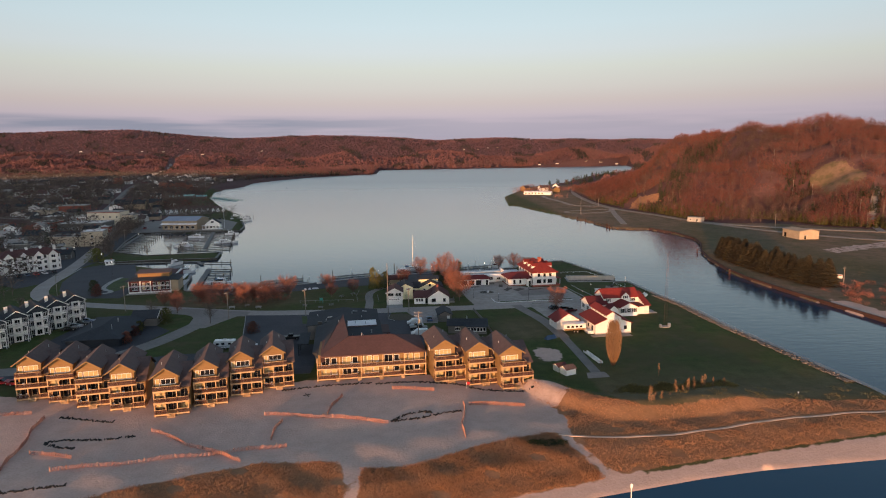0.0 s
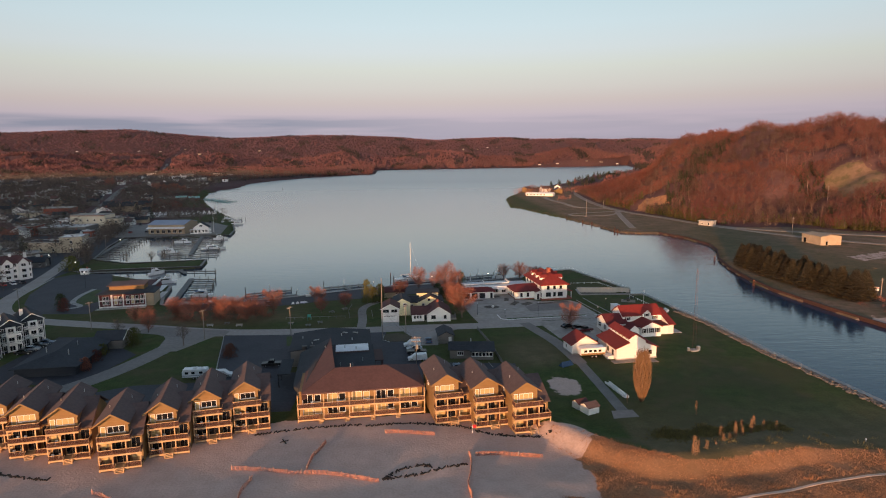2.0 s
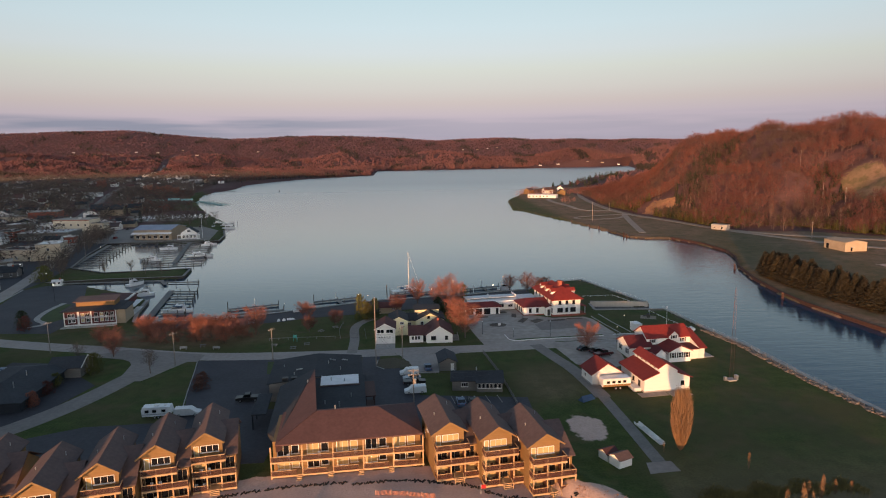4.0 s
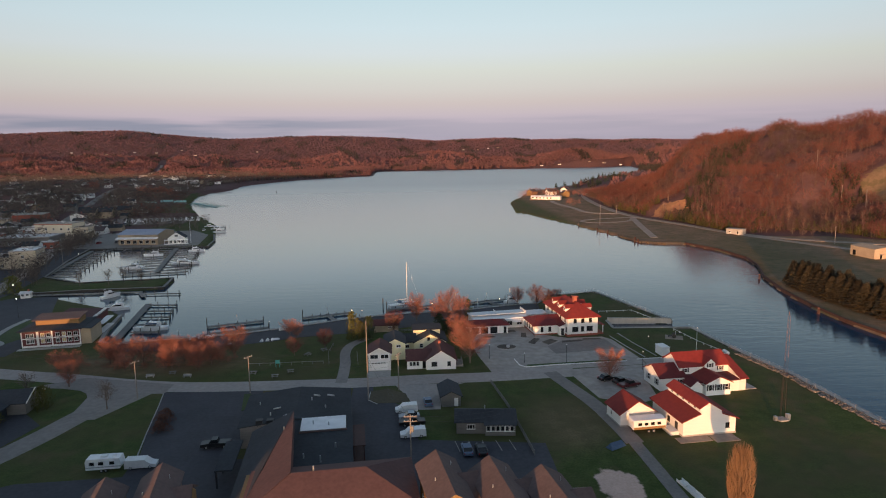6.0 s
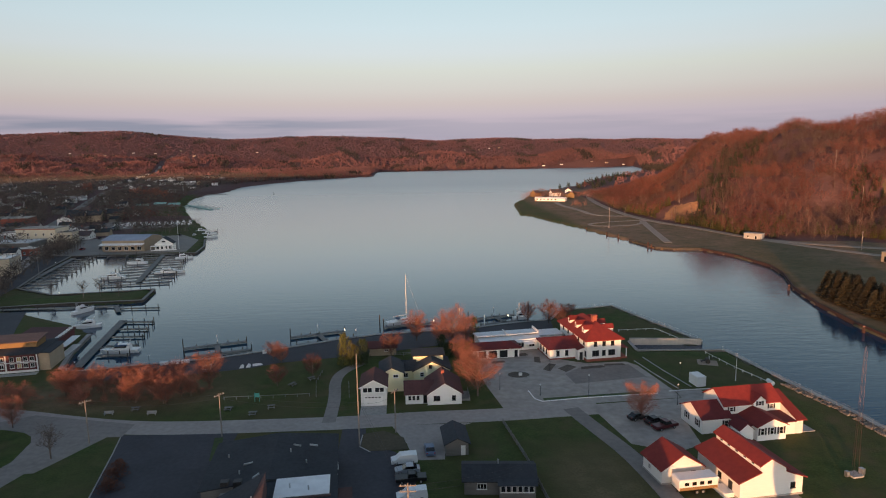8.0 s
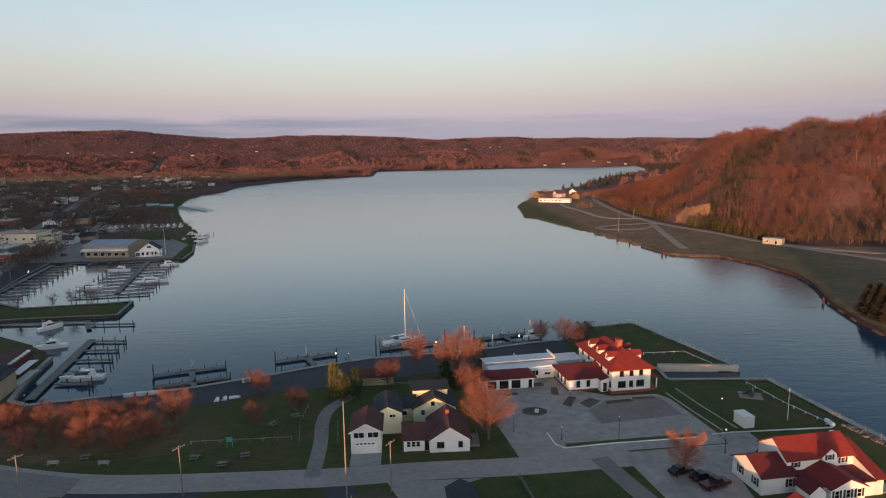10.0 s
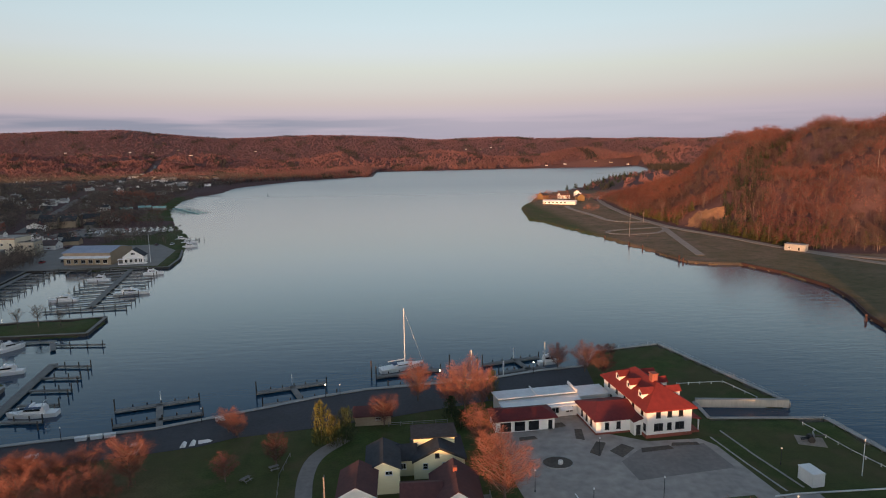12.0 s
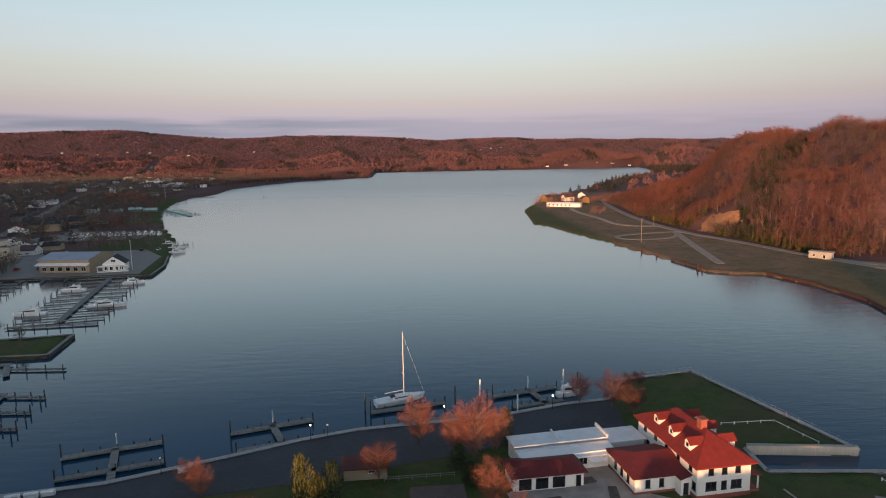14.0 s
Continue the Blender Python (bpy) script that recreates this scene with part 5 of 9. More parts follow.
side = part("side_wing", gable_x(5.2, 7.5, 2.5, 4.3, -0.6, -0.2), "white_siding", wc)
for s in roof_x(6.6, 7.5, 2.5, 4.3, -0.6, -0.2, 0.4, 0.4):
    part("wing_roof", s, "maroon_shingle", side)
for k in (0.0, 0.95, 1.9):
    window(wc, k, -0.2, 0.9, 0.85, 1.2, "s", "window_glass", "white_paint", 0, rows=1)
window(wc, 3.6, -0.2, 0.2, 0.9, 2.0, "s", "window_glass", "dark_metal", 0, "door")
window(wc, 6.0, -1.2, 1.0, 1.5, 1.2, "s", "window_glass", "dark_metal", 1)
window(wc, 10.3, -1.2, 1.0, 0.9, 1.2, "s", "window_glass", "dark_metal", 0, rows=1)
part("chimney", Shape().box(8.2, 5.0, 4.6, 8.9, 5.7, 6.1), "brick_red", wc)
part("deck", Shape().box(12.65, 0.5, 0, 14.8, 5.5, 0.5).box(14.6, 0.5, 0.5, 14.7, 5.5, 1.3), "dock_planks", wc)
cabin = thing("grey_cabin", "low grey sided cabin with dark shingle roof", "house", 6.4, 186.4, 0, -3.5)
part("wall", gable_x(12.2, 6.4, 2.6, 3.8), "grey_siding", cabin)
roof_parts(cabin, roof_x(12.2, 6.4, 2.6, 3.8), "slate_shingle")
part("porch_room", Shape().box(6.0, -1.0, 0, 12.2, -0.004, 2.5), "grey_siding", cabin)
part("porch_roof", Shape().slab([(5.7, -1.5, 2.5), (12.5, -1.5, 2.5), (12.5, 0.6, 2.95), (5.7, 0.6, 2.95)], 0.12), "slate_shingle", cabin)
window(cabin, 2.2, 0, 1.0, 1.7, 1.1, "s", "window_glass", "white_paint", 2)
for k in range(6):
    window(cabin, 6.2 + k * 0.97, -1.0, 1.0, 0.85, 1.2, "s", "window_glass", "white_paint", 0)
part("chimney_pipe", Shape().tube((6, 3.4, 3.4), (6, 3.4, 4.8), 0.14), "steel", cabin)
gsh = thing("grey_shed", "plain grey shed with dark gabled roof", "shed", 3.8, 200.2, 0, 4)
part("wall", gable_y(4.4, 7.5, 2.5, 3.6), "grey_siding", gsh)
roof_parts(gsh, roof_y(4.4, 7.5, 2.5, 3.6), "slate_shingle")
part("door", Shape().box(2.9, -0.05, 0.05, 3.8, 0, 2.05), "white_paint", gsh)

# small sheds and a toilet hut
bsh = thing("beach_shed", "small white shed with faded red roof", "shed", 34.9, 146.6, 0, 25)
bsh.scale = (0.8, 0.8, 0.85)
part("wall", gable_x(3.8, 3.4, 1.9, 2.7), "white_siding", bsh)
roof_parts(bsh, roof_x(3.8, 3.4, 1.9, 2.7, over=0.25, side=0.2), "brown_shingle")
bs2 = thing("beach_shed", "low white lean-to shed on the lawn", "shed", 33.5, 149.4, 0, 25)
bs2.scale = (0.8, 0.8, 0.85)
part("wall", gable_x(3.4, 3.0, 1.6, 2.3), "white_siding", bs2)
roof_parts(bs2, roof_x(3.4, 3.0, 1.6, 2.3, over=0.25, side=0.2), "maroon_shingle")
park_hut = thing("park_hut", "low stone park shelter with maroon roof", "hut", -16.5, 262.0, 0, 4)
part("wall", gable_x(8, 4.5, 2.4, 3.6), "tan_brick", park_hut)
roof_parts(park_hut, roof_x(8, 4.5, 2.4, 3.6), "maroon_shingle")
window(park_hut, 4.6, 0, 1.3, 1.2, 0.6)
wbox = solid("storage_box", Shape().box(0, 0, 0.1, 2.4, 3.6, 2.5).profile_y([(-0.1, 2.5), (2.5, 2.5), (2.4, 2.62), (0, 2.62)], -0.1, 3.7).box(0.1, 0.1, 0, 2.3, 3.5, 0.1), "white_paint", "white metal storage box on the lawn", "container", 67.3, 231.6, 0, 8)


# ---- trees and grasses ----
def sliver(p, d, w, turn):
    """A thin leaf-like triangle from p along d."""
    s = np.cross(d, turn)
    s = s / (np.linalg.norm(s) + 1e-9) * (w / 2)
    return np.array([p - s, p + s, p + d])


def tube_tris(a, b, r0, r1, sides=4):
    a, b = np.array(a, float), np.array(b, float)
    way = (b - a) / (np.linalg.norm(b - a) + 1e-9)
    u = np.cross(way, (0.31, 0.9, 0.2))
    u /= np.linalg.norm(u)
    w = np.cross(way, u)
    ring = [math.cos(2 * math.pi * i / sides) * u + math.sin(2 * math.pi * i / sides) * w for i in range(sides)]
    tris = []
    for i in range(sides):
        j = (i + 1) % sides
        tris += [[a + ring[i] * r0, a + ring[j] * r0, b + ring[j] * r1], [a + ring[i] * r0, b + ring[j] * r1, b + ring[i] * r1]]
    return [np.array(t) for t in tris]


def small_tree(seed, twigs, wide=0.42, low=0.14, thick=0.03, long=0.14, limbs=7):
    """A leafless tree of height 1 with few triangles, for woods."""
    r = np.random.RandomState(seed)
    wood, fine, ends = tube_tris((0, 0, -0.02), (0.0, 0.01, 0.9), 0.015, 0.003, 3), [], []
    for i in range(limbs):
        z = low + (0.72 - low) * i / limbs
        a = i * 2.4 + r.rand()
        out = wide * (1.0 - 0.75 * abs(z - 0.42)) * (0.75 + 0.5 * r.rand())
        p, q = np.array((0.0, 0, z)), np.array((math.cos(a) * out, math.sin(a) * out, min(0.98, z + 0.20 + 0.22 * r.rand())))
        wood.append(sliver(p, q - p, 0.016, r.normal(0, 1, 3)))
        ends.append((p, q))
    ends.append((np.array((0, 0, 0.55)), np.array((0, 0, 0.97))))
    for _ in range(twigs):
        p, q = ends[r.randint(len(ends))]
        base = p + (q - p) * (0.25 + 0.75 * r.rand()) + r.normal(0, 0.05, 3)
        d = np.array((base[0] * 1.3, base[1] * 1.3, 0.16)) + r.normal(0, 0.24, 3)
        fine.append(sliver(base, d / np.linalg.norm(d) * long * (0.5 + r.rand()), thick * (0.6 + 0.8 * r.rand()), r.normal(0, 1, 3)))
    return np.array(wood), np.array(fine)


def bare_tree(seed, twigs, limbs=9, wide=0.34, low=0.28, thick=0.011, long=0.16, sides=4, stem=0.026):
    """A leafless tree of height 1: triangles of trunk and limbs, and of twigs."""
    r = np.random.RandomState(seed)
    wood, fine = [], []
    wood += tube_tris((0, 0, -0.02), (0.01, 0, 0.55), stem, stem * 0.6, sides) + tube_tris((0.01, 0, 0.55), (0.0, 0.01, 0.93), stem * 0.6, 0.003, sides)
    ends = []
    for i in range(limbs):
        z = low + (0.75 - low) * i / limbs
        a = i * 2.4 + r.rand()
        out = wide * (1.0 - 0.75 * abs(z - 0.42)) * (0.8 + 0.4 * r.rand())
        p = np.array((0.005, 0, z))
        q = np.array((math.cos(a) * out, math.sin(a) * out, min(0.98, z + 0.22 + 0.2 * r.rand())))
        m = p + (q - p) * 0.55 + np.array((0, 0, -0.03))
        wood += tube_tris(p, m, 0.010, 0.007, 3) + tube_tris(m, q, 0.007, 0.002, 3)
        ends += [(p, m, q)]
    ends.append((np.array((0, 0, 0.5)), np.array((0, 0, 0.72)), np.array((0, 0, 0.97))))
    for _ in range(twigs):
        p, m, q = ends[r.randint(len(ends))]
        t = r.rand() ** 0.6
        base = (p + (m - p) * t * 2) if t < 0.5 else (m + (q - m) * (t * 2 - 1))
        base = base + r.normal(0, 0.045, 3)
        d = np.array((base[0] * 1.3, base[1] * 1.3, 0.16)) + r.normal(0, 0.24, 3)
        d = d / np.linalg.norm(d) * long * (0.5 + r.rand())
        fine.append(sliver(base, d, thick * (0.7 + 0.8 * r.rand()), r.normal(0, 1, 3)))
    return np.array(wood), np.array(fine)


def poplar_tree(seed, twigs, thick=0.009):
    r = np.random.RandomState(seed)
    wood, fine = tube_tris((0, 0, 0), (0, 0, 0.9), 0.02, 0.003), []
    for _ in range(twigs):
        z = 0.01 + 0.95 * r.rand()
        wide = 0.17 * math.sin(math.pi * min(1, max(0.06, (1.0 - z) * 0.9 + 0.08))) ** 0.7
        a = r.rand() * 6.283
        k = wide * math.sqrt(r.rand())
        d = np.array((math.cos(a) * 0.03, math.sin(a) * 0.03, 0.12)) * (0.6 + 0.8 * r.rand())
        fine.append(sliver(np.array((math.cos(a) * k, math.sin(a) * k, z)), d, thick, r.normal(0, 1, 3)))
    return np.array(wood), np.array(fine)


def conifer_tree(seed, tiers=11, each=11, wide=0.24, thin=1.0):
    """A conifer of height 1: whorls of drooping boughs, each a pair of leafy slivers; thin < 1 narrows them."""
    r = np.random.RandomState(seed)
    wood, fine = tube_tris((0, 0, -0.02), (0, 0, 0.95), 0.02, 0.003), []
    for i in range(tiers):
        z = 0.06 + 0.88 * i / tiers
        reach = wide * (1 - z) ** 0.8 + 0.02
        for k in range(each):
            a = 6.283 * (k + r.rand()) / each + i
            p = np.array((math.cos(a) * reach * 0.15, math.sin(a) * reach * 0.15, z + 0.03 + 0.04 * r.normal() * (1 - thin)))
            d = np.array((math.cos(a) * reach, math.sin(a) * reach, -0.02 - 0.05 * r.rand())) * (0.75 + 0.4 * r.rand())
            fine.append(sliver(p + d, -d * 1.0, reach * 0.55 * thin, np.array((r.normal(0, 0.3), r.normal(0, 0.3), 1.0))))
            fine.append(sliver(p + d * (1 - thin), d * (0.9 * thin) + np.array((0, 0, 0.07)), reach * 0.40 * thin, np.array((0.3, r.normal(0, 1), 1.0))))
    return np.array(wood), np.array(fine)


def bush(seed, count, flat=0.8, long=0.22, w=0.05):
    """A shrub of height 1, all twigs and small leaves."""
    r = np.random.RandomState(seed)
    fine = []
    for _ in range(count):
        a, k, z = r.rand() * 6.283, math.sqrt(r.rand()), r.rand()
        reach = 0.62 * math.sqrt(max(0.02, 1 - (z * 0.95) ** 2)) * (0.85 + 0.3 * math.sin(3 * a + seed))
        p = np.array((math.cos(a) * k * reach, math.sin(a) * k * reach, z * flat))
        d = np.array((math.cos(a) * k * 0.6, math.sin(a) * k * 0.6, 0.8)) + r.normal(0, 0.4, 3)
        fine.append(sliver(p, d / np.linalg.norm(d) * long * (0.5 + r.rand()), w, r.normal(0, 1, 3)))
    return np.array(tube_tris((0, 0, -0.05), (0, 0, 0.4), 0.03, 0.01)), np.array(fine)


def scatter(tris, places, rng, lean=0.0):
    """Many copies of a small tree in one array: places are rows of x, y, z, height, width."""
    n, k = len(places), len(tris)
    v = tris.reshape(-1, 3)
    a = rng.rand(n) * 6.283
    c, s = np.cos(a)[:, None], np.sin(a)[:, None]
    h, w = places[:, 3][:, None], places[:, 4][:, None]
    x = (v[None, :, 0] * c - v[None, :, 1] * s) * w
    y = (v[None, :, 0] * s + v[None, :, 1] * c) * w
    z = v[None, :, 2] * h
    out = np.stack([x + places[:, 0][:, None], y + places[:, 1][:, None], z + places[:, 2][:, None]], -1).reshape(-1, 3)
    return out, np.repeat(rng.rand(n), k * 3)


def tri_mesh(name, v, material, tint):
    return array_mesh(name, v, np.arange(len(v)).reshape(-1, 3), material, tint)


def wood_of(name, label, kinds, places, seed, bark="bark", twig="bare_twig"):
    """A wood as one object: its crowns, with the stems as a part."""
    rng = np.random.RandomState(seed)
    pick = rng.randint(len(kinds), size=len(places))
    vs, ts, vw, tw = [], [], [], []
    for i, (wood, fine) in enumerate(kinds):
        rows = places[pick == i]
        if len(rows) == 0:
            continue
        a, b = scatter(fine, rows, rng)
        vs.append(a), ts.append(b)
        a, b = scatter(wood, rows, rng)
        vw.append(a), tw.append(b)
    ob = tagged(new(name, tri_mesh(name, np.concatenate(vs), twig, np.concatenate(ts))), label, "trees", kind="stuff")
    st = new("stems", tri_mesh("stems", np.concatenate(vw), bark, np.concatenate(tw)))
    st.parent = ob
    return ob


def height_at(rows):
    return land_height(rows[:, 0].copy(), rows[:, 1].copy())


def planted(xy, rng, h0, h1, w=1.0):
    h = h0 + (h1 - h0) * rng.rand(len(xy))
    z = height_at(xy)
    return np.column_stack([xy, z - 0.1, h, h * w])


def single_tree(name, label, x, y, h, arrays, bark, twig, w=1.0, rz=0.0, group="", z=0.0, category="tree"):
    """One tree standing for itself: trunk and crown."""
    o = thing(name, label, category, x, y, z, rz, group)
    for nm, tris, m in (("trunk", arrays[0], bark), ("crown", arrays[1], twig)):
        v = tris.reshape(-1, 3) * np.array((h * w, h * w, h))
        q = new(nm, tri_mesh(nm, v, m, np.full(len(v), random.random())))
        q.parent = o
    return o


rng = np.random.RandomState(11)
KINDS = [small_tree(s, 140, 0.42, 0.16, 0.021, 0.135, 8) for s in (1, 2, 3, 4, 5)]
TOWN_KINDS = [small_tree(s, 48, 0.48, 0.16, 0.050, 0.16, 6) for s in (6, 7, 8)]
FIRS = [conifer_tree(s, 8, 8, 0.22) for s in (1, 2)]


def fill(n, x0, x1, y0, y1, test):
    p = np.column_stack([x0 + (x1 - x0) * rng.rand(n), y0 + (y1 - y0) * rng.rand(n)])
    return p[test(p[:, 0], p[:, 1])]


def on_hill(x, y):
    d, _, _ = away(x, y, HILL)
    bare = ((x - 219) / 22) ** 2 + ((y - 602) / 17) ** 2 < 1
    field = (((x - 352) / 17) ** 2 + ((y - 514) / 30) ** 2 < 1) | (away(x, y, [(319, 417), (331, 441), (344, 458), (364, 482)], False)[0] < 4)
    return within(x, y, HILL) & ~bare & ~field & (d < 330)


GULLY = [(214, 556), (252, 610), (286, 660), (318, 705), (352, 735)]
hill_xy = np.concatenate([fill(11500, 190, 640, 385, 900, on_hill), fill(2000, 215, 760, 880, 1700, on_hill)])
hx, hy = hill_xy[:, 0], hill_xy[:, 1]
# shade of folds and gully is put into the twig colour
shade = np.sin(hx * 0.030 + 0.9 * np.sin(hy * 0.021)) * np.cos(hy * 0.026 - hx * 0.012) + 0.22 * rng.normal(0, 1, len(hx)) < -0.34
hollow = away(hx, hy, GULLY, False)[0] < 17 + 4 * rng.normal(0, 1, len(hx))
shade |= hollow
wood_of("hill_wood", "leafless reddish-brown woodland over a hillside", KINDS, planted(hill_xy[~shade], rng, 7, 11.5, 0.9), 3)
wood_of("hill_wood", "leafless trees in hillside folds, shade painted into their grey-brown twigs", KINDS, planted(hill_xy[shade], rng, 5, 9.5, 0.9), 4, "bark", "shade_twig")


def hill_foot(x, y):
    d, _, _ = away(x, y, HILL)
    return within(x, y, HILL) & (d < 30 + 12 * np.sin(x * 0.05 + y * 0.03)) & (np.sin(x * 0.031) * np.sin(y * 0.023 + 1) > -0.35)


foot_xy = fill(5200, 190, 470, 385, 760, lambda x, y: hill_foot(x, y) & (((x - 219) / 24) ** 2 + ((y - 602) / 19) ** 2 > 1))[:420]
wood_of("hill_firs", "dark green young firs at the foot of a hill", FIRS, planted(foot_xy, rng, 4, 8.5, 1.0), 5, "bark", "needle")
gold = fill(9000, 195, 420, 395, 760, lambda x, y: hill_foot(x, y) & (((x - 219) / 23) ** 2 + ((y - 602) / 18) ** 2 > 1) & ((np.hypot(x - 205, y - 640) < 45) | (np.hypot(x - 232, y - 550) < 55) | (np.hypot(x - 310, y - 452) < 60)))[:520]
wood_of("gold_firs", "olive-gold young evergreens beside a sandy cut", FIRS, planted(gold, rng, 4.5, 9, 1.1), 51, "bark", "olive_leaf")
swathe = fill(16000, 285, 400, 440, 600, lambda x, y: within(x, y, HILL) & (away(x, y, [(300, 492), (322, 474), (346, 466)], False)[0] < 15 + 4 * np.sin(x * 0.3)) | (away(x, y, [(332, 530), (340, 560)], False)[0] < 9))[:260]
wood_of("hill_firs", "green young firs below a hillside clearing", FIRS, planted(swathe, rng, 4, 8, 1.0), 53, "bark", "needle")
gully = fill(9000, 215, 420, 470, 760, lambda x, y: within(x, y, HILL) & (away(x, y, GULLY, False)[0] < 16))[:240]
wood_of("gully_firs", "dark firs in a shaded gully of the hill", FIRS, planted(gully, rng, 5, 10, 1.0), 52, "bark", "needle")
PALE = [bare_tree(s, 40, 8, 0.26, 0.35, 0.02, 0.15, 4) for s in (21, 22)]
pale_xy = fill(5200, 200, 470, 385, 760, lambda x, y: within(x, y, HILL) & (away(x, y, HILL)[0] < 60))[:120]
wood_of("hill_birches", "pale slender birches along a hill's foot", PALE, planted(pale_xy, rng, 9, 13, 0.6), 6, "hill_bark", "bare_twig")

# woods far round the lake
CLUMPS = [(w[:1], f) for w, f in (bush(s, 18, 0.85, 0.40, 0.34) for s in (31, 32, 33))]
rr = 900 + 3500 * rng.rand(72000) ** 0.85
bb = np.radians(-44 + 82 * rng.rand(72000))
far_xy = np.concatenate([np.column_stack([rr * np.sin(bb), rr * np.cos(bb)]), fill(9000, -2000, -140, 1650, 2450, lambda x, y: x > -0.82 * y)])
dw, _, _ = away(far_xy[:, 0], far_xy[:, 1], WATER)
keep = ~within(far_xy[:, 0], far_xy[:, 1], WATER) & (dw > 9) & ~within(far_xy[:, 0], far_xy[:, 1], HILL) & ((far_xy[:, 1] > 1690 + 60 * np.sin(far_xy[:, 0] * 0.013)) | (far_xy[:, 0] > 260))
keep &= ~((far_xy[:, 0] > 100) & (far_xy[:, 1] < 1900) & (rng.rand(len(far_xy)) > 0.10))
far_xy = np.concatenate([far_xy[keep], fill(2600, 380, 900, 2480, 3000, lambda x, y: ~within(x, y, WATER) & (away(x, y, WATER)[0] > 10))])
fr = random.Random(9)


def from_shore(rows):
    return away(rows[:, 0], rows[:, 1], LEFT_SHORE, False)[0]


FAR_HOUSES = [(238, 3604), (319, 3580), (381, 3624), (437, 3635), (559, 3322), (471, 2494), (540, 2484), (663, 2503), (719, 2491), (770, 2447), (-1420, 2917), (-1430, 3214), (-1339, 3252),
              (-928, 2647), (-1091, 3327), (-1261, 3380), (-1402, 2206), (-1673, 3096), (-887, 3455)]
HILL_ROAD = [(-700, 1640), (-850, 2080), (-933, 2332), (-1080, 2700), (-1185, 2983), (-1237, 3225)]
for x, y in FAR_HOUSES:
    yard, _, _ = away(far_xy[:, 0], far_xy[:, 1], [(x * 1.01, y * 1.01), (x * 0.985, y * 0.985)], False)
    far_xy = far_xy[yard > 19 + 8 * np.sin(far_xy[:, 0] * 0.2)]
far_xy = far_xy[away(far_xy[:, 0], far_xy[:, 1], HILL_ROAD, False)[0] > 13]
fb, fv = np.degrees(np.arctan2(far_xy[:, 0], far_xy[:, 1])), np.hypot(far_xy[:, 0], far_xy[:, 1]) / 100
jit = 0.25 * rng.normal(0, 1, len(fb))
fir_patch = np.sin(1.7 * fb + 1.3 * np.sin(0.9 * fv)) * np.sin(0.85 * fv + 0.5 * fb) + jit * 0.6 > 0.68
fir_patch |= (fb > 17) & (fb < 26) & (fv > 19) & (fv < 25)
# dimmer light put into the twig colour: dull mauve far off and in patches
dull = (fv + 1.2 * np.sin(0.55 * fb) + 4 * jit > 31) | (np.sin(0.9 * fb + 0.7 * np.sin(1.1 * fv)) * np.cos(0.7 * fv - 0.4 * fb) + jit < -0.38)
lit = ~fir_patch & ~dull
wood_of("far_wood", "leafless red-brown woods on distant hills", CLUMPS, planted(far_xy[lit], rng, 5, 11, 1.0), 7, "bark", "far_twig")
wood_of("far_wood", "leafless woods on distant ridges, dimmer light painted in as dull mauve-brown", CLUMPS, planted(far_xy[dull & ~fir_patch], rng, 4, 8, 1.2), 17, "bark", "mauve_twig")
wood_of("far_firs", "dark stands of firs on distant hills", CLUMPS, planted(far_xy[fir_patch], rng, 6, 12, 0.8), 8, "bark", "far_needle")
wood_of("far_oaks", "taller rounded leafless trees along the far shore", KINDS, planted(far_xy[lit & (from_shore(far_xy) < 170)][:1700], rng, 12, 21, 0.85), 18, "bark", "far_twig")

lake_xy = fill(6000, -480, -130, 1330, 1900, lambda x, y: ~within(x, y, WATER) & (away(x, y, LEFT_SHORE, False)[0] > 9) & (away(x, y, LEFT_SHORE, False)[0] < 130) & (np.sin(x * 0.035 + 1) * np.sin(y * 0.021) > -0.45))[:520]
wood_of("shore_wood", "brown leafless trees along the lake's town shore", KINDS, planted(lake_xy[:380], rng, 6, 13, 0.95), 94, "bark", "bare_twig")
wood_of("shore_firs", "dark firs along the lake's town shore", FIRS, planted(lake_xy[380:], rng, 6, 11, 1.1), 95, "bark", "far_needle")

# trees among the town's houses
def in_town(x, y):
    shore = np.interp(y, [200, 255, 330, 480, 600, 716, 870, 1000, 1250, 1480, 1600, 1760], [-135, -140, -190, -232, -236, -275, -330, -365, -385, -390, -350, -280])
    lim = -0.78 * (y + 40)
    d, _, _ = away(x, y, [(-330, 640), (-262, 520), (-218, 420), (-190, 340), (-178, 300), (-168, 262), (-150, 240)], False)
    for line in ([(-262, 520), (-318, 560), (-420, 600), (-560, 640)], [(-330, 640), (-392, 800), (-470, 1000), (-560, 1260), (-700, 1640)], [(-218, 420), (-300, 452), (-420, 480)]):
        d = np.minimum(d, away(x, y, line, False)[0])
    lots = ((x > -265) & (x < -160) & (y > 472) & (y < 550)) | ((x > -302) & (y > 602) & (y < 666)) | ((x > -362) & (x < -322) & (y > 752) & (y < 804)) | ((x > -558) & (y > 1310) & (y < 1440))
    return (x < shore - 8) & (x > lim) & (d > 8) & ~lots


def shore_strip(x, y):
    d, _, _ = away(x, y, LEFT_SHORE, False)
    lawn = (((x + 300) / 40) ** 2 + ((y - 800) / 45) ** 2 < 1) | (((x + 400) / 60) ** 2 + ((y - 1180) / 110) ** 2 < 1)
    return ~within(x, y, WATER) & (d > 8) & (d < 75) & ~lawn & ((y < 600) | (y > 668) | (x < -300)) & ((y > 552) | (x < -265)) & (np.sin(x * 0.06 + 1) * np.sin(y * 0.045) > -0.35)


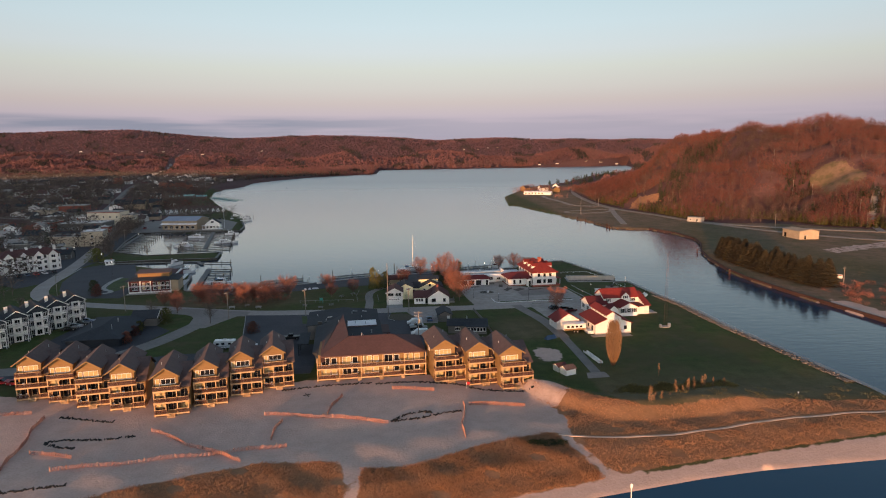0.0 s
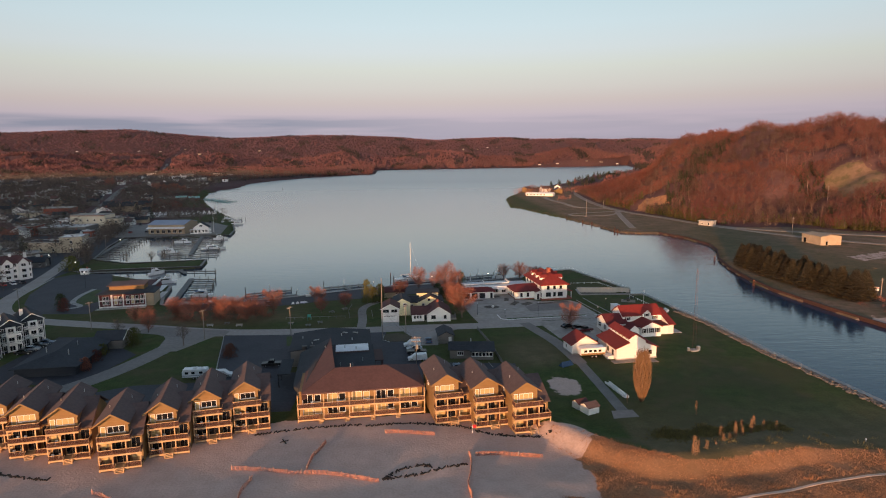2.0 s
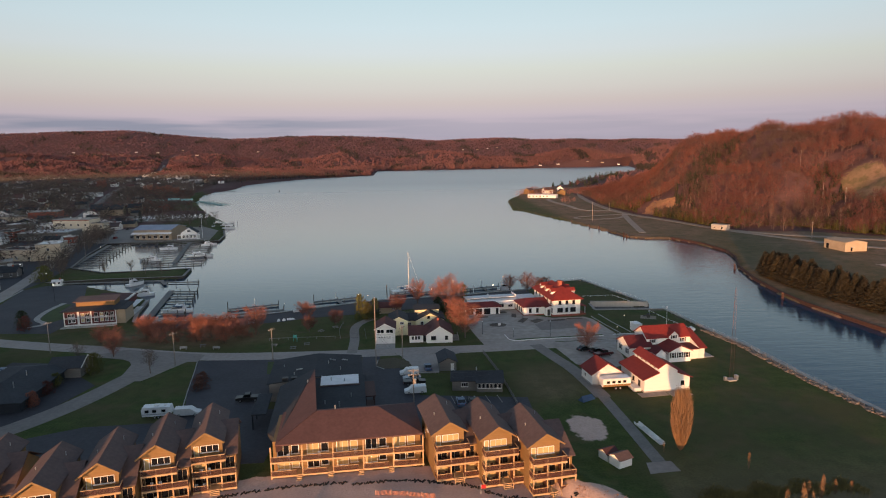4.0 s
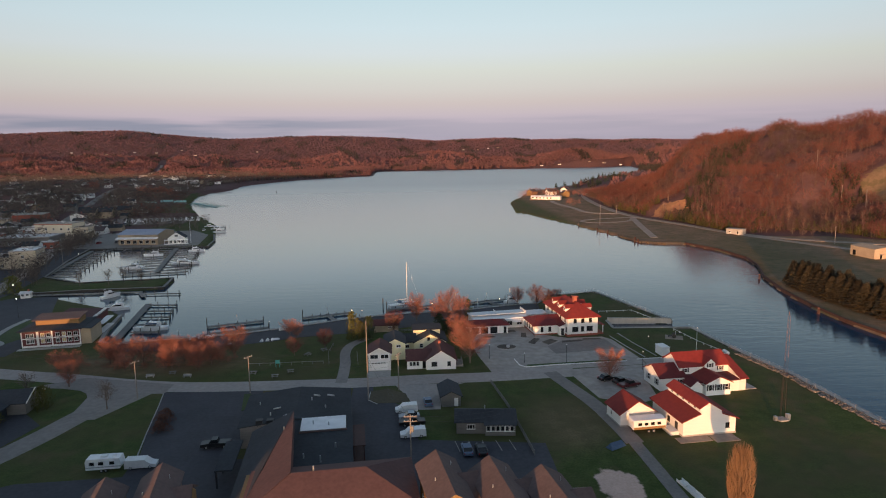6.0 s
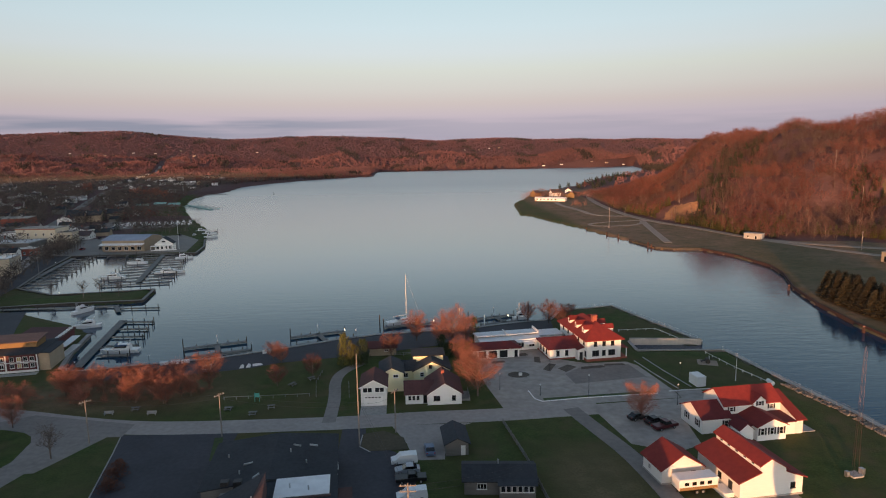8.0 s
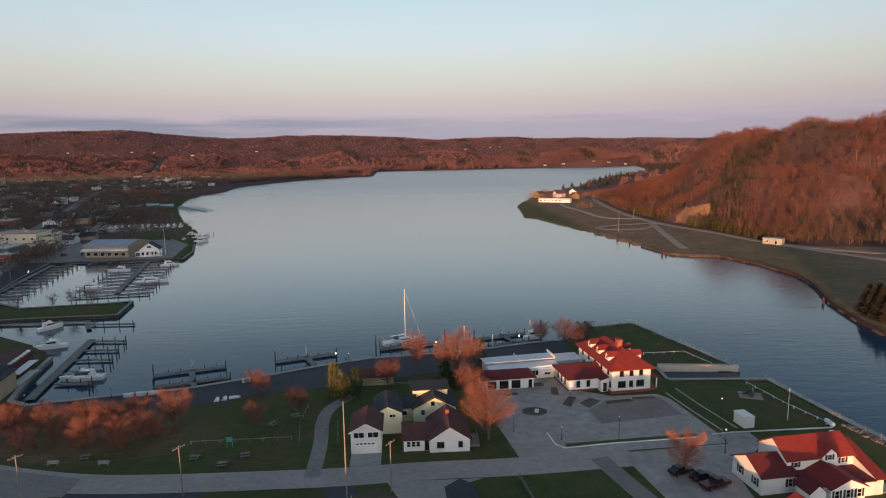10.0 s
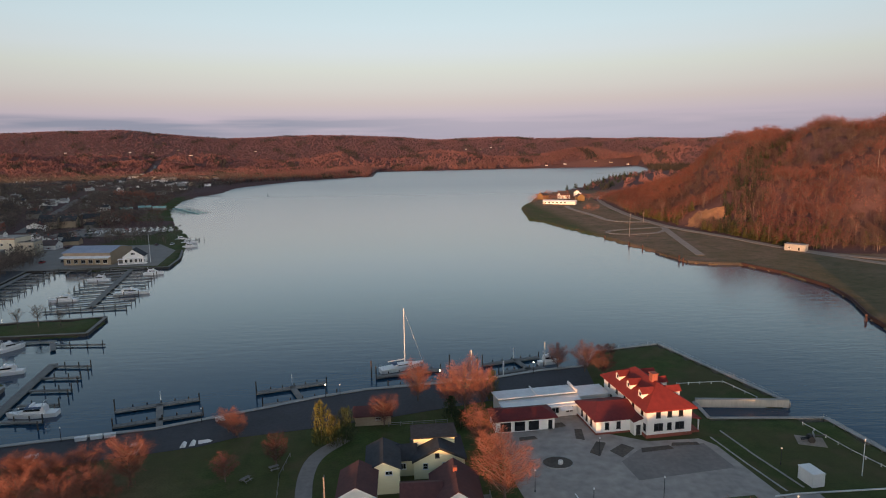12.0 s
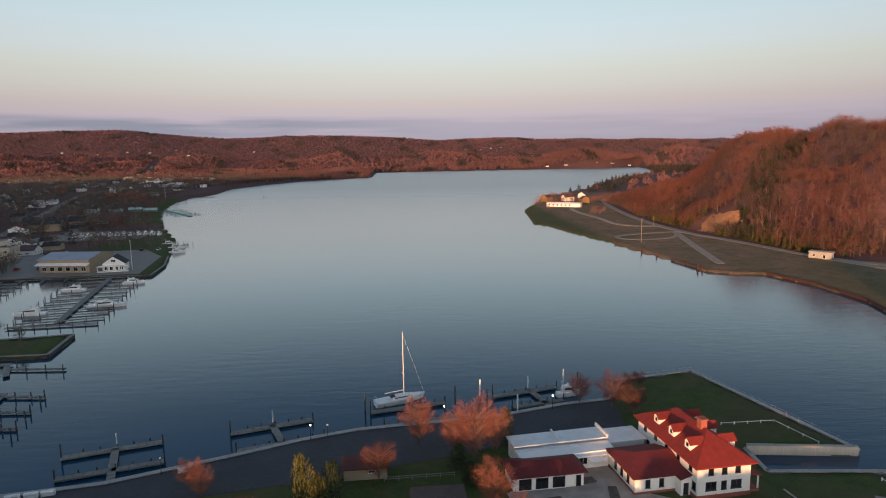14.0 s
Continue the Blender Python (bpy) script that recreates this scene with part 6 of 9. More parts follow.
town_xy = np.concatenate([fill(5600, -960, -140, 235, 1000, in_town), fill(10500, -1350, -260, 640, 1850, in_town), fill(9000, -450, -180, 560, 1850, shore_strip)[:900]])
wood_of("town_trees", "leafless grey-brown trees among town houses", TOWN_KINDS, planted(town_xy, rng, 6, 12.5, 1.0), 9, "bark", "grey_twig")
blush = np.concatenate([fill(900, -960, -180, 300, 1500, in_town)[:130], fill(1500, -420, -190, 600, 1000, lambda x, y: shore_strip(x, y) | (np.hypot(x + 355, y - 865) < 32))[:120]])
wood_of("town_red_trees", "rust-red leafless trees near the town shore", TOWN_KINDS, planted(blush, rng, 6, 11, 1.0), 91, "bark", "bare_twig")
olive = fill(500, -700, -180, 300, 1100, in_town)[:26]
wood_of("town_olive_trees", "olive-yellow budding trees among town houses", TOWN_KINDS, planted(olive, rng, 6, 10, 1.0), 92, "bark", "olive_leaf")
west_xy = fill(4000, -244, -176, 346, 500, lambda x, y: (x < np.interp(y, [346, 372, 420, 466, 500], [-176, -191, -207, -219, -226])) & (x > np.interp(y, [340, 420, 500], [-185, -213, -248])))[:95]
wood_of("quay_trees", "tall brown leafless trees beside the marina basin", [small_tree(s, 90, 0.40, 0.14, 0.03, 0.15) for s in (81, 82)], planted(west_xy, rng, 7, 12, 0.8), 93, "bark", "grey_twig")
tf = fill(1400, -1250, -150, 260, 1600, in_town)[:230]
wood_of("town_firs", "dark evergreens among town houses", FIRS, planted(tf, rng, 6, 12, 1.0), 10, "bark", "needle")

# single trees by the water and the park
NEAR = [bare_tree(s, 7200, 30, 0.44, 0.12, 0.0036, 0.078, 5) for s in (41, 42, 43)]
NEAR_SLIM = [bare_tree(s, 420, 11, 0.28, 0.25, 0.012, 0.13, 5) for s in (44, 45)]
for i, (x, y, h) in enumerate(((-89, 236, 8.5), (-84.5, 240, 7.5), (-80, 236.5, 8.4), (-74, 239.5, 7.8), (-68.5, 236.5, 8.2), (-64, 241.5, 8.0), (-60, 234, 7.6), (-55.3, 240, 10.5), (-70, 231.5, 8), (-63, 230.5, 7.6))):
    single_tree("park_tree", "round leafless tree with orange-red twigs in the park", x, y, h * 0.88, NEAR[i % 3], "bark", "red_twig", 0.95, 40 * i, "orange park trees")
pr = random.Random(4)
for i in range(10):
    single_tree("park_tree", "round leafless tree with orange-red twigs in the park", -100 + 4.6 * i + pr.uniform(-1.4, 1.4), 237 - 0.12 * i + pr.uniform(-7, 5), pr.uniform(4.5, 7.5), NEAR[i % 3], "bark", "red_twig", 1.05, 37 * i, "orange park trees")
brush_xy = fill(900, -106, -52, 223, 247, lambda x, y: (((x + 80) / 27) ** 2 + ((y - 237) / 7) ** 2 < 1))[:80]
wood_of("park_brush", "low tangled reddish brush under park trees", [bush(s, 170, 0.8, 0.20, 0.022) for s in (71, 72)], planted(brush_xy, rng, 0.8, 1.8, 1.2), 73, "bark", "red_twig")
point_xy = fill(900, 110, 235, 735, 980, lambda x, y: ~within(x, y, WATER) & ((np.hypot(x - 170, y - 745) < 16) | ((y > 868) & (x < 215)) | (np.hypot(x - 128, y - 868) < 14)) & (away(x, y, [(137, 836), (172, 818), (160, 790)], False)[0] > 14) | (np.hypot(x - 131, y - 800) < 9) & (y < 808) | (np.hypot(x - 106, y - 722) < 12))[:110]
wood_of("point_trees", "pinkish leafless trees round houses on a point", KINDS, planted(point_xy, rng, 4, 9, 0.9), 74, "bark", "red_twig")
dark_xy = fill(900, 215, 520, 1080, 1640, lambda x, y: ~within(x, y, WATER) & (away(x, y, RIGHT_SHORE, False)[0] < 60))[:90]
wood_of("point_firs", "dark firs on a low far point", FIRS, planted(dark_xy, rng, 7, 12, 1.2), 75, "bark", "needle")
for i, (x, y, h, w) in enumerate(((8.3, 268.5, 12.5, 0.75), (12.6, 230, 11.5, 0.95), (12.0, 241, 8.5, 0.8), (10.2, 251.5, 8.5, 0.85), (12.6, 272, 9, 0.75), (4.6, 270.5, 8.5, 0.85), (-2.7, 275.5, 9.5, 0.8), (-44, 261, 5.5, 1.0), (-41, 258, 5.2, 1.0), (47, 214, 8.5, 0.9), (-91, 219, 7.0, 0.8))):
    single_tree("leafless_tree", "leafless tree with fine reddish twigs on grass", x, y, h, NEAR[(i + 1) % 3], "bark", "red_twig", w, 70 * i)
for i, (x, y, h) in enumerate(((35.8, 295, 6.8), (42.6, 292, 8.0), (46.5, 288, 6.5), (50.5, 303, 4.2), (53.5, 304.5, 3.8), (-10, 262, 7), (-30, 246, 6), (-38, 240, 5.5))):
    single_tree("young_tree", "small leafless tree with dark pinkish twigs", x, y, h, NEAR[i % 3], "bark", "bare_twig", 0.95, 33 * i)
for i, (x, y, h) in enumerate(((-140, 352, 8), (-146, 350, 7), (-158, 348, 7), (-132, 352, 6), (-150, 225, 6), (-97, 212, 6.5), (-74, 204, 7))):
    single_tree("bare_sapling", "thin grey leafless tree on a lawn", x, y, h, NEAR_SLIM[i % 2], "bark", "grey_twig", 0.9, 50 * i)
EVER = [bush(s, 900, 0.95, 0.10, 0.05) for s in (51, 52)]
for i, (x, y, h, w, m, lab) in enumerate(((-22.6, 254.5, 9.2, 0.45, "olive_leaf", "tall olive-green evergreen shrub by the promenade"), (-17.6, 255.6, 7.2, 0.55, "needle", "round dark green evergreen beside the promenade"),
                                          (-19.8, 253.2, 6.6, 0.45, "olive_leaf", "olive-green evergreen shrub by the promenade"), (15.4, 275.2, 7.5, 0.4, "olive_leaf", "narrow olive evergreen beside a hall"), (5.0, 265.5, 5.0, 0.7, "needle", "dark green shrub behind a cottage"), (6.8, 259.5, 4.5, 0.8, "needle", "dark green shrub behind a cottage"),
                                          (-89.5, 205.5, 5.6, 0.75, "olive_leaf", "broad olive-gold shrub beside the road"), (-92.5, 183.5, 3.6, 0.9, "red_twig", "low rust-coloured shrub beside a dark roof"),
                                          (-93.5, 191, 3.4, 0.9, "bare_twig", "low brown shrub beside a dark roof"), (-94.5, 196.5, 3.4, 0.9, "olive_leaf", "low olive shrub beside a dark roof"), (-56.6, 191.5, 2.0, 1.9, "mulch", "wide low dark maroon shrub bed"), (-57.6, 195.5, 2.0, 1.9, "mulch", "wide low dark maroon shrub bed"), (-58.4, 199.0, 1.9, 1.7, "mulch", "wide low dark maroon shrub bed"),
                                          (-139, 254, 6, 0.7, "needle", "dark evergreen at a street corner"), (-135.5, 250, 5.2, 0.7, "bare_twig", "rust-brown shrub at a street corner"), (-180.5, 336, 7.5, 1.1, "olive_leaf", "wide olive tree beside a lot"))):
    single_tree("shrub", lab, x, y, h, EVER[i % 2], "bark", m, w, 47 * i, category="shrub")
for i, (x, y, h) in enumerate(((-273, 433, 11), (-281, 439, 10), (-266, 425, 9), (-388, 930, 15), (-376, 936, 13), (-360, 924, 16), (-350, 930, 13), (-486, 996, 17))):
    single_tree("russet_tree", "large russet leafless tree among town buildings", x, y, h, NEAR[i % 3], "bark", "red_twig", 1.0, 53 * i, z=float(land_height(np.array([float(x)]), np.array([float(y)]))[0]))
single_tree("columnar_poplar", "tall narrow golden leafless poplar on the lawn", 48.9, 153.2, 12.0, poplar_tree(3, 4200, 0.006), "bark", "poplar_twig", 0.95)
for i, (x, y, h) in enumerate(((47.6, 122.8, 5.0), (53.4, 126.6, 2.6), (55.5, 128, 3.2), (58.1, 145.3, 2.6), (59.3, 131, 3.6), (61.0, 131.5, 2.8), (63.8, 133.6, 3.4), (67.2, 135.2, 2.6), (69.9, 135.2, 2.4), (45.4, 152.5, 1.8), (57.2, 129.0, 3.0), (48.6, 123.6, 3.2), (51.0, 125.2, 3.4), (56.2, 130.5, 3.6), (60.4, 133.0, 3.3), (62.2, 134.4, 2.9), (65.5, 135.8, 3.1), (50.2, 126.8, 2.8))):
    single_tree("young_poplar", "small golden leafless poplar in dune grass", x, y, h * 1.25, poplar_tree(5 + i % 3, 520), "bark", "poplar_twig", 0.5, 60 * i, "young poplars")
CONE = [conifer_tree(s, 26, 32, 0.33, 0.42) for s in (61, 62, 63)]
row = smooth_line([(159, 322), (156, 302), (156.5, 276), (160.5, 252), (162.5, 242)], 1)
k = 0
for a, b in zip(row, row[1:]):
    for j in range(max(1, int((b - a).length / 3.4))):
        p = a.lerp(b, j / max(1, int((b - a).length / 3.4)))
        for off in (0.8, 5.2):
            h = 9.4 + 3.0 * random.random()
            single_tree("pine", "dark green pine in a row on the channel bank", p.x + off + random.uniform(-0.6, 0.6), p.y + random.uniform(-0.8, 0.8), h, CONE[k % 3], "bark", "pine_needle", 1.0, 31 * k, "row of pines", 0.3)
            k += 1

bank_xy = fill(4000, 150, 196, 170, 246, lambda x, y: (x > np.interp(y, [170, 200, 234, 246], [163, 158, 158, 166])) & (np.sin(x * 0.35) * np.sin(y * 0.28 + 1) > 0.05))[:330]
wood_of("bank_brush", "low rust-brown brush on the channel bank", [bush(s, 90, 0.8, 0.22, 0.035) for s in (77, 78)], planted(bank_xy, rng, 0.8, 2.4, 1.4), 79, "bark", "red_twig")
bank_sign = thing("bank_sign", "white and orange notice board on the channel bank", "sign", 178.4, 254.5, 0, -35)
for bx in (-1.6, 1.5):
    part("post", Shape().box(bx, -0.08, 0, bx + 0.14, 0.08, 2.4), "pole_wood", bank_sign)
part("board", Shape().box(-1.9, -0.14, 0.9, 1.9, -0.081, 2.5), "white_paint", bank_sign)
part("stripe", Shape().box(-1.9, -0.17, 1.9, 1.9, -0.141, 2.3), "orange_paint", bank_sign)

# dry grass on the open ground beyond the channel
tuft = np.array([sliver(np.array((0.2 * math.cos(a), 0.2 * math.sin(a), -0.05)), np.array((0.25 * math.cos(a), 0.25 * math.sin(a), 1.0)), 0.30, np.array((math.sin(a), math.cos(a), 0.2))) for a in (0.3, 2.4, 4.5)])


def open_ground(x, y):
    lump = np.sin(x * 0.06 + 2 * np.sin(y * 0.023)) * np.sin(y * 0.05 + x * 0.02)
    return ~within(x, y, WATER) & ~within(x, y, HILL) & (lump + 0.5 * rng.normal(0, 1, len(x)) > -0.35)


dry_xy = np.concatenate([fill(26000, 120, 320, 250, 560, open_ground), fill(22000, 100, 215, 550, 860, open_ground)])
road_d = np.minimum(away(dry_xy[:, 0], dry_xy[:, 1], [(330, 395), (285, 420), (240, 452), (216, 488), (207, 546), (188, 604), (190, 716), (214, 897)], False)[0], away(dry_xy[:, 0], dry_xy[:, 1], [(186, 604), (172, 545), (156.5, 473)], False)[0])
dry_xy = dry_xy[(road_d > 5.5) & (away(dry_xy[:, 0], dry_xy[:, 1], WATER)[0] > 1.5)]
v, t = scatter(tuft, planted(dry_xy, rng, 0.10, 0.30, 2.2), rng)
tagged(new("dry_grass", tri_mesh("dry_grass", v, "dry_blade", t)), "short dry brown grass on open ground", "grass", kind="stuff")

# marram grass on the dunes
blades = []
for _ in range(7):
    a = random.random() * 6.283
    blades.append(sliver(np.array((math.cos(a) * 0.3, math.sin(a) * 0.3, 0.0)), np.array((math.cos(a) * 0.45, math.sin(a) * 0.45, 1.0)), 0.085, np.array((math.sin(a), math.cos(a), 0.3))))
blades = np.array(blades)
grass_rows = []
for dune_line in DUNES:
    q = np.array(dune_line)
    p = fill(52000, q[:, 0].min() - 1, q[:, 0].max() + 1, max(q[:, 1].min(), 78) - 1, q[:, 1].max() + 1, lambda x, y: within(x, y, dune_line))
    d, _, _ = away(p[:, 0], p[:, 1], [(25.6, 113.0), (29.6, 111.3), (42, 110.9), (51.6, 112.0), (62.2, 114.7), (70, 116.7), (86.5, 119.3), (101, 120.2)], False)
    green_d = ((p[:, 0] - 22.5) / 4.0) ** 2 + ((p[:, 1] - 109.6) / 1.5) ** 2
    bank = p[:, 1] - np.interp(p[:, 0], [16, 22, 27, 33, 40, 52, 70], [143, 137, 130, 122, 117, 117.5, 121])
    bare = (bank > -2.5) & (bank < 6) & (rng.rand(len(p)) < 0.2)
    gap = (np.sin(p[:, 0] * 0.35 + 1.0) * np.sin(p[:, 1] * 0.42 + p[:, 0] * 0.1) < 0.86) & (d > 0.75) & ~bare & (green_d > 0.8) & (((p[:, 0] - 28.3) / 4.2) ** 2 + ((p[:, 1] - 133.6) / 5.4) ** 2 > rng.rand(len(p)) * 1.3)
    grass_rows.append(p[gap & ~within(p[:, 0], p[:, 1], WATER)])
gp = np.concatenate(grass_rows)
pl = planted(gp, rng, 0.18, 0.52, 1.2)
pl[:, 3] *= 0.9 + 0.28 * np.sin(pl[:, 0] * 0.5) * np.sin(pl[:, 1] * 0.6 + pl[:, 0] * 0.2)
v, t = scatter(blades, pl, rng)
tagged(new("dune_grass", tri_mesh("dune_grass", v, "dune_blade", t)), "golden dry marram grass on low dunes", "grass", kind="stuff")
low_xy = fill(900, 18, 27, 107, 112, lambda x, y: ((x - 22.5) / 4.0) ** 2 + ((y - 109.6) / 1.5) ** 2 < 1)[:150]
wood_of("dune_shrubs", "low dark green creeping shrubs in a dune", [bush(s, 60, 0.6, 0.3, 0.07) for s in (87, 88)], planted(low_xy, rng, 0.4, 0.8, 1.3), 89, "bark", "needle")
gl = fill(5200, 50, 104, 122, 150, lambda x, y: (y < 135 + 3 * np.sin(x * 0.2)) & (y > 124.5) & (np.sin(x * 0.7) * np.sin(y * 0.6) > 0.2))
gl = np.concatenate([gl, fill(6000, 41, 66, 125, 144, lambda x, y: (((x - 52) / 11) ** 2 + ((y - 134) / 7) ** 2 < rng.rand(len(x))) & (np.sin(x * 0.9) * np.sin(y * 0.8 + x * 0.3) > -0.1))])
gl = np.concatenate([gl, fill(16000, 43, 74, 132, 142, lambda x, y: away(x, y, [(46.5, 136), (52, 136.5), (58, 137.2), (64, 138), (71, 138)], False)[0] < (2.3 + 0.9 * np.sin(x * 0.8)) * (0.4 + rng.rand(len(x))))])
v, t = scatter(blades, planted(gl, rng, 0.22, 0.62, 1.0), rng)
tagged(new("reed_patch", tri_mesh("reed_patch", v, "reed_blade", t)), "olive and brown reeds between dune and lawn", "reeds", kind="stuff")


# ---- the town, the far shore and the channel's other bank ----
def plain_house(x, y, rz, w, d, eave, ridge, wall, roof, label, z=0.0, along="x", name="house", cat="house", group=""):
    """A gabled house of the town with windows, door and chimney."""
    o = thing(name, label, cat, x, y, z, rz, group)
    if along == "x":
        part("wall", gable_x(w, d, eave, ridge, -w / 2, -d / 2), wall, o)
        roof_parts(o, roof_x(w, d, eave, ridge, -w / 2, -d / 2), roof)
    else:
        part("wall", gable_y(w, d, eave, ridge, -w / 2, -d / 2), wall, o)
        roof_parts(o, roof_y(w, d, eave, ridge, -w / 2, -d / 2), roof)
    for s in range(max(1, int(eave / 2.7)) if y < 560 else 0):
        k = max(2, int(w / 3))
        for i in range(k):
            window(o, -w / 2 + w * (i + 0.5) / k - 0.5, -d / 2, 0.9 + 2.7 * s, 1.0, 1.3)
        window(o, w / 2, -d / 4, 0.9 + 2.7 * s, 1.0, 1.3, "e")
    part("chimney", Shape().box(w * 0.2, -0.3, ridge - 0.8, w * 0.2 + 0.6, 0.3, ridge + 0.9), "brick_red", o)
    return o


def flat_block(x, y, rz, w, d, h, wall, roof, label, floors=2, name="commercial_building", cols=0):
    """A flat-roofed block with a parapet and rows of windows."""
    o = thing(name, label, "building", x, y, float(land_height(np.array([x]), np.array([y]))[0]) * 0, rz)
    part("wall", Shape().box(0, 0, 0, w, d, h), wall, o)
    part("roof", Shape().box(0.3, 0.3, h, w - 0.3, d - 0.3, h + 0.12), roof, o)
    part("parapet", Shape().box(-0.15, -0.15, h, w + 0.15, 0.29, h + 0.5).box(-0.15, d - 0.29, h, w + 0.15, d + 0.15, h + 0.5).box(-0.15, 0.29, h, 0.29, d - 0.29, h + 0.5).box(w - 0.29, 0.29, h, w + 0.15, d - 0.29, h + 0.5), "concrete", o)
    cols = cols or max(2, int(w / 3.2))
    for f in range(floors):
        for i in range(cols):
            window(o, w * (i + 0.5) / cols - 0.7, 0, 1.0 + f * (h / floors), 1.4, min(1.6, h / floors - 1.4))
        for i in range(max(1, int(d / 4))):
            window(o, w, d * (i + 0.5) / max(1, int(d / 4)) - 0.6, 1.0 + f * (h / floors), 1.2, min(1.5, h / floors - 1.4), "e")
    part("roof_unit", Shape().box(w * 0.55, d * 0.5, h + 0.1, w * 0.55 + 2, d * 0.5 + 1.6, h + 1.3), "steel", o)
    return o


WALLS = ["white_siding", "white_siding", "white_siding", "white_siding", "grey_siding", "grey_siding", "blue_siding", "tan_brick"]
ROOFS = ["slate_shingle", "slate_shingle", "slate_shingle", "brown_shingle", "maroon_shingle", "concrete"]
tr = random.Random(5)
taken = [(-318, 682, 24), (-375, 630, 22), (-228, 362, 18), (-252, 378, 12), (-232, 404, 22), (-270, 490, 24), (-296, 492, 14), (-322, 560, 18), (-197, 313, 26), (-308, 437, 16), (-334, 477, 16), (-221, 412, 18), (-262, 522, 26), (-192, 495, 28), (-262, 490, 18), (-360, 648, 26), (-346, 525, 24), (-170, 482, 14), (-123, 195, 30), (-116, 262, 24), (-240, 380, 10), (-155, 270, 26), (-275, 455, 18)]
LABELS = {"white_siding": "white", "yellow_siding": "pale yellow", "grey_siding": "grey", "blue_siding": "blue-grey", "tan_brick": "tan brick", "tan_siding": "tan"}
RLAB = {"white_roof": "white", "concrete": "pale grey", "slate_shingle": "dark", "brown_shingle": "brown", "maroon_shingle": "maroon"}
made = 0
far_parts = {mt: Shape() for mt in WALLS + ROOFS}
for tries in range(9000):
    if made >= 430:
        break
    y = 300 + 1360 * tr.random() ** 1.6
    x = -140 - (0.80 * (y + 40) - 140) * tr.random()
    if not in_town(np.array([x]), np.array([y]))[0] or any((x - a) ** 2 + (y - b) ** 2 < (c + 4) ** 2 for a, b, c in taken):
        continue
    taken.append((x, y, 9))
    made += 1
    w, d = tr.uniform(8, 13), tr.uniform(7, 10)
    two = tr.random() < 0.45
    wl, rf, rz = tr.choice(WALLS), tr.choice(ROOFS), tr.choice((8, 10, 98, 12)) + tr.uniform(-3, 3)
    eave, z0 = 5.4 if two else 3.0, float(land_height(np.array([x]), np.array([y]))[0])
    if y < 800:
        plain_house(x, y, rz, w, d, eave, eave + d * 0.3, wl, rf, f"{'two-storey' if two else 'one-storey'} {LABELS[wl]} town house with {RLAB[rf]} shingle roof", z0, tr.choice("xy"), group="town houses")
        continue
    # the rows of small houses farther off, as one mesh a material
    m = Matrix.Translation((x, y, z0)) @ Matrix.Rotation(radians(rz), 4, "Z")
    for mt, shapes in ((wl, [gable_x(w, d, eave, eave + d * 0.3, -w / 2, -d / 2)]), (rf, list(roof_x(w, d, eave, eave + d * 0.3, -w / 2, -d / 2)))):
        for q in shapes:
            far_parts[mt].add([tuple(m @ Vector(v)) for v in q.v], q.f)
far_rows = thing("distant_houses", "rows of small pale and grey houses in the far town", "houses", kind="stuff")
for mt in sorted(mt for mt in far_parts if far_parts[mt].v):
    part("roofs" if mt in ROOFS else "walls", far_parts[mt], mt, far_rows)

flat_block(-244, 399, -6, 23, 12, 6.4, "pale_stucco", "slate_shingle", "long pale stucco shop with dark flat roof", 1, cols=3)
flat_block(-221, 397, 14, 12.5, 15, 9.2, "pale_stucco", "white_roof", "tall square pale stucco block with white flat roof", 2, cols=1)
cream = flat_block(-283, 521, -4, 28, 15, 11.5, "cream_siding", "concrete", "three-storey cream building with red-trimmed cornice", 2, cols=5)
part("cornice", Shape().box(-0.4, -0.4, 10.9, 28.4, -0.16, 11.4), "brick_red", cream, "red painted cornice")
flat_block(-254, 520, 8, 9, 12, 8.5, "pale_stucco", "slate_shingle", "narrow pale stucco annex beside a cream building", 2, cols=2)
metal = flat_block(-288, 486, 4, 34, 22, 5.5, "grey_siding", "white_roof", "low shop with pale ribbed metal roof", 1)
for k in range(11):
    part("roof_rib", Shape().box(1.5 + 3.0 * k, 0.5, 5.62, 1.75 + 3.0 * k, 21.5, 5.8), "steel", metal)
flat_block(-252, 470, 10, 11, 8, 4.2, "brick_red", "white_roof", "small brick shop with white roof", 1)
flat_block(-366, 624, 14, 24, 22, 9.0, "brick_red", "concrete", "red-brick warehouse with pale flat roof", 1)
flat_block(-386, 616, 14, 19, 16, 6.0, "pale_stucco", "concrete", "low pale warehouse beside a brick one", 1)
flat_block(-214, 348, 34, 14, 10, 4.0, "blue_siding", "slate_shingle", "low blue-grey shop with dark roof", 1)
flat_block(-232, 362, 30, 17, 11, 4.2, "grey_siding", "concrete", "low grey shop with pale flat roof", 1)
flat_block(-252, 372, 14, 13, 12, 5.0, "grey_siding", "slate_shingle", "low grey shop with dark roof", 1)
flat_block(-303, 484, 8, 13, 18, 7.0, "brick_red", "slate_shingle", "dark brick shop with flat roof", 2)
flat_block(-336, 548, 10, 16, 14, 5.5, "grey_siding", "white_roof", "low grey shop with white roof", 1)
flat_block(-318, 556, 10, 14, 12, 4.6, "white_siding", "concrete", "low white shop with grey flat roof", 1)
flat_block(-318, 430, 10, 20, 14, 5.5, "white_siding", "concrete", "low white shop with grey flat roof", 1)
flat_block(-345, 470, 10, 22, 14, 6, "tan_brick", "slate_shingle", "tan brick shop with dark flat roof", 2)
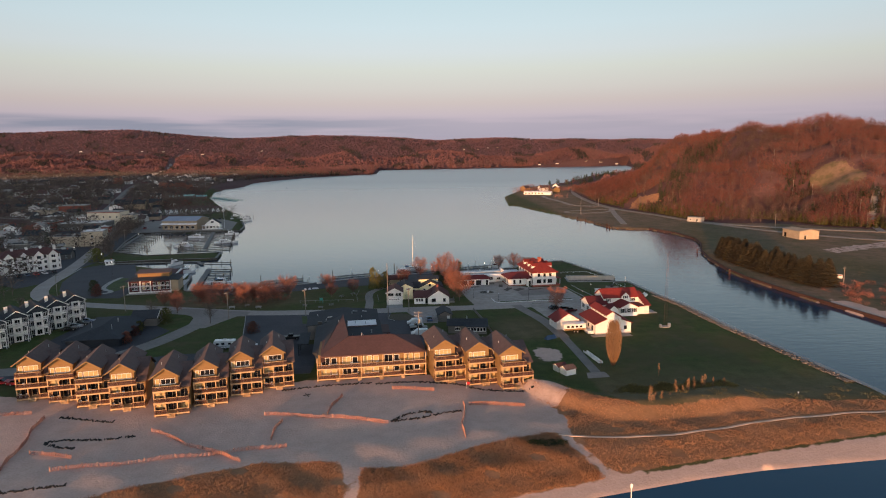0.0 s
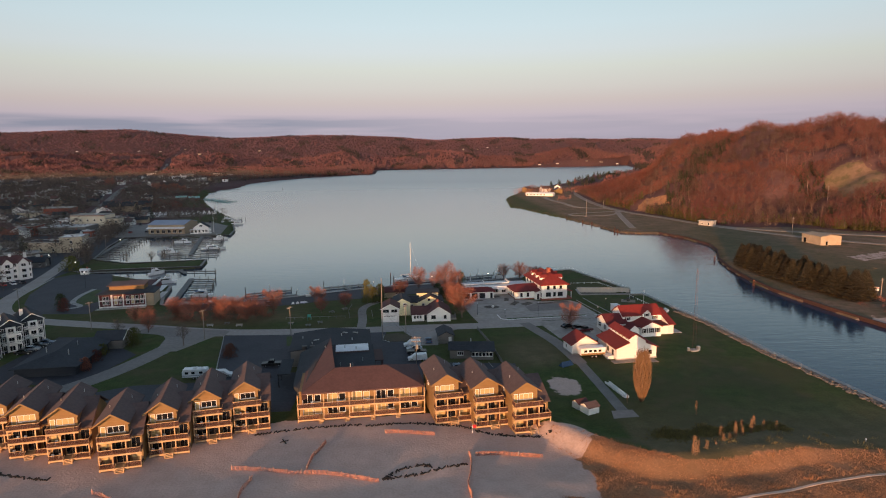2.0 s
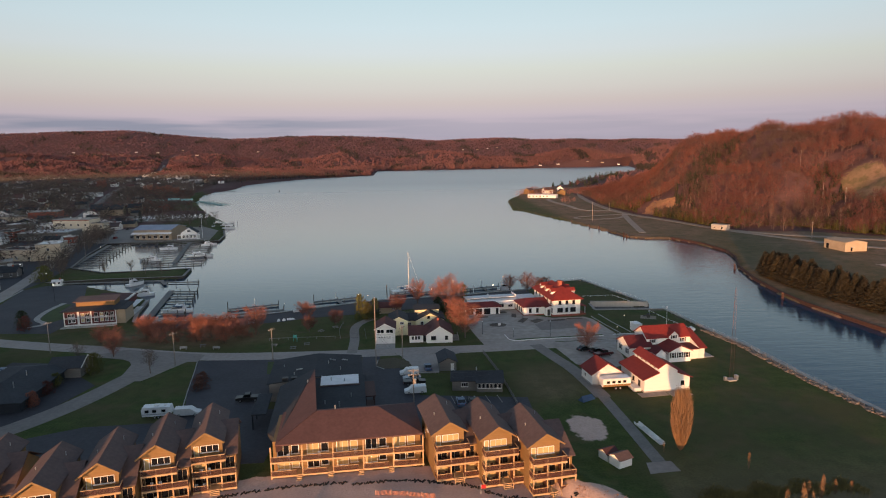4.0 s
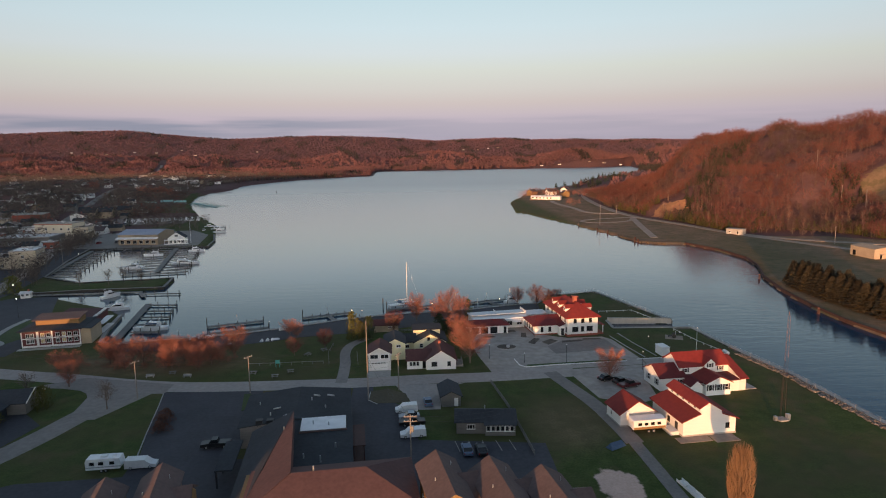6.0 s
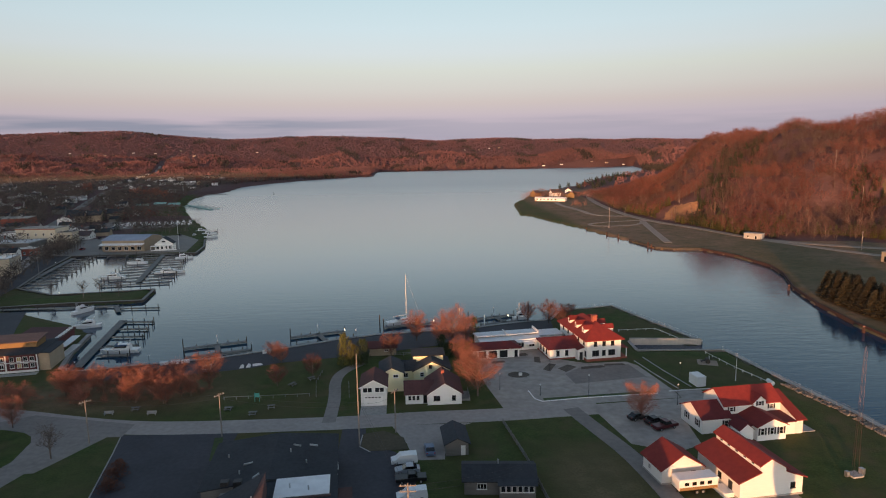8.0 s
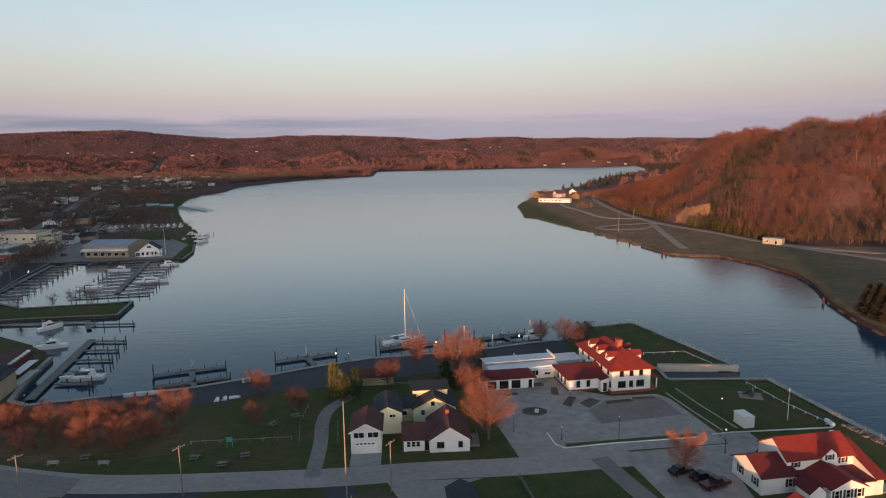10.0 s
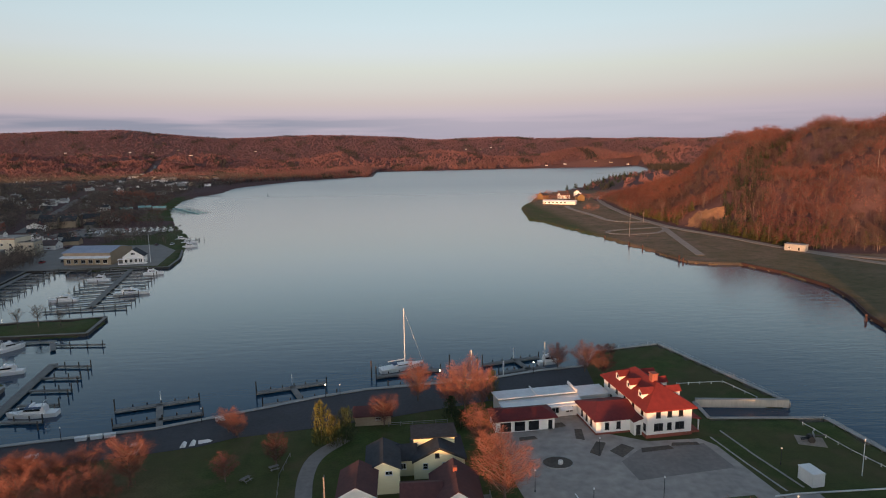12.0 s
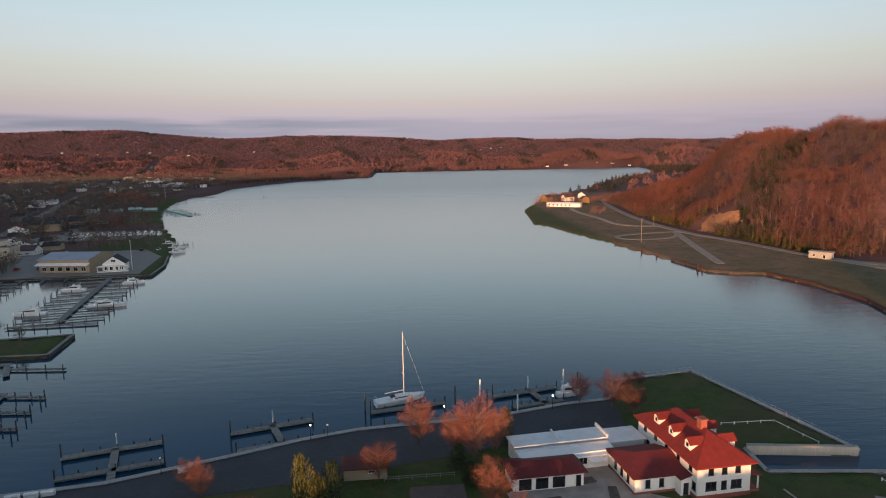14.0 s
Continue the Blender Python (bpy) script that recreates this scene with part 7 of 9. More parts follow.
for x, y, rz, w, d in ((-322, 668, 12, 14, 11), (-309, 676, 12, 12, 12), (-316, 690, 100, 15, 10), (-300, 696, 12, 13, 10), (-333, 684, 12, 11, 9)):
    plain_house(x, y, rz, w, d, 6.2, 10.0, "tan_brick", "slate_shingle", "large dark-roofed lodging house near the shore", float(land_height(np.array([x]), np.array([y]))[0]), group="lodging houses")
plain_house(-168, 325.5, 12, 3.6, 2.6, 2.1, 2.7, "white_siding", "white_roof", "small white kiosk at the edge of a lot", 0.04, name="kiosk", cat="kiosk")

for x, y, w, d, h in ((-740, 1700, 55, 26, 6), (-660, 1640, 40, 20, 6), (-600, 1560, 34, 18, 5), (-800, 1900, 44, 24, 7), (-560, 1420, 30, 16, 5), (-480, 1330, 26, 14, 5)):
    b = flat_block(x, y, 14, w, d, h, "white_siding", "white_roof", "long low white store with pale flat roof", 1, cols=4)
    b.location.z = float(land_height(np.array([x]), np.array([y]))[0]) - 0.5
b = flat_block(-450, 1475, 20, 60, 10, 4, "brick_red", "maroon_shingle", "long low red-brown row of stores by the lake", 1, cols=8)
b.location.z = float(land_height(np.array([-450.0]), np.array([1475.0]))[0]) - 0.3
b = flat_block(-330, 735, 30, 24, 12, 7, "grey_siding", "slate_shingle", "grey apartment block near the shore", 2)
for x, y, rz in ((-318, 842, 15), (-300, 838, 15), (-329, 820, 20)):
    plain_house(x, y, rz, 13, 8, 2.6, 4.4, "grey_siding", "teal_planks", "small park shelter with pale teal roof", float(land_height(np.array([x]), np.array([y]))[0]), name="shelter", cat="shelter")

for name, pts in (("pavement_lot_marina", [(-262, 474), (-220, 468), (-150, 476), (-162, 532), (-184, 562), (-258, 548)]), ("pavement_lot_shore", [(-300, 600), (-214, 618), (-218, 660), (-292, 668)]),
                  ("pavement_lot_park", [(-362, 760), (-326, 752), (-322, 792), (-356, 806)]), ("pavement_lot_north", [(-560, 1300), (-420, 1330), (-410, 1430), (-540, 1450)])):
    c = np.array(pts, dtype=float)
    paved(name, "grey asphalt parking lot in the lakeside town", pts, float(land_height(c[:, 0], c[:, 1]).max()) + 0.08, "mid_asphalt")
for name, line in (("road_town", [(-262, 520), (-318, 560), (-420, 600), (-560, 640)]), ("road_town_north", [(-330, 640), (-392, 800), (-470, 1000), (-560, 1260), (-700, 1640), (-850, 2080), (-933, 2332), (-1080, 2700), (-1185, 2983), (-1237, 3225)]), ("road_town_west", [(-218, 420), (-300, 452), (-420, 480)])):
    pts = smooth_line(line)
    b = band(pts, 4.0, -0.25, 0.0)
    solid(name, Shape().add([(x, y, z + float(land_height(np.array([x]), np.array([y]))[0]) + 0.25) for x, y, z in b.v], b.f), "mid_asphalt", "worn grey street through the town", "road", kind="structure")

# building at the marina with a pale metal roof
mb = thing("marina_building", "long tan marina building with pale blue metal roof", "building", -205, 482.5, 0, -3)
part("wall", gable_x(27, 24, 7.2, 9.4), "tan_brick", mb)
for s, m in zip(roof_x(27, 24, 7.2, 9.4, over=0.8), ("blue_metal", "blue_metal")):
    part("roof", s, m, mb)
part("front_canopy", Shape().slab([(-0.5, -3, 4.6), (27.5, -3, 4.6), (27.5, 0, 5.4), (-0.5, 0, 5.4)], 0.25), "white_roof", mb)
for i in range(6):
    window(mb, 1.6 + 4.2 * i, 0, 1.0, 2.4, 2.2, "s", "window_glass", "white_paint", 1)
club = thing("club_house", "white gabled club house with porch at the marina", "building", -172.5, 483.5, 0, 12)
part("wall", gable_y(11, 9, 4.2, 8.0), "white_siding", club)
roof_parts(club, roof_y(11, 9, 4.2, 8.0), "slate_shingle")
part("porch", Shape().box(-2, -3, 0, 13, -0.01, 0.4).box(-2, -3, 2.9, 13, -0.01, 3.2), "white_paint", club)
for i in range(6):
    part("porch_post", Shape().box(-1.9 + 2.9 * i, -2.9, 0.4, -1.65 + 2.9 * i, -2.65, 2.9), "white_paint", club)
for i in range(4):
    window(club, 1 + 2.5 * i, 0, 0.7, 1.5, 1.9)
window(club, 4.4, 0, 5.0, 2.2, 1.2, "s", "window_glass", "white_paint", 2)

# white hotel with maroon gables
hotel = thing("white_hotel", "three-storey white hotel with maroon gabled roofs", "hotel", -207.5, 300, 0, 45)
part("wall", Shape().box(0, 0, 0, 26, 12, 8.2), "white_siding", hotel)
part("roof", hip(-0.6, -0.6, 26.6, 12.6, 8.25, 11.2, 4, 22), "maroon_shingle", hotel)
for i in range(4):
    b = part("bay", gable_y(4.2, 1.6, 8.2, 10.4, 1.2 + 6.4 * i, -1.6), "white_siding", hotel)
    for s in roof_y(4.2, 3.4, 8.2, 10.4, 1.2 + 6.4 * i, -1.6, 0.35, 0.35):
        part("bay_roof", s, "maroon_shingle", b)
    for f in range(3):
        window(b, 2.3 + 6.4 * i, -1.6, 1.0 + 2.7 * f, 1.9, 1.5, "s", "window_glass", "white_paint", 1)
        window(hotel, 5.7 + 6.4 * i if i < 3 else 24.3, 0, 1.0 + 2.7 * f, 1.3, 1.5)
    part("chimney", Shape().box(5.8 + 6.2 * i, 5, 9.6, 6.9 + 6.2 * i, 6.2, 12), "white_paint", hotel)
for f in range(3):
    for i in range(3):
        window(hotel, 26, 1.5 + 3.6 * i, 1.0 + 2.7 * f, 1.4, 1.5, "e")

# maroon and white harbour building
hb = thing("harbour_building", "two-storey maroon and white building with clerestory roof", "building", -124.4, 253.4, 0, 10.5)
part("wall", Shape().box(0, 0, 0, 16.6, 13, 5.4), "maroon_siding", hb)
part("white_band", Shape().box(-0.06, -0.06, 0, 16.66, -0.004, 0.6).box(-0.06, -0.06, 2.7, 16.66, -0.004, 2.95).box(-0.06, -0.06, 5.1, 16.66, -0.004, 5.4).box(-0.06, -0.06, 0.6, 0.25, -0.004, 5.1).box(4.2, -0.06, 0.6, 4.9, -0.004, 5.1).box(8.4, -0.06, 0.6, 8.8, -0.004, 5.1).box(16.3, -0.06, 0.6, 16.66, -0.004, 5.1), "white_paint", hb)
part("roof", hip(-0.9, -0.9, 17.5, 13.9, 5.45, 6.6, 5, 12), "slate_shingle", hb)
part("clerestory", Shape().box(3.0, 3.6, 5.6, 15.4, 9.8, 7.6), "tan_siding", hb)
part("upper_roof", Shape().slab([(2.2, 2.9, 7.9), (16.0, 2.9, 7.9), (16.0, 10.4, 8.4), (2.2, 10.4, 8.4)], 0.25), "brown_shingle", hb)
part("rear_hall", Shape().box(4, 13.1, 0, 16, 30, 4.2), "maroon_siding", hb)
part("rear_roof", Shape().slab([(3.5, 13.0, 5.2), (16.5, 13.0, 4.4), (16.5, 30.5, 4.4), (3.5, 30.5, 5.2)], 0.3), "maroon_shingle", hb)
for k in range(7):
    part("roof_light", Shape().box(15.2, 14.4 + 2.2 * k, 4.4, 16.0, 15.6 + 2.2 * k, 4.9), "white_paint", hb)
for i, xx in enumerate((5.4, 7.0, 9.6, 11.4, 13.0, 14.7)):
    for zz in (1.3, 3.2):
        window(hb, xx, 0, zz, 1.15, 1.25, "s", "curtained_glass" if i % 3 == 0 else "window_glass")
for zz in (1.3, 3.2):
    for xx in (1.3, 2.5):
        window(hb, xx, 0, zz, 1.05, 1.25)
part("east_bay", Shape().box(16.604, 0.6, 0, 19.4, 11, 5.0), "tan_brick", hb)
part("bay_roof", Shape().slab([(16.5, 0.0, 5.4), (19.9, 0.0, 5.1), (19.9, 11.6, 5.1), (16.5, 11.6, 5.4)], 0.2), "slate_shingle", hb)
part("steps", Shape().box(17.3, 12.2, 0, 19.6, 24, 0.35).box(17.4, 12.2, 3.0, 19.7, 24, 3.2), "white_paint", hb)
part("terrace", Shape().box(-0.5, -3, 0, 17, -0.95, 0.12), "concrete", hb)

# grey-blue town houses with white bays
def terrace_house(x, y, rz):
    o = thing("terrace_house", "narrow three-storey blue-grey house with white balconies", "house", x, y, 0, rz, "terrace houses")
    part("wall", gable_y(6.0, 11, 8.0, 9.8), "blue_siding", o)
    roof_parts(o, roof_y(6.0, 11, 8.0, 9.8, over=0.35, front=0.5), "slate_shingle")
    part("trim", Shape().beam((-0.35, -0.5, 7.85), (3, -0.5, 9.95), 0.12, 0.22).beam((3, -0.5, 9.95), (6.35, -0.5, 7.85), 0.12, 0.22).box(-0.05, -0.05, 0, 0.15, -0.003, 8).box(5.85, -0.05, 0, 6.05, -0.003, 8), "white_paint", o)
    for f, z in enumerate((2.6, 5.3)):
        b = part("balcony", Shape().box(0.6, -1.5, z, 5.4, -0.06, z + 0.2), "white_paint", o)
        rail(b, (0.65, -1.45), (5.35, -1.45), z + 0.2, 0.9, "white_paint", "white_paint")
        for xx in (0.7, 5.3):
            part("balcony_post", Shape().box(xx - 0.08, -1.45, z - 2.6 if f == 0 else z - 2.5, xx + 0.08, -1.29, z), "white_paint", o)
    part("bay", Shape().box(1.75, -0.75, 0.3, 4.25, -0.06, 7.7), "white_siding", o, "white three-storey bay")
    part("corner_board", Shape().box(6.0, -0.02, 0, 6.05, 0.3, 8).box(6.0, 10.7, 0, 6.05, 11.0, 8).box(6.0, 0.3, 2.6, 6.05, 10.7, 2.8).box(6.0, 0.3, 5.3, 6.05, 10.7, 5.5), "white_paint", o)
    for z in (0.6, 3.1, 5.8):
        window(o, 2.25, -0.75, z, 1.5, 1.6)
        for xx in (0.35, 4.6):
            window(o, xx, 0, z, 1.05, 1.6)
        for yy in (2, 6):
            window(o, 6.0, yy, z + 0.3, 1.1, 1.3, "e")
    part("chimney", Shape().box(0.6, 5, 8.6, 1.5, 5.9, 10.6), "white_paint", o)


for i in range(6):
    terrace_house(-132.0 + 1.9 * i - 0.9, 170 + 7.3 * i, 40)
low = thing("low_hall", "long low hall with wide dark shingle roof", "building", -108, 178.5, 0, 6)
part("wall", Shape().box(0, 0, 0, 15, 26, 2.6), "blue_siding", low)
part("roof", hip(-0.9, -0.9, 15.9, 26.9, 2.65, 4.8, 7, 19, "y"), "slate_shingle", low)
lw = part("gable_wing", gable_x(8, 8, 2.8, 4.6, 11.0, 22), "grey_siding", low)
for s in roof_x(8, 8, 2.8, 4.6, 11.0, 22):
    part("gable_roof", s, "slate_shingle", lw)
part("gable_trim", Shape().beam((19.5, 21.5, 2.8), (19.5, 26, 4.9), 0.14, 0.25).beam((19.5, 26, 4.9), (19.5, 30.4, 2.8), 0.14, 0.25), "white_paint", lw)
for vx, vy in ((4, 9), (10, 14), (11, 6)):
    part("roof_vent", Shape().tube((vx, vy, 3), (vx, vy, 5.4), 0.13), "steel", low)

# beyond the channel
shed = thing("steel_shed", "plain tan steel shed in open ground", "shed", 236.5, 376.0, 0, 3)
part("wall", gable_y(13, 17, 5.0, 6.1), "tan_brick", shed)
roof_parts(shed, roof_y(13, 17, 5.0, 6.1, over=0.2, front=0.2), "tan_brick")
window(shed, 0, 15.2, 0.1, 2.4, 3.0, "w", "window_glass", "tan_brick", 0, "door")
window(shed, 3.2, 0, 0.1, 1.3, 2.2, "s", "window_glass", "tan_brick", 0, "door")
part("door_canopy", Shape().slab([(2.8, -1.0, 2.5), (4.9, -1.0, 2.5), (4.9, -0.01, 2.7), (2.8, -0.01, 2.7)], 0.08), "steel", shed)
hut = thing("pump_hut", "small white flat-roofed hut on a track", "hut", 211.5, 484.5, 0.2, -45)
part("wall", Shape().box(0, 0, 0, 11, 6, 3.4), "concrete", hut)
part("roof", Shape().box(-0.3, -0.3, 3.4, 11.3, 6.3, 3.7), "concrete", hut)
window(hut, 2, 0, 1.0, 1.2, 1.2)
window(hut, 7, 0, 0.1, 1.2, 2.1, "s", "window_glass", "white_paint", 0, "door")
point = thing("point_house", "long low white house on a wooded point", "house", 137, 840, 0, -28)
part("wall", gable_x(38, 8, 3.2, 4.6), "white_siding", point)
roof_parts(point, roof_x(38, 8, 3.2, 4.6), "white_roof")
for i in range(6):
    window(point, 2 + 4.6 * i, 0, 1.2, 2.0, 1.6)
for i, (x, y, w) in enumerate(((176, 905, 13), (150, 905, 12), (205, 950, 14), (188, 872, 10))):
    plain_house(x, y, 20 + 25 * i, w, 9, 5.2, 8.2, "tan_siding" if i % 2 else "white_siding", "brown_shingle", "two-storey pale house among trees on a point", 0.5, group="point houses")
road("road_far", "pale sandy road along the channel's far bank", [(330, 395), (285, 420), (240, 452), (216, 488), (207, 546), (188, 604), (190, 716), (214, 897), (260, 1000)], 3.2, 0.20, "gravel")
up_line = smooth_line([(312, 404), (319, 417), (331, 441), (344, 458), (364, 482)])
up_band = band(up_line, 2.4, -0.3, 0.0)
solid("road_hill", Shape().add([(x, y, z + float(land_height(np.array([x]), np.array([y]))[0]) + 0.3) for x, y, z in up_band.v], up_band.f), "mid_asphalt", "grey road climbing into a wooded hill", "road", kind="structure")
road("road_ramp", "pale concrete strip down to the water", [(186, 604), (172, 545), (156.5, 473)], 2.4, 0.14, "gravel")
road("road_point", "curving drive to the house on the point", [(189, 640), (158, 648), (159, 710), (153, 770), (157, 808)], 2.6, 0.16, "gravel")
road("road_loop", "sandy loop road on the open point", [(187, 606), (160, 598), (136, 588), (134, 572), (150, 566), (172, 572), (187, 600)], 1.7, 0.11, "gravel")
road("track_far", "sandy track over open ground", [(216, 488), (250, 400), (300, 352), (420, 330)], 3.0, 0.12, "gravel")
# houses catching the last sun on the far hills
for x, y in FAR_HOUSES:
    plain_house(x, y, fr.uniform(-20, 30), fr.uniform(8, 12), 7, 3.0, 5.2, fr.choice(("white_siding", "cream_siding", "white_siding", "tan_brick")), fr.choice(("slate_shingle", "brown_shingle", "maroon_shingle")), "small house on a distant wooded hillside",
                float(land_height(np.array([x]), np.array([y]))[0]) - 0.3, group="far houses")


# ---- docks and boats ----
def dock(name, label, decks, piles, z=-0.35, material="dock_planks", tall=2.2):
    """A timber dock: decks are (a, b, width), piles are places or (x, y, height)."""
    o = thing(name, label, "dock", 0, 0, 0)
    for a, b, w in decks:
        d = Shape()
        va, vb = Vector(a), Vector(b)
        way = (vb - va).normalized()
        side = Vector((-way.y, way.x))
        n_ = max(2, int((vb - va).length / 1.5))
        for i in range(n_):
            p, q = va.lerp(vb, i / n_), va.lerp(vb, (i + 0.94) / n_)
            d.beam((*p, z), (*q, z), w, 0.10)
        for s in (-1, 1):
            d.beam((*(va + side * s * (w / 2 - 0.1)), z - 0.18), (*(vb + side * s * (w / 2 - 0.1)), z - 0.18), 0.16, 0.26)
        part("deck", d, material, o)
    for p in piles:
        h = p[2] if len(p) > 2 else tall
        part("dock_post", Shape().tube((p[0], p[1], -3), (p[0], p[1], h), 0.17, 0.15, 8), "pile_wood", o)
    return o


def cross_dock(outer, inner, spine, label, fancy=True):
    (a, b), (c, d), (s0, s1) = outer, inner, spine
    piles = [(*a, 2.6), (*b, 1.2), (*c, 1.6), (*d, 1.2)]
    for p, q in (outer, inner):
        for k in range(1, 6):
            v = Vector(p).lerp(Vector(q), k / 6)
            piles.append((v.x + 0.3, v.y + 1.1, 0.35))
    o = dock("cross_dock", label, [(a, b, 1.7), (c, d, 1.7), (s0, s1, 1.5)], piles)
    m = Vector(outer[0]).lerp(Vector(outer[1]), 0.5)
    if fancy:
        part("marker_post", Shape().tube((s0[0], s0[1] + 0.8, -0.3), (s0[0], s0[1] + 0.8, 2.6), 0.14, 0.12), "white_paint", o)
    return o


cross_dock(((-75.3, 275.1), (-57.5, 281.3)), ((-71.6, 266.4), (-53.5, 272.5)), ((-66.2, 278.6), (-60.4, 264.6)), "grey plank dock of two bars with a gangway")
cross_dock(((-44.1, 284.3), (-27.2, 290.4)), ((-40.3, 275.8), (-23.2, 281.6)), ((-36.0, 288.4), (-30.6, 277.0)), "grey plank dock of two bars beside the quay")
cross_dock(((-14.2, 293.5), (3.5, 298.4)), ((-10.5, 285.6), (6.5, 290.2)), ((-4.8, 296.4), (-1.6, 285.5)), "grey plank dock below a moored sailing boat")
cross_dock(((15.5, 301.1), (32.7, 306.6)), ((19.4, 294.2), (32.6, 298.0)), ((25.2, 305.6), (29.0, 293.0)), "grey plank dock near the white hall")
for x, y in ((-15.6, 295), (6.0, 298.5), (13.6, 296), (38, 306)):
    solid("mooring_post", Shape().tube((0, 0, -3), (0, 0, 3.6), 0.2, 0.17, 10).tube((0, 0, 3.6), (0, 0, 3.75), 0.19, 0.05, 10), "pile_wood", "tall dark timber mooring pile in water", "pile", x, y, 0, group="mooring piles")
for x, y in ((12.5, 303), (35.0, 309), (20.5, 293)):
    solid("marker_post", Shape().tube((0, 0, -3), (0, 0, 1.0), 0.2, 0.18, 10).tube((0, 0, 1.0), (0, 0, 3.4), 0.21, 0.19, 10), "white_paint", "white sleeved marker pile in water", "pile", x, y, 0, group="marker piles")

# fingers by the harbour building
pts = [(-110.5, 309.4), (-107.6, 299.4), (-104.6, 290.0), (-101.4, 280.0), (-99.6, 270.6)]
tips = [(-98.6, 308.6), (-96.4, 299.2), (-93.8, 290.0), (-91.4, 280.2), (-89.5, 270.4)]
piles = []
for a, b in zip(pts, tips):
    va, vb = Vector(a), Vector(b)
    piles += [(*va.lerp(vb, 0.35), 0.9), (*va.lerp(vb, 0.7), 0.9), (b[0], b[1], 1.4), (b[0] + 1.0, b[1] - 3.5, 1.2)]
dock("finger_dock", "long grey pier with dark finger docks", [((-99.5, 259.6), (-111, 311.5), 2.4)] + [(a, b, 1.0) for a, b in zip(pts, tips)], piles)
dock("pier_dock", "plank dock along a grassy pier", [((-178, 331.5), (-124, 334.8), 1.8), ((-124, 333), (-118.8, 324.4), 1.6), ((-122, 330.4), (-105.4, 330.0), 0.9)],
     [(-174 + 6.5 * i, 331 + 0.4 * i, 0.9) for i in range(9)] + [(-116, 329, 1.2), (-110.5, 329, 1.2), (-105.6, 329, 1.3)])


def slip_rows(name, label, a, b, count, left, right, width=2.4):
    """A spine with slips to both sides."""
    va, vb = Vector(a), Vector(b)
    way = (vb - va).normalized()
    side = Vector((-way.y, way.x))
    decks, piles = [(a, b, width)], []
    made_of = "teal_planks" if "green" in label else "dock_planks"
    for i in range(count):
        p = va.lerp(vb, (i + 0.3) / count)
        for s, reach in ((1, left), (-1, right)):
            if reach:
                q = p + side * s * reach
                decks.append((tuple(p + side * s * width / 2), tuple(q), 0.9))
                piles += [(q.x, q.y, 1.3), (*(p + side * s * reach * 0.6), 1.1)]
                m = va.lerp(vb, (i + 0.8) / count) + side * s * reach * 1.05
                piles.append((m.x, m.y, 1.5))
    return dock(name, label, decks, piles, material=made_of)


slip_rows("marina_dock", "long marina pier with boat slips on both sides", (-137.7, 381.9), (-162.5, 474.3), 11, 15, 15)
dock("head_dock", "cross dock at the end of a marina pier", [((-152.5, 375.6), (-121.9, 380.0), 1.8)], [(-151 + 4.2 * i, 374.6 + 0.65 * i, 1.3) for i in range(8)])
slip_rows("marina_dock", "marina dock with slips along the west bank", (-190, 374), (-212, 462), 11, 0, 14)
slip_rows("marina_dock", "marina dock with slips along the north quay", (-206, 464), (-166, 475), 4, 0, 9)
slip_rows("far_dock", "pale green fixed dock off the town park", (-300, 878), (-243, 800), 6, 13, 13, 3.5)
slip_rows("far_dock", "pale dock with slips off the town shore", (-192, 585), (-164, 579), 4, 9, 9)
dock("far_jetty", "low jetty off the town park", [((-352, 1100), (-318, 1104), 4.0)], [(-322, 1102, 1), (-336, 1100, 1)])
dock("bridge_pier", "long low pier across the lake's far arm", [((700, 2010), (430, 1760), 3.0)], [(600, 1918, 1.5), (520, 1844, 1.5)])


def hull(length, beam, deck, draft=0.4, rake=0.9):
    """A boat's hull from stern to bow along x, in rings."""
    s = Shape()
    rows = []
    for i in range(9):
        t = i / 8
        w = beam / 2 * (0.86 + 0.14 * math.sin(t * 3.0)) * (1 - max(0, (t - 0.45) / 0.55) ** 2.2)
        x = -length / 2 + length * t
        z = deck + 0.35 * t * t
        rows.append([(x - rake * 0.0, -w, z), (x - rake * t * 0.5, -w * 0.72, -draft), (x - rake * t * 0.5, w * 0.72, -draft), (x, w, z)])
    v = [p for r in rows for p in r]
    f = []
    for i in range(8):
        for k in range(3):
            f.append((4 * i + k, 4 * i + k + 1, 4 * i + 5 + k, 4 * i + 4 + k))
        f.append((4 * i + 3, 4 * i, 4 * i + 4, 4 * i + 7))
    f.append((0, 3, 2, 1))
    return s.add(v, f)


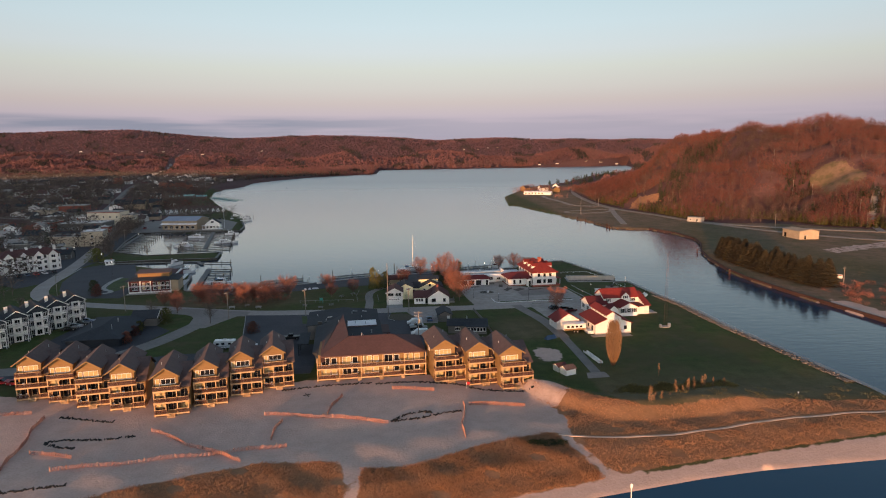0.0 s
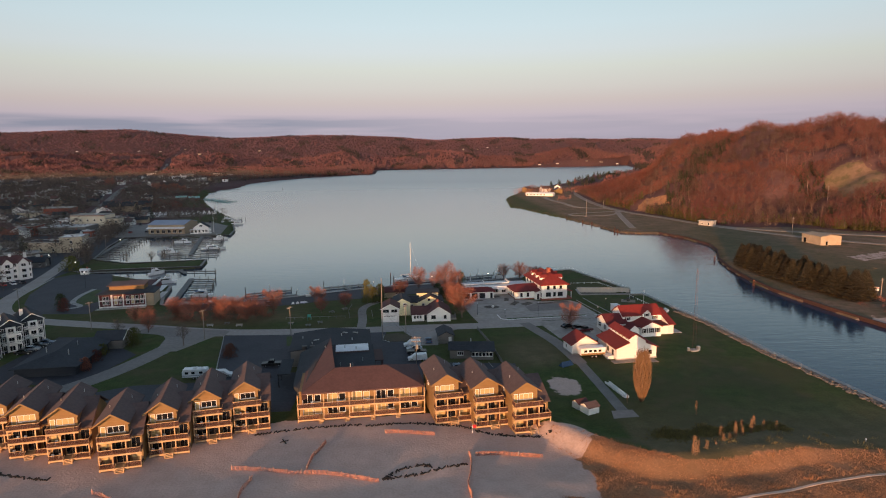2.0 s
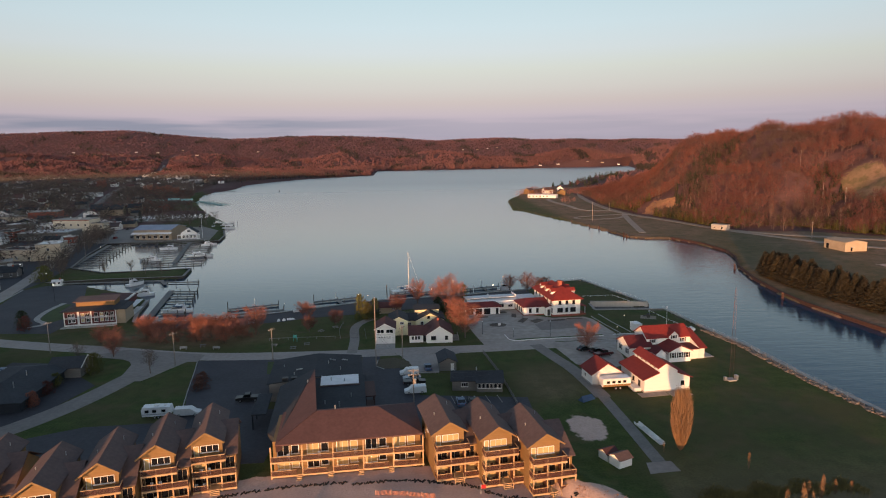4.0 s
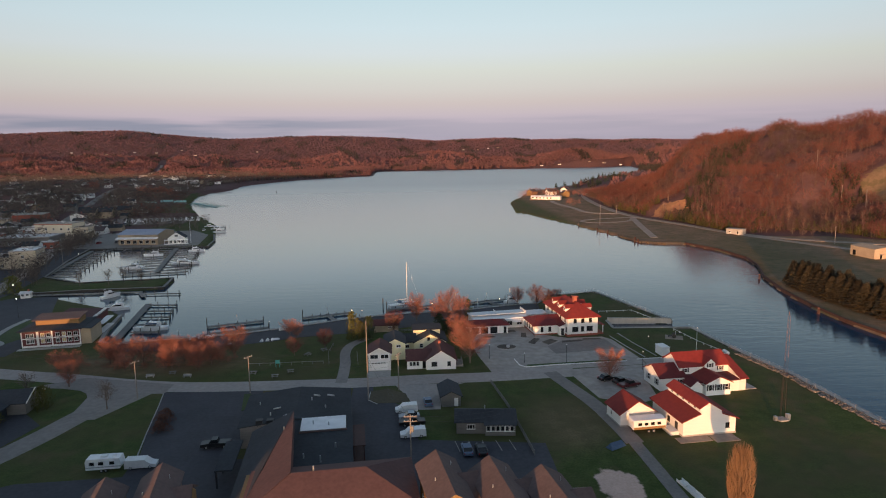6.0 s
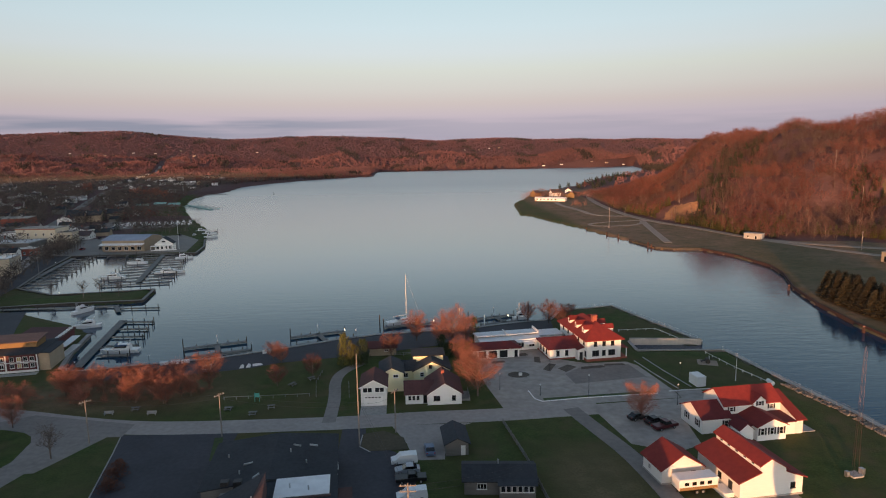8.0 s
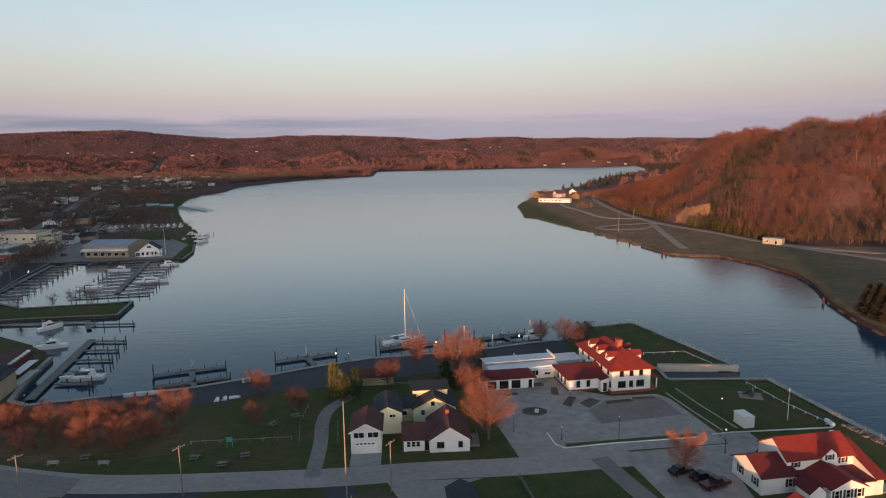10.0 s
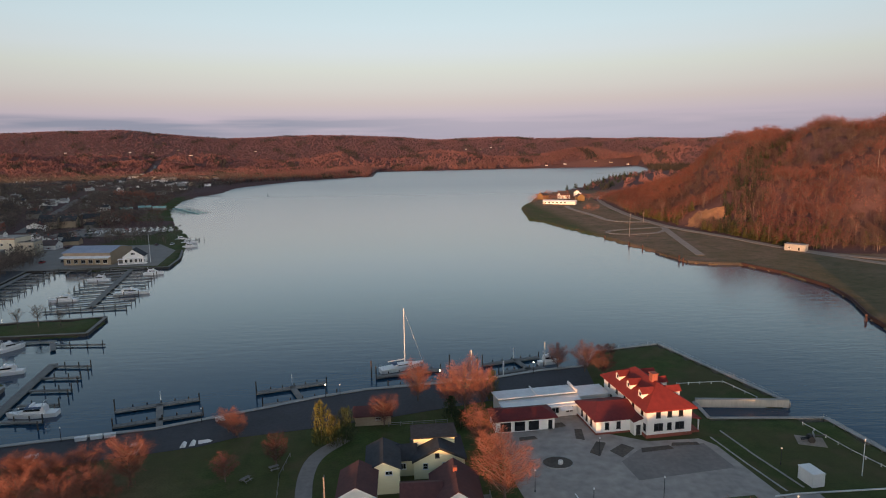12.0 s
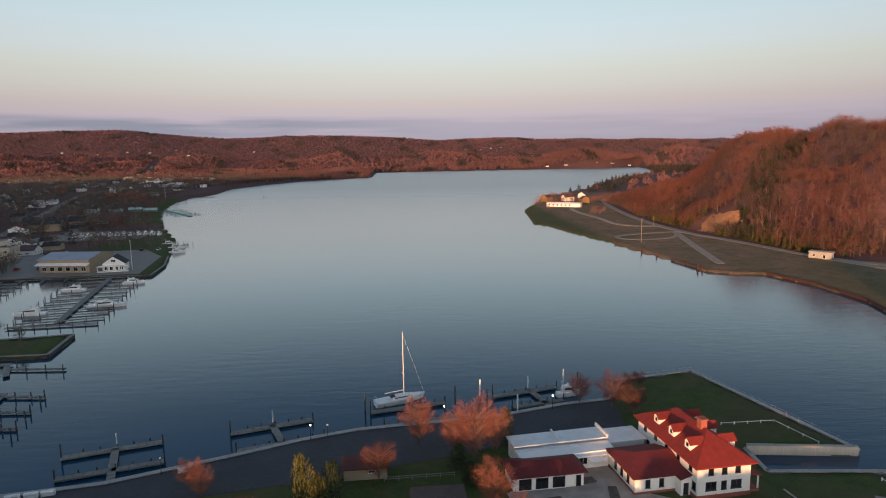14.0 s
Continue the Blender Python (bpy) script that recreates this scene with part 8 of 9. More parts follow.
def cruiser(x, y, rz, length, label):
    o = thing("motor_yacht", label, "boat", x, y, -1.0, rz, "motor yachts")
    part("hull", hull(length, length * 0.30, 1.1), "hull_white", o)
    k = length
    part("cabin", Shape().profile_y([(-k * 0.30, 1.0), (k * 0.22, 1.25), (k * 0.10, 2.3), (-k * 0.28, 2.4)], -k * 0.10, k * 0.10), "hull_white", o)
    part("windscreen", Shape().profile_y([(-k * 0.20, 1.75), (k * 0.135, 1.75), (k * 0.10, 2.2), (-k * 0.20, 2.25)], -k * 0.103, k * 0.103), "car_glass", o)
    part("flybridge", Shape().box(-k * 0.26, -k * 0.09, 2.42, k * 0.02, k * 0.09, 2.8).box(-k * 0.05, -k * 0.08, 2.8, k * 0.0, k * 0.08, 3.2), "hull_white", o)
    part("arch", Shape().beam((-k * 0.24, -k * 0.09, 2.8), (-k * 0.28, -k * 0.08, 3.9), 0.12).beam((-k * 0.24, k * 0.09, 2.8), (-k * 0.28, k * 0.08, 3.9), 0.12).beam((-k * 0.28, -k * 0.08, 3.9), (-k * 0.28, k * 0.08, 3.9), 0.14), "steel", o)
    r = Shape()
    for s in (-1, 1):
        r.beam((k * 0.15, s * k * 0.13, 1.95), (k * 0.44, s * k * 0.03, 2.05), 0.06)
        for t in (0.2, 0.3, 0.4):
            r.beam((k * t, s * k * (0.155 - t * 0.2 * 0.7), 1.2), (k * t, s * k * (0.155 - t * 0.2 * 0.7), 2.0), 0.05)
    part("bow_rail", r, "steel", o)
    return o


cruiser(-94.5, 274.6, 187, 11.5, "white motor yacht with dark canopy moored at fingers")
part("canopy", Shape().box(-2.6, -1.3, 2.3, 1.0, 1.3, 2.75), "blue_tarp", bpy.data.objects["motor_yacht"])
for x, y, rz, n, lab in ((-134, 327.8, 60, 9, "white motor yacht moored beside a grassy pier"), (-120.5, 304.5, 200, 9.5, "white motor boat moored beside a terrace"), (-132.5, 408, 10, 15, "long white motor yacht in a marina slip"),
                        (-156.5, 396, 190, 12, "white cabin cruiser in a marina slip"), (-164, 440, 190, 11, "white cabin cruiser behind dock posts"), (34.8, 302.0, 12, 6.5, "small white runabout at a dock"),
                        (-168, 572, 15, 11, "white boat at a distant dock"), (-160, 552, 15, 10, "white boat moored near the town"), (-180, 590, 15, 10, "white boat moored off the town"), (-143, 455, 12, 10, "white boat in a marina slip")):
    cruiser(x, y, rz, n, lab)
for i in range(13):
    o = cruiser(-268 + 5.0 * i, 630 + 0.9 * i, 88 + 4 * math.sin(i * 2.1), 7.5, "white boat stored ashore near the marina")
    o.location.z = 0.45

sail = thing("sailing_yacht", "white sailing yacht with bare mast at a dock", "boat", -7.4, 300.9, -1.0, 23.5)
part("hull", hull(13.2, 3.9, 1.15, 0.5, 1.6), "hull_white", sail)
part("cabin", Shape().profile_y([(-2.6, 1.15), (3.0, 1.3), (2.2, 1.75), (-2.4, 1.85)], -1.0, 1.0), "hull_white", sail)
part("cabin_window", Shape().box(-1.8, -1.03, 1.4, 1.6, 1.03, 1.62), "car_glass", sail)
part("mast", Shape().tube((0.9, 0, 1.0), (0.9, 0, 17.6), 0.14, 0.11, 10), "white_paint", sail, "tall white mast")
part("boom", Shape().tube((0.9, 0, 2.9), (-4.2, 0, 2.8), 0.16, 0.14, 8), "hull_white", sail)
part("spreader", Shape().beam((0.9, -1.0, 7.0), (0.9, 1.0, 7.0), 0.06).beam((0.9, -0.8, 12), (0.9, 0.8, 12), 0.06), "white_paint", sail)
part("furled_jib", Shape().tube((0.95, 0, 17.0), (6.2, 0, 1.8), 0.014, 0.028, 8), "white_paint", sail)
part("spray_hood", Shape().profile_y([(-2.9, 1.8), (-1.6, 1.8), (-1.9, 2.5), (-2.8, 2.5)], -1.0, 1.0), "blue_tarp", sail)
part("stern_rail", Shape().beam((-6.2, -1.6, 2.0), (-6.2, 1.6, 2.0), 0.05).beam((-6.2, -1.6, 1.1), (-6.2, -1.6, 2.0), 0.05).beam((-6.2, 1.6, 1.1), (-6.2, 1.6, 2.0), 0.05), "steel", sail)

solid("channel_buoy", Shape().tube((0, 0, -1.2), (0, 0, -0.3), 0.9, 0.9, 12).tube((0, 0, -0.3), (0, 0, 2.4), 0.5, 0.25, 10).tube((0, 0, 2.4), (0, 0, 3.2), 0.12, 0.12, 8), "dark_metal", "small dark buoy out on the lake", "buoy", -238, 1078, 0)
for x, y in ((144.6, 275.7), (157.0, 337.5)):
    m = thing("channel_marker", "red channel marker on a dolphin of piles", "marker", x - 3, y, 0, 0, "channel markers")
    for a in range(3):
        part("dock_post", Shape().tube((0.6 * math.cos(a * 2.1), 0.6 * math.sin(a * 2.1), -3), (0.2 * math.cos(a * 2.1), 0.2 * math.sin(a * 2.1), 1.1), 0.18, 0.14, 8), "rust_pile", m)
    part("board", Shape().box(-0.4, -0.08, 0.9, 0.35, 0.08, 1.4), "dull_red", m)
for x, y, h in ((127, 556, 1.2), (132, 520, 1.6), (135.5, 505, 1.8), (140.5, 462, 2.2), (141.5, 459, 1.4)):
    solid("old_post", Shape().tube((0, 0, -3), (0.15, 0, h), 0.5, 0.42, 9), "rust_pile", "old rust-brown pile at the water's edge", "pile", x - 1.2, y, 0, group="old piles")


# ---- vehicles ----
def wheel_set(o, half, front, back, r=0.34):
    for x in (front, back):
        for s in (-1, 1):
            w = part("wheel", Shape().tube((x, s * (half - 0.2), r), (x, s * half, r), r, r, 14), "black_rubber", o)
            part("rim", Shape().tube((x, s * (half - 0.02), r), (x, s * (half + 0.01), r), r * 0.6, r * 0.6, 10), "steel", w)


def vehicle(name, label, x, y, rz, L_, paint, body, cabin, half=0.92, group=""):
    """A car from two side outlines in lengths along x and heights."""
    o = thing(name, label, "vehicle", x, y, 0.045, rz, group)
    part("body", Shape().profile_y(body, -half, half), paint, o)
    c = part("cabin", Shape().profile_y(cabin, -half * 0.88, half * 0.88), "car_glass", o)
    (x0, z0), (x1, z1) = cabin[-2], cabin[-1]
    part("roof", Shape().box(min(x0, x1) + 0.05, -half * 0.86, max(z0, z1) - 0.02, max(x0, x1) - 0.05, half * 0.86, max(z0, z1) + 0.06), paint, c)
    for s in (-1, 1):
        part("headlight", Shape().box(L_ / 2 - 0.06, s * half * 0.7 - 0.16, 0.62, L_ / 2 + 0.02, s * half * 0.7 + 0.16, 0.8), "steel", o)
        part("tail_light", Shape().box(-L_ / 2 - 0.02, s * half * 0.8 - 0.1, 0.7, -L_ / 2 + 0.05, s * half * 0.8 + 0.1, 0.95), "paint_red", o)
    wheel_set(o, half, L_ * 0.31, -L_ * 0.30)
    return o


def van(x, y, rz, label, paint="paint_white", L_=5.0):
    k = L_ / 2
    return vehicle("van", label, x, y, rz, L_, paint, [(-k, 0.3), (k, 0.3), (k, 0.85), (k * 0.62, 1.12), (k * 0.30, 1.85), (-k * 0.96, 1.9), (-k, 1.1)],
                   [(-k * 0.3, 1.22), (k * 0.56, 1.18), (k * 0.34, 1.74), (-k * 0.3, 1.78)], 0.97)


def car(x, y, rz, label, paint, L_=4.6, name="car"):
    k = L_ / 2
    return vehicle(name, label, x, y, rz, L_, paint, [(-k, 0.3), (k, 0.3), (k, 0.72), (k * 0.45, 0.92), (-k * 0.8, 0.95), (-k, 0.85)],
                   [(-k * 0.78, 0.93), (k * 0.42, 0.90), (k * 0.12, 1.42), (-k * 0.5, 1.44)])


def pickup(x, y, rz, label, paint):
    return vehicle("pickup_truck", label, x, y, rz, 5.6, paint, [(-2.8, 0.45), (2.8, 0.45), (2.8, 1.05), (1.3, 1.15), (-0.6, 1.15), (-0.7, 1.1), (-2.8, 1.1)],
                   [(-0.65, 1.13), (1.25, 1.13), (0.75, 1.78), (-0.5, 1.8)], 0.98)


van(-4.3, 198.2, 186, "white delivery van parked on dark asphalt")
car(-3.6, 194.6, 186, "silver-grey car parked in a lot", "paint_silver")
pickup(-2.9, 191.2, 6, "black pickup truck parked beside a white van", "paint_black")
van(-2.6, 185.6, 186, "white van parked beside grass", L_=5.3)
car(0.6, 202.2, 96, "blue-grey car parked on a driveway", "paint_blue")
car(8.0, 178.2, 94, "dark blue car parked behind beach houses", "paint_blue")
car(10.8, 178.0, 94, "black car parked behind beach houses", "paint_black")
van(-53.6, 176.0, 6, "white passenger van towing a trailer", L_=5.6)
pickup(-42.2, 183.5, 187, "dark pickup truck parked beside the lodge", "paint_black")
car(46.5, 214.5, 20, "black car parked beside a lawn", "paint_black")
pickup(50.5, 209.5, 20, "dark red pickup truck in a yard", "paint_maroon")
car(49.5, 212.2, 20, "dark car parked in a yard", "paint_black")
car(-79.5, 249.5, 100, "grey car parked on the promenade", "paint_silver")
car(-60.5, 253.5, 100, "pale car parked on the promenade", "paint_silver")
for i, p in enumerate(("paint_silver", "paint_black", "paint_blue", "paint_red", "paint_white", "paint_black")):
    car(-199 + 2.7 * i, 292.5 + 2.5 * i, 135, "parked car in front of the white hotel", p)
for i, p in enumerate(("paint_black", "paint_silver", "paint_black", "paint_blue")):
    car(-118.5 + 0.3 * i, 199 + 3.2 * i, 12, "parked car beside terrace houses", p)
rv = thing("travel_trailer", "white travel trailer with dark windows", "trailer", -60.0, 175.4, 0.045, 6)
rv.scale = (0.84, 0.9, 0.88)
part("body", Shape().profile_y([(-3.6, 0.7), (3.5, 0.7), (3.9, 1.4), (3.5, 3.0), (-3.4, 3.1), (-3.7, 2.4)], -1.2, 1.2), "hull_white", rv)
for xx in (-2.8, -0.9, 1.4):
    part("window", Shape().box(xx, -1.23, 1.7, xx + 1.0, -1.19, 2.4), "car_glass", rv)
part("stripe", Shape().box(-3.6, -1.215, 1.15, 3.7, -1.201, 1.35), "paint_silver", rv)
part("roof_unit", Shape().box(-0.6, -0.5, 3.05, 0.7, 0.5, 3.4).box(1.8, -0.35, 3.0, 2.5, 0.35, 3.25), "white_paint", rv)
wheel_set(rv, 1.2, 0.5, -0.4, 0.36)
part("drawbar", Shape().beam((3.8, -0.6, 0.7), (5.0, 0, 0.6), 0.1).beam((3.8, 0.6, 0.7), (5.0, 0, 0.6), 0.1), "dark_metal", rv)
tb = thing("house_trailer", "white flat trailer with cabin beside a storehouse", "trailer", 46.2, 185.4, 0, 7)
part("body", Shape().box(-3.6, -1.2, 0.9, 3.6, 1.2, 2.7).profile_y([(-3.7, 2.7), (3.7, 2.7), (3.5, 2.9), (-3.5, 2.9)], -1.3, 1.3), "hull_white", tb)
for xx in (-2.6, -1.2, 0.2, 1.6):
    part("window", Shape().box(xx, -1.24, 1.7, xx + 0.8, -1.2, 2.3), "car_glass", tb)
part("skirt", Shape().box(-3.5, -1.25, 0.9, 3.5, -1.21, 1.4), "tan_siding", tb)
wheel_set(tb, 1.2, 0.9, -0.2, 0.36)
part("jack", Shape().box(-3.3, -0.1, 0, -3.1, 0.1, 0.9).box(3.1, -0.1, 0, 3.3, 0.1, 0.9), "dark_metal", tb)
solid("covered_boat", Shape().add([(-2, -0.9, 0.1), (2, -0.8, 0.1), (2.3, 0, 0.1), (2, 0.8, 0.1), (-2, 0.9, 0.1), (-1.6, 0, 1.3), (1.5, 0, 1.2)], [(0, 1, 6, 5), (1, 2, 6), (2, 3, 6), (3, 4, 5, 6), (4, 0, 5), (4, 3, 2, 1, 0)]), "blue_tarp", "small boat under a blue tarpaulin", "boat", 37.5, 178.5, 0, 30)

# ---- poles, wires and lamps ----
def utility_pole(x, y, h, rz=0.0, arms=1):
    o = thing("utility_pole", "weathered wooden utility pole with crossarm beside the street", "pole", x, y, 0, rz, "utility poles")
    part("shaft", Shape().tube((0, 0, -0.3), (0, 0, h), 0.15, 0.10, 10), "pole_wood", o)
    for i in range(arms):
        a = part("crossarm", Shape().box(-1.2, -0.06, h - 0.5 - 0.9 * i, 1.2, 0.06, h - 0.36 - 0.9 * i), "pole_wood", o)
        for s in (-1.05, -0.4, 0.4, 1.05):
            part("insulator", Shape().tube((s, 0, h - 0.36 - 0.9 * i), (s, 0, h - 0.16 - 0.9 * i), 0.05, 0.04, 6), "steel", a)
    return o


POLES = [(-69.7, 210.0, 9.6), (-43.1, 211.8, 9.6), (-13.5, 205.3, 19.5), (-6.5, 211.2, 9.6), (-150, 247, 10), (-112, 224, 9.6), (-196, 402, 10)]
for x, y, h in POLES:
    utility_pole(x, y, h, 55 if h < 15 else 0, 1 if h < 15 else 0)
pm = utility_pole(-2.7, 170.5, 11.5, 0, 2)
part("lamp_arm", Shape().beam((0, 0, 10.2), (0, -1.2, 10.4), 0.08), "steel", pm)
part("transformer", Shape().tube((0.35, 0, 8.2), (0.35, 0, 9.3), 0.28, 0.28, 10), "steel", pm)


def wire(a, b, sag=0.7):
    s = Shape()
    a, b = Vector(a), Vector(b)
    side = (b - a).cross(Vector((0, 0, 1))).normalized() * 0.018
    up = Vector((0, 0, 0.018))
    v, f = [], []
    for i in range(13):
        t = i / 12
        q = a.lerp(b, t) - Vector((0, 0, sag * 4 * t * (1 - t)))
        v += [q - side, q - up, q + side, q + up]
        if i:
            f += [(4 * i - 4 + k, 4 * i - 4 + (k + 1) % 4, 4 * i + (k + 1) % 4, 4 * i + k) for k in range(4)]
    return s.add(v, f)


for i, (p, q) in enumerate((((-112, 224, 9.4), (-69.7, 210, 9.4)), ((-69.7, 210, 9.4), (-43.1, 211.8, 9.4)), ((-43.1, 211.8, 9.4), (-13.5, 205.3, 9.4)), ((-13.5, 205.3, 9.2), (-6.5, 211.2, 8.3)), ((-13.5, 205.3, 11.0), (-2.7, 170.5, 11.0)),
                            ((-2.7, 170.5, 11.1), (19, 190, 4)), ((-150, 247, 9.8), (-112, 224, 9.4)))):
    solid("power_line", wire(p, q), "dark_metal", "thin dark overhead wire between poles", "cable", group="power lines")
    solid("power_line", wire((p[0], p[1], p[2] - 0.9), (q[0], q[1], q[2] - 0.9), 0.9), "dark_metal", "thin dark overhead wire between poles", "cable", group="power lines")


def lamp_post(x, y, h, lit=False, label="slim dark lamp post with a round white globe"):
    o = thing("lamp_post", label, "lamp", x, y, 0, 0, "lamp posts")
    part("pole", Shape().tube((0, 0, 0), (0, 0, h), 0.07, 0.05, 8), "dark_metal", o)
    part("base", Shape().tube((0, 0, 0), (0, 0, 0.4), 0.14, 0.09, 8), "dark_metal", o)
    part("globe", Shape().tube((0, 0, h), (0, 0, h + 0.14), 0.10, 0.20, 10).tube((0, 0, h + 0.14), (0, 0, h + 0.34), 0.20, 0.09, 10), "lamp_glow" if lit else "white_paint", o)
    return o


for x, y, h, lit in ((-78.5, 258.6, 3.0, False), (-51.6, 266.4, 3.2, False), (-25.6, 279.0, 3.2, True), (-22.2, 280.3, 2.6, False), (3.0, 287.0, 3.2, True), (28.5, 291.6, 3.2, True), (39.0, 227.2, 5.4, False), (58.1, 221.3, 4.8, False), (27.7, 229.1, 2.6, False),
                     (18.4, 233.3, 4.0, False), (33.5, 246, 3.4, False), (66.5, 240, 3.2, False), (-96.5, 253.8, 3.0, False), (-150, 292, 7, True), (-168, 318, 7, True), (-196, 344, 7, True), (-186, 400, 7, True)):
    lamp_post(x, y, h, lit)
tow = thing("radio_mast", "tall red and rust-brown lattice radio mast on the lawn", "mast", 76.7, 188.6, 0, 10)
part("footing", Shape().box(-1.1, -1.0, -0.2, 1.1, 1.0, 0.3), "concrete", tow)
part("cabinet", Shape().box(1.2, -0.4, 0, 1.9, 0.4, 1.2), "steel", tow)
part("cabinet", Shape().box(-1.9, -0.3, 0, -1.3, 0.3, 1.0), "steel", tow)
legs = [Vector((math.cos(a), math.sin(a), 0)) for a in (math.pi / 2, math.pi / 2 + 2.094, math.pi / 2 + 4.189)]
H_ = 23.2
for sec in range(7):
    z0, z1 = 0.3 + sec * (H_ - 0.3) / 7, 0.3 + (sec + 1) * (H_ - 0.3) / 7
    r0, r1 = 0.62 - 0.36 * z0 / H_, 0.62 - 0.36 * z1 / H_
    s = Shape()
    for k in range(3):
        a, b = legs[k], legs[(k + 1) % 3]
        s.tube(a * r0 + Vector((0, 0, z0)), a * r1 + Vector((0, 0, z1)), 0.019, 0.019, 5)
        for j in range(3):
            t0, t1 = j / 3, (j + 1) / 3
            ra, rb = r0 + (r1 - r0) * t0, r0 + (r1 - r0) * t1
            za, zb = z0 + (z1 - z0) * t0, z0 + (z1 - z0) * t1
            s.tube(a * ra + Vector((0, 0, za)), b * rb + Vector((0, 0, zb)), 0.006, 0.006, 4)
            s.tube(a * rb + Vector((0, 0, zb)), b * rb + Vector((0, 0, zb)), 0.006, 0.006, 4)
    part("lattice_section", s, "dull_red" if sec > 3 else "rust_pile", tow)
part("beacon", Shape().tube((0, 0, H_), (0, 0, H_ + 0.8), 0.07, 0.04, 8), "dull_red", tow)
for x, y, h in ((143, 555, 16), (184, 642, 8), (252, 430, 11), (318, 428, 11), (330, 573, 17), (329, 538, 14), (330, 512, 13), (331, 454, 12), (177.5, 249, 7)):
    z = float(land_height(np.array([float(x)]), np.array([float(y)]))[0])
    solid("pole", Shape().tube((0, 0, -1), (0, 0, h), 0.20, 0.13, 8).box(-1.0, -0.07, h - 0.8, 1.0, 0.07, h - 0.6), "pole_wood", "tall weathered wooden pole on open ground", "pole", x, y, z, 20, "far poles")
solid("far_mast", Shape().tube((0, 0, -2), (0, 0, 46), 0.9, 0.5, 8), "white_paint", "white mast beside the lake's far arm", "mast", 905, 2560, 0)
solid("flagpole", Shape().tube((0, 0, 0), (0, 0, 7), 0.09, 0.05, 8).tube((0, 0, 7), (0, 0, 7.2), 0.12, 0.12, 8), "white_paint", "white flagpole on the lawn", "pole", 78.9, 235.3, 0)
solid("flagpole", Shape().tube((0, 0, 0), (0, 0, 16), 0.16, 0.08, 8).tube((0, 0, 16), (0, 0, 16.2), 0.2, 0.2, 8), "white_paint", "tall white flagpole at the marina", "pole", -158.5, 487, 0)
solid("flagpole", Shape().tube((0, 0, 0), (0, 0, 24), 0.22, 0.1, 8).tube((0, 0, 24), (0, 0, 24.3), 0.3, 0.3, 8), "white_paint", "tall pale flagpole in the town park", "pole", -352, 1005, 0.0)

# ---- fences, kerbs and small things ----
def low_kerb(points, label, h=0.28, w=0.3, material="white_paint", name="low_wall"):
    s = Shape()
    for a, b in zip(points, points[1:]):
        s.beam((*a, h / 2), (*b, h / 2), w, h)
    return solid(name, s, material, label, "kerb")


low_kerb([(25.3, 232.1), (26.0, 227), (27.5, 225.3), (37.2, 226.7), (56.2, 228.3)], "low white painted kerb round a parking lot", 0.2, 0.2)
low_kerb([(59.4, 229.4), (63.8, 230.0), (85.9, 230.9)], "low white painted kerb along a lawn", 0.2, 0.24)
low_kerb([(-171.5, 288), (-178.1, 316.6)], "pale kerb between a street and a dark lot", 0.2, 0.5, "concrete")
solid("lot_path", band(smooth_line([(-137.3, 253.6), (-133.6, 256), (-134.2, 259), (-140, 263), (-142.4, 268.7), (-144.5, 278.7), (-144.7, 289.3)]), 1.0, 0.0, 0.09), "concrete", "curving pale path across a parking lot island", "path", kind="structure")
paved("verge_harbour", "small green island in the harbour parking lot", [(-133, 258), (-130, 268), (-138, 286), (-143.4, 288), (-143.2, 279), (-141.0, 269), (-139, 264)], 0.08, "grass", "ground")
low_kerb([(-64.6, 212.6), (-62.7, 205.5), (-58.9, 189.8), (-56.4, 180.2)], "narrow pale kerb along a dark parking lot", 0.14, 0.22, "concrete")
low_kerb([(-13.4, 210.4), (-13.5, 205.2), (-11.2, 202.8)], "narrow pale kerb round a planted island", 0.14, 0.2, "concrete")
for k in range(5):
    solid("parking_line", Shape().prism([(6.6 + 2.75 * k, 178.4), (6.75 + 2.75 * k, 178.4), (6.0 + 2.75 * k, 182.9), (5.85 + 2.75 * k, 182.9)], 0.044, 0.052), "lot_asphalt", "worn white parking line on dark asphalt", "parking line", group="parking lines")
paved("verge_island", "brown grassy island beside a parking lot", [(-13.2, 205.2), (-13.3, 210.8), (-9.1, 212.1), (-4.7, 208.7), (-3.7, 203.4), (-11.4, 203.2)], 0.10, "brown_turf", "ground")
paved("verge_strip", "narrow green island in a parking lot", [(-42.2, 201.0), (-44.4, 211.1), (-42.6, 211.1), (-40.4, 201.5)], 0.10, "grass", "ground")
low_kerb([(62.0, 254.8), (63.6, 244), (66, 232)], "narrow white kerb beside a lawn path", 0.12, 0.35, "concrete")
low_kerb([(58.6, 252), (60.4, 241), (62.4, 231)], "narrow white kerb along a hedge", 0.12, 0.3, "concrete")


paved("pavement_patch", "darker worn asphalt beside the station house", [(38, 236), (57.6, 239.5), (56.0, 249.5), (42, 247.6), (37.0, 243)], 0.052, "mid_asphalt")
paved("verge_kerb", "narrow green verge behind a white kerb", [(28.0, 225.8), (56.2, 228.7), (56.1, 230.0), (28.0, 227.2)], 0.10, "grass", "ground")


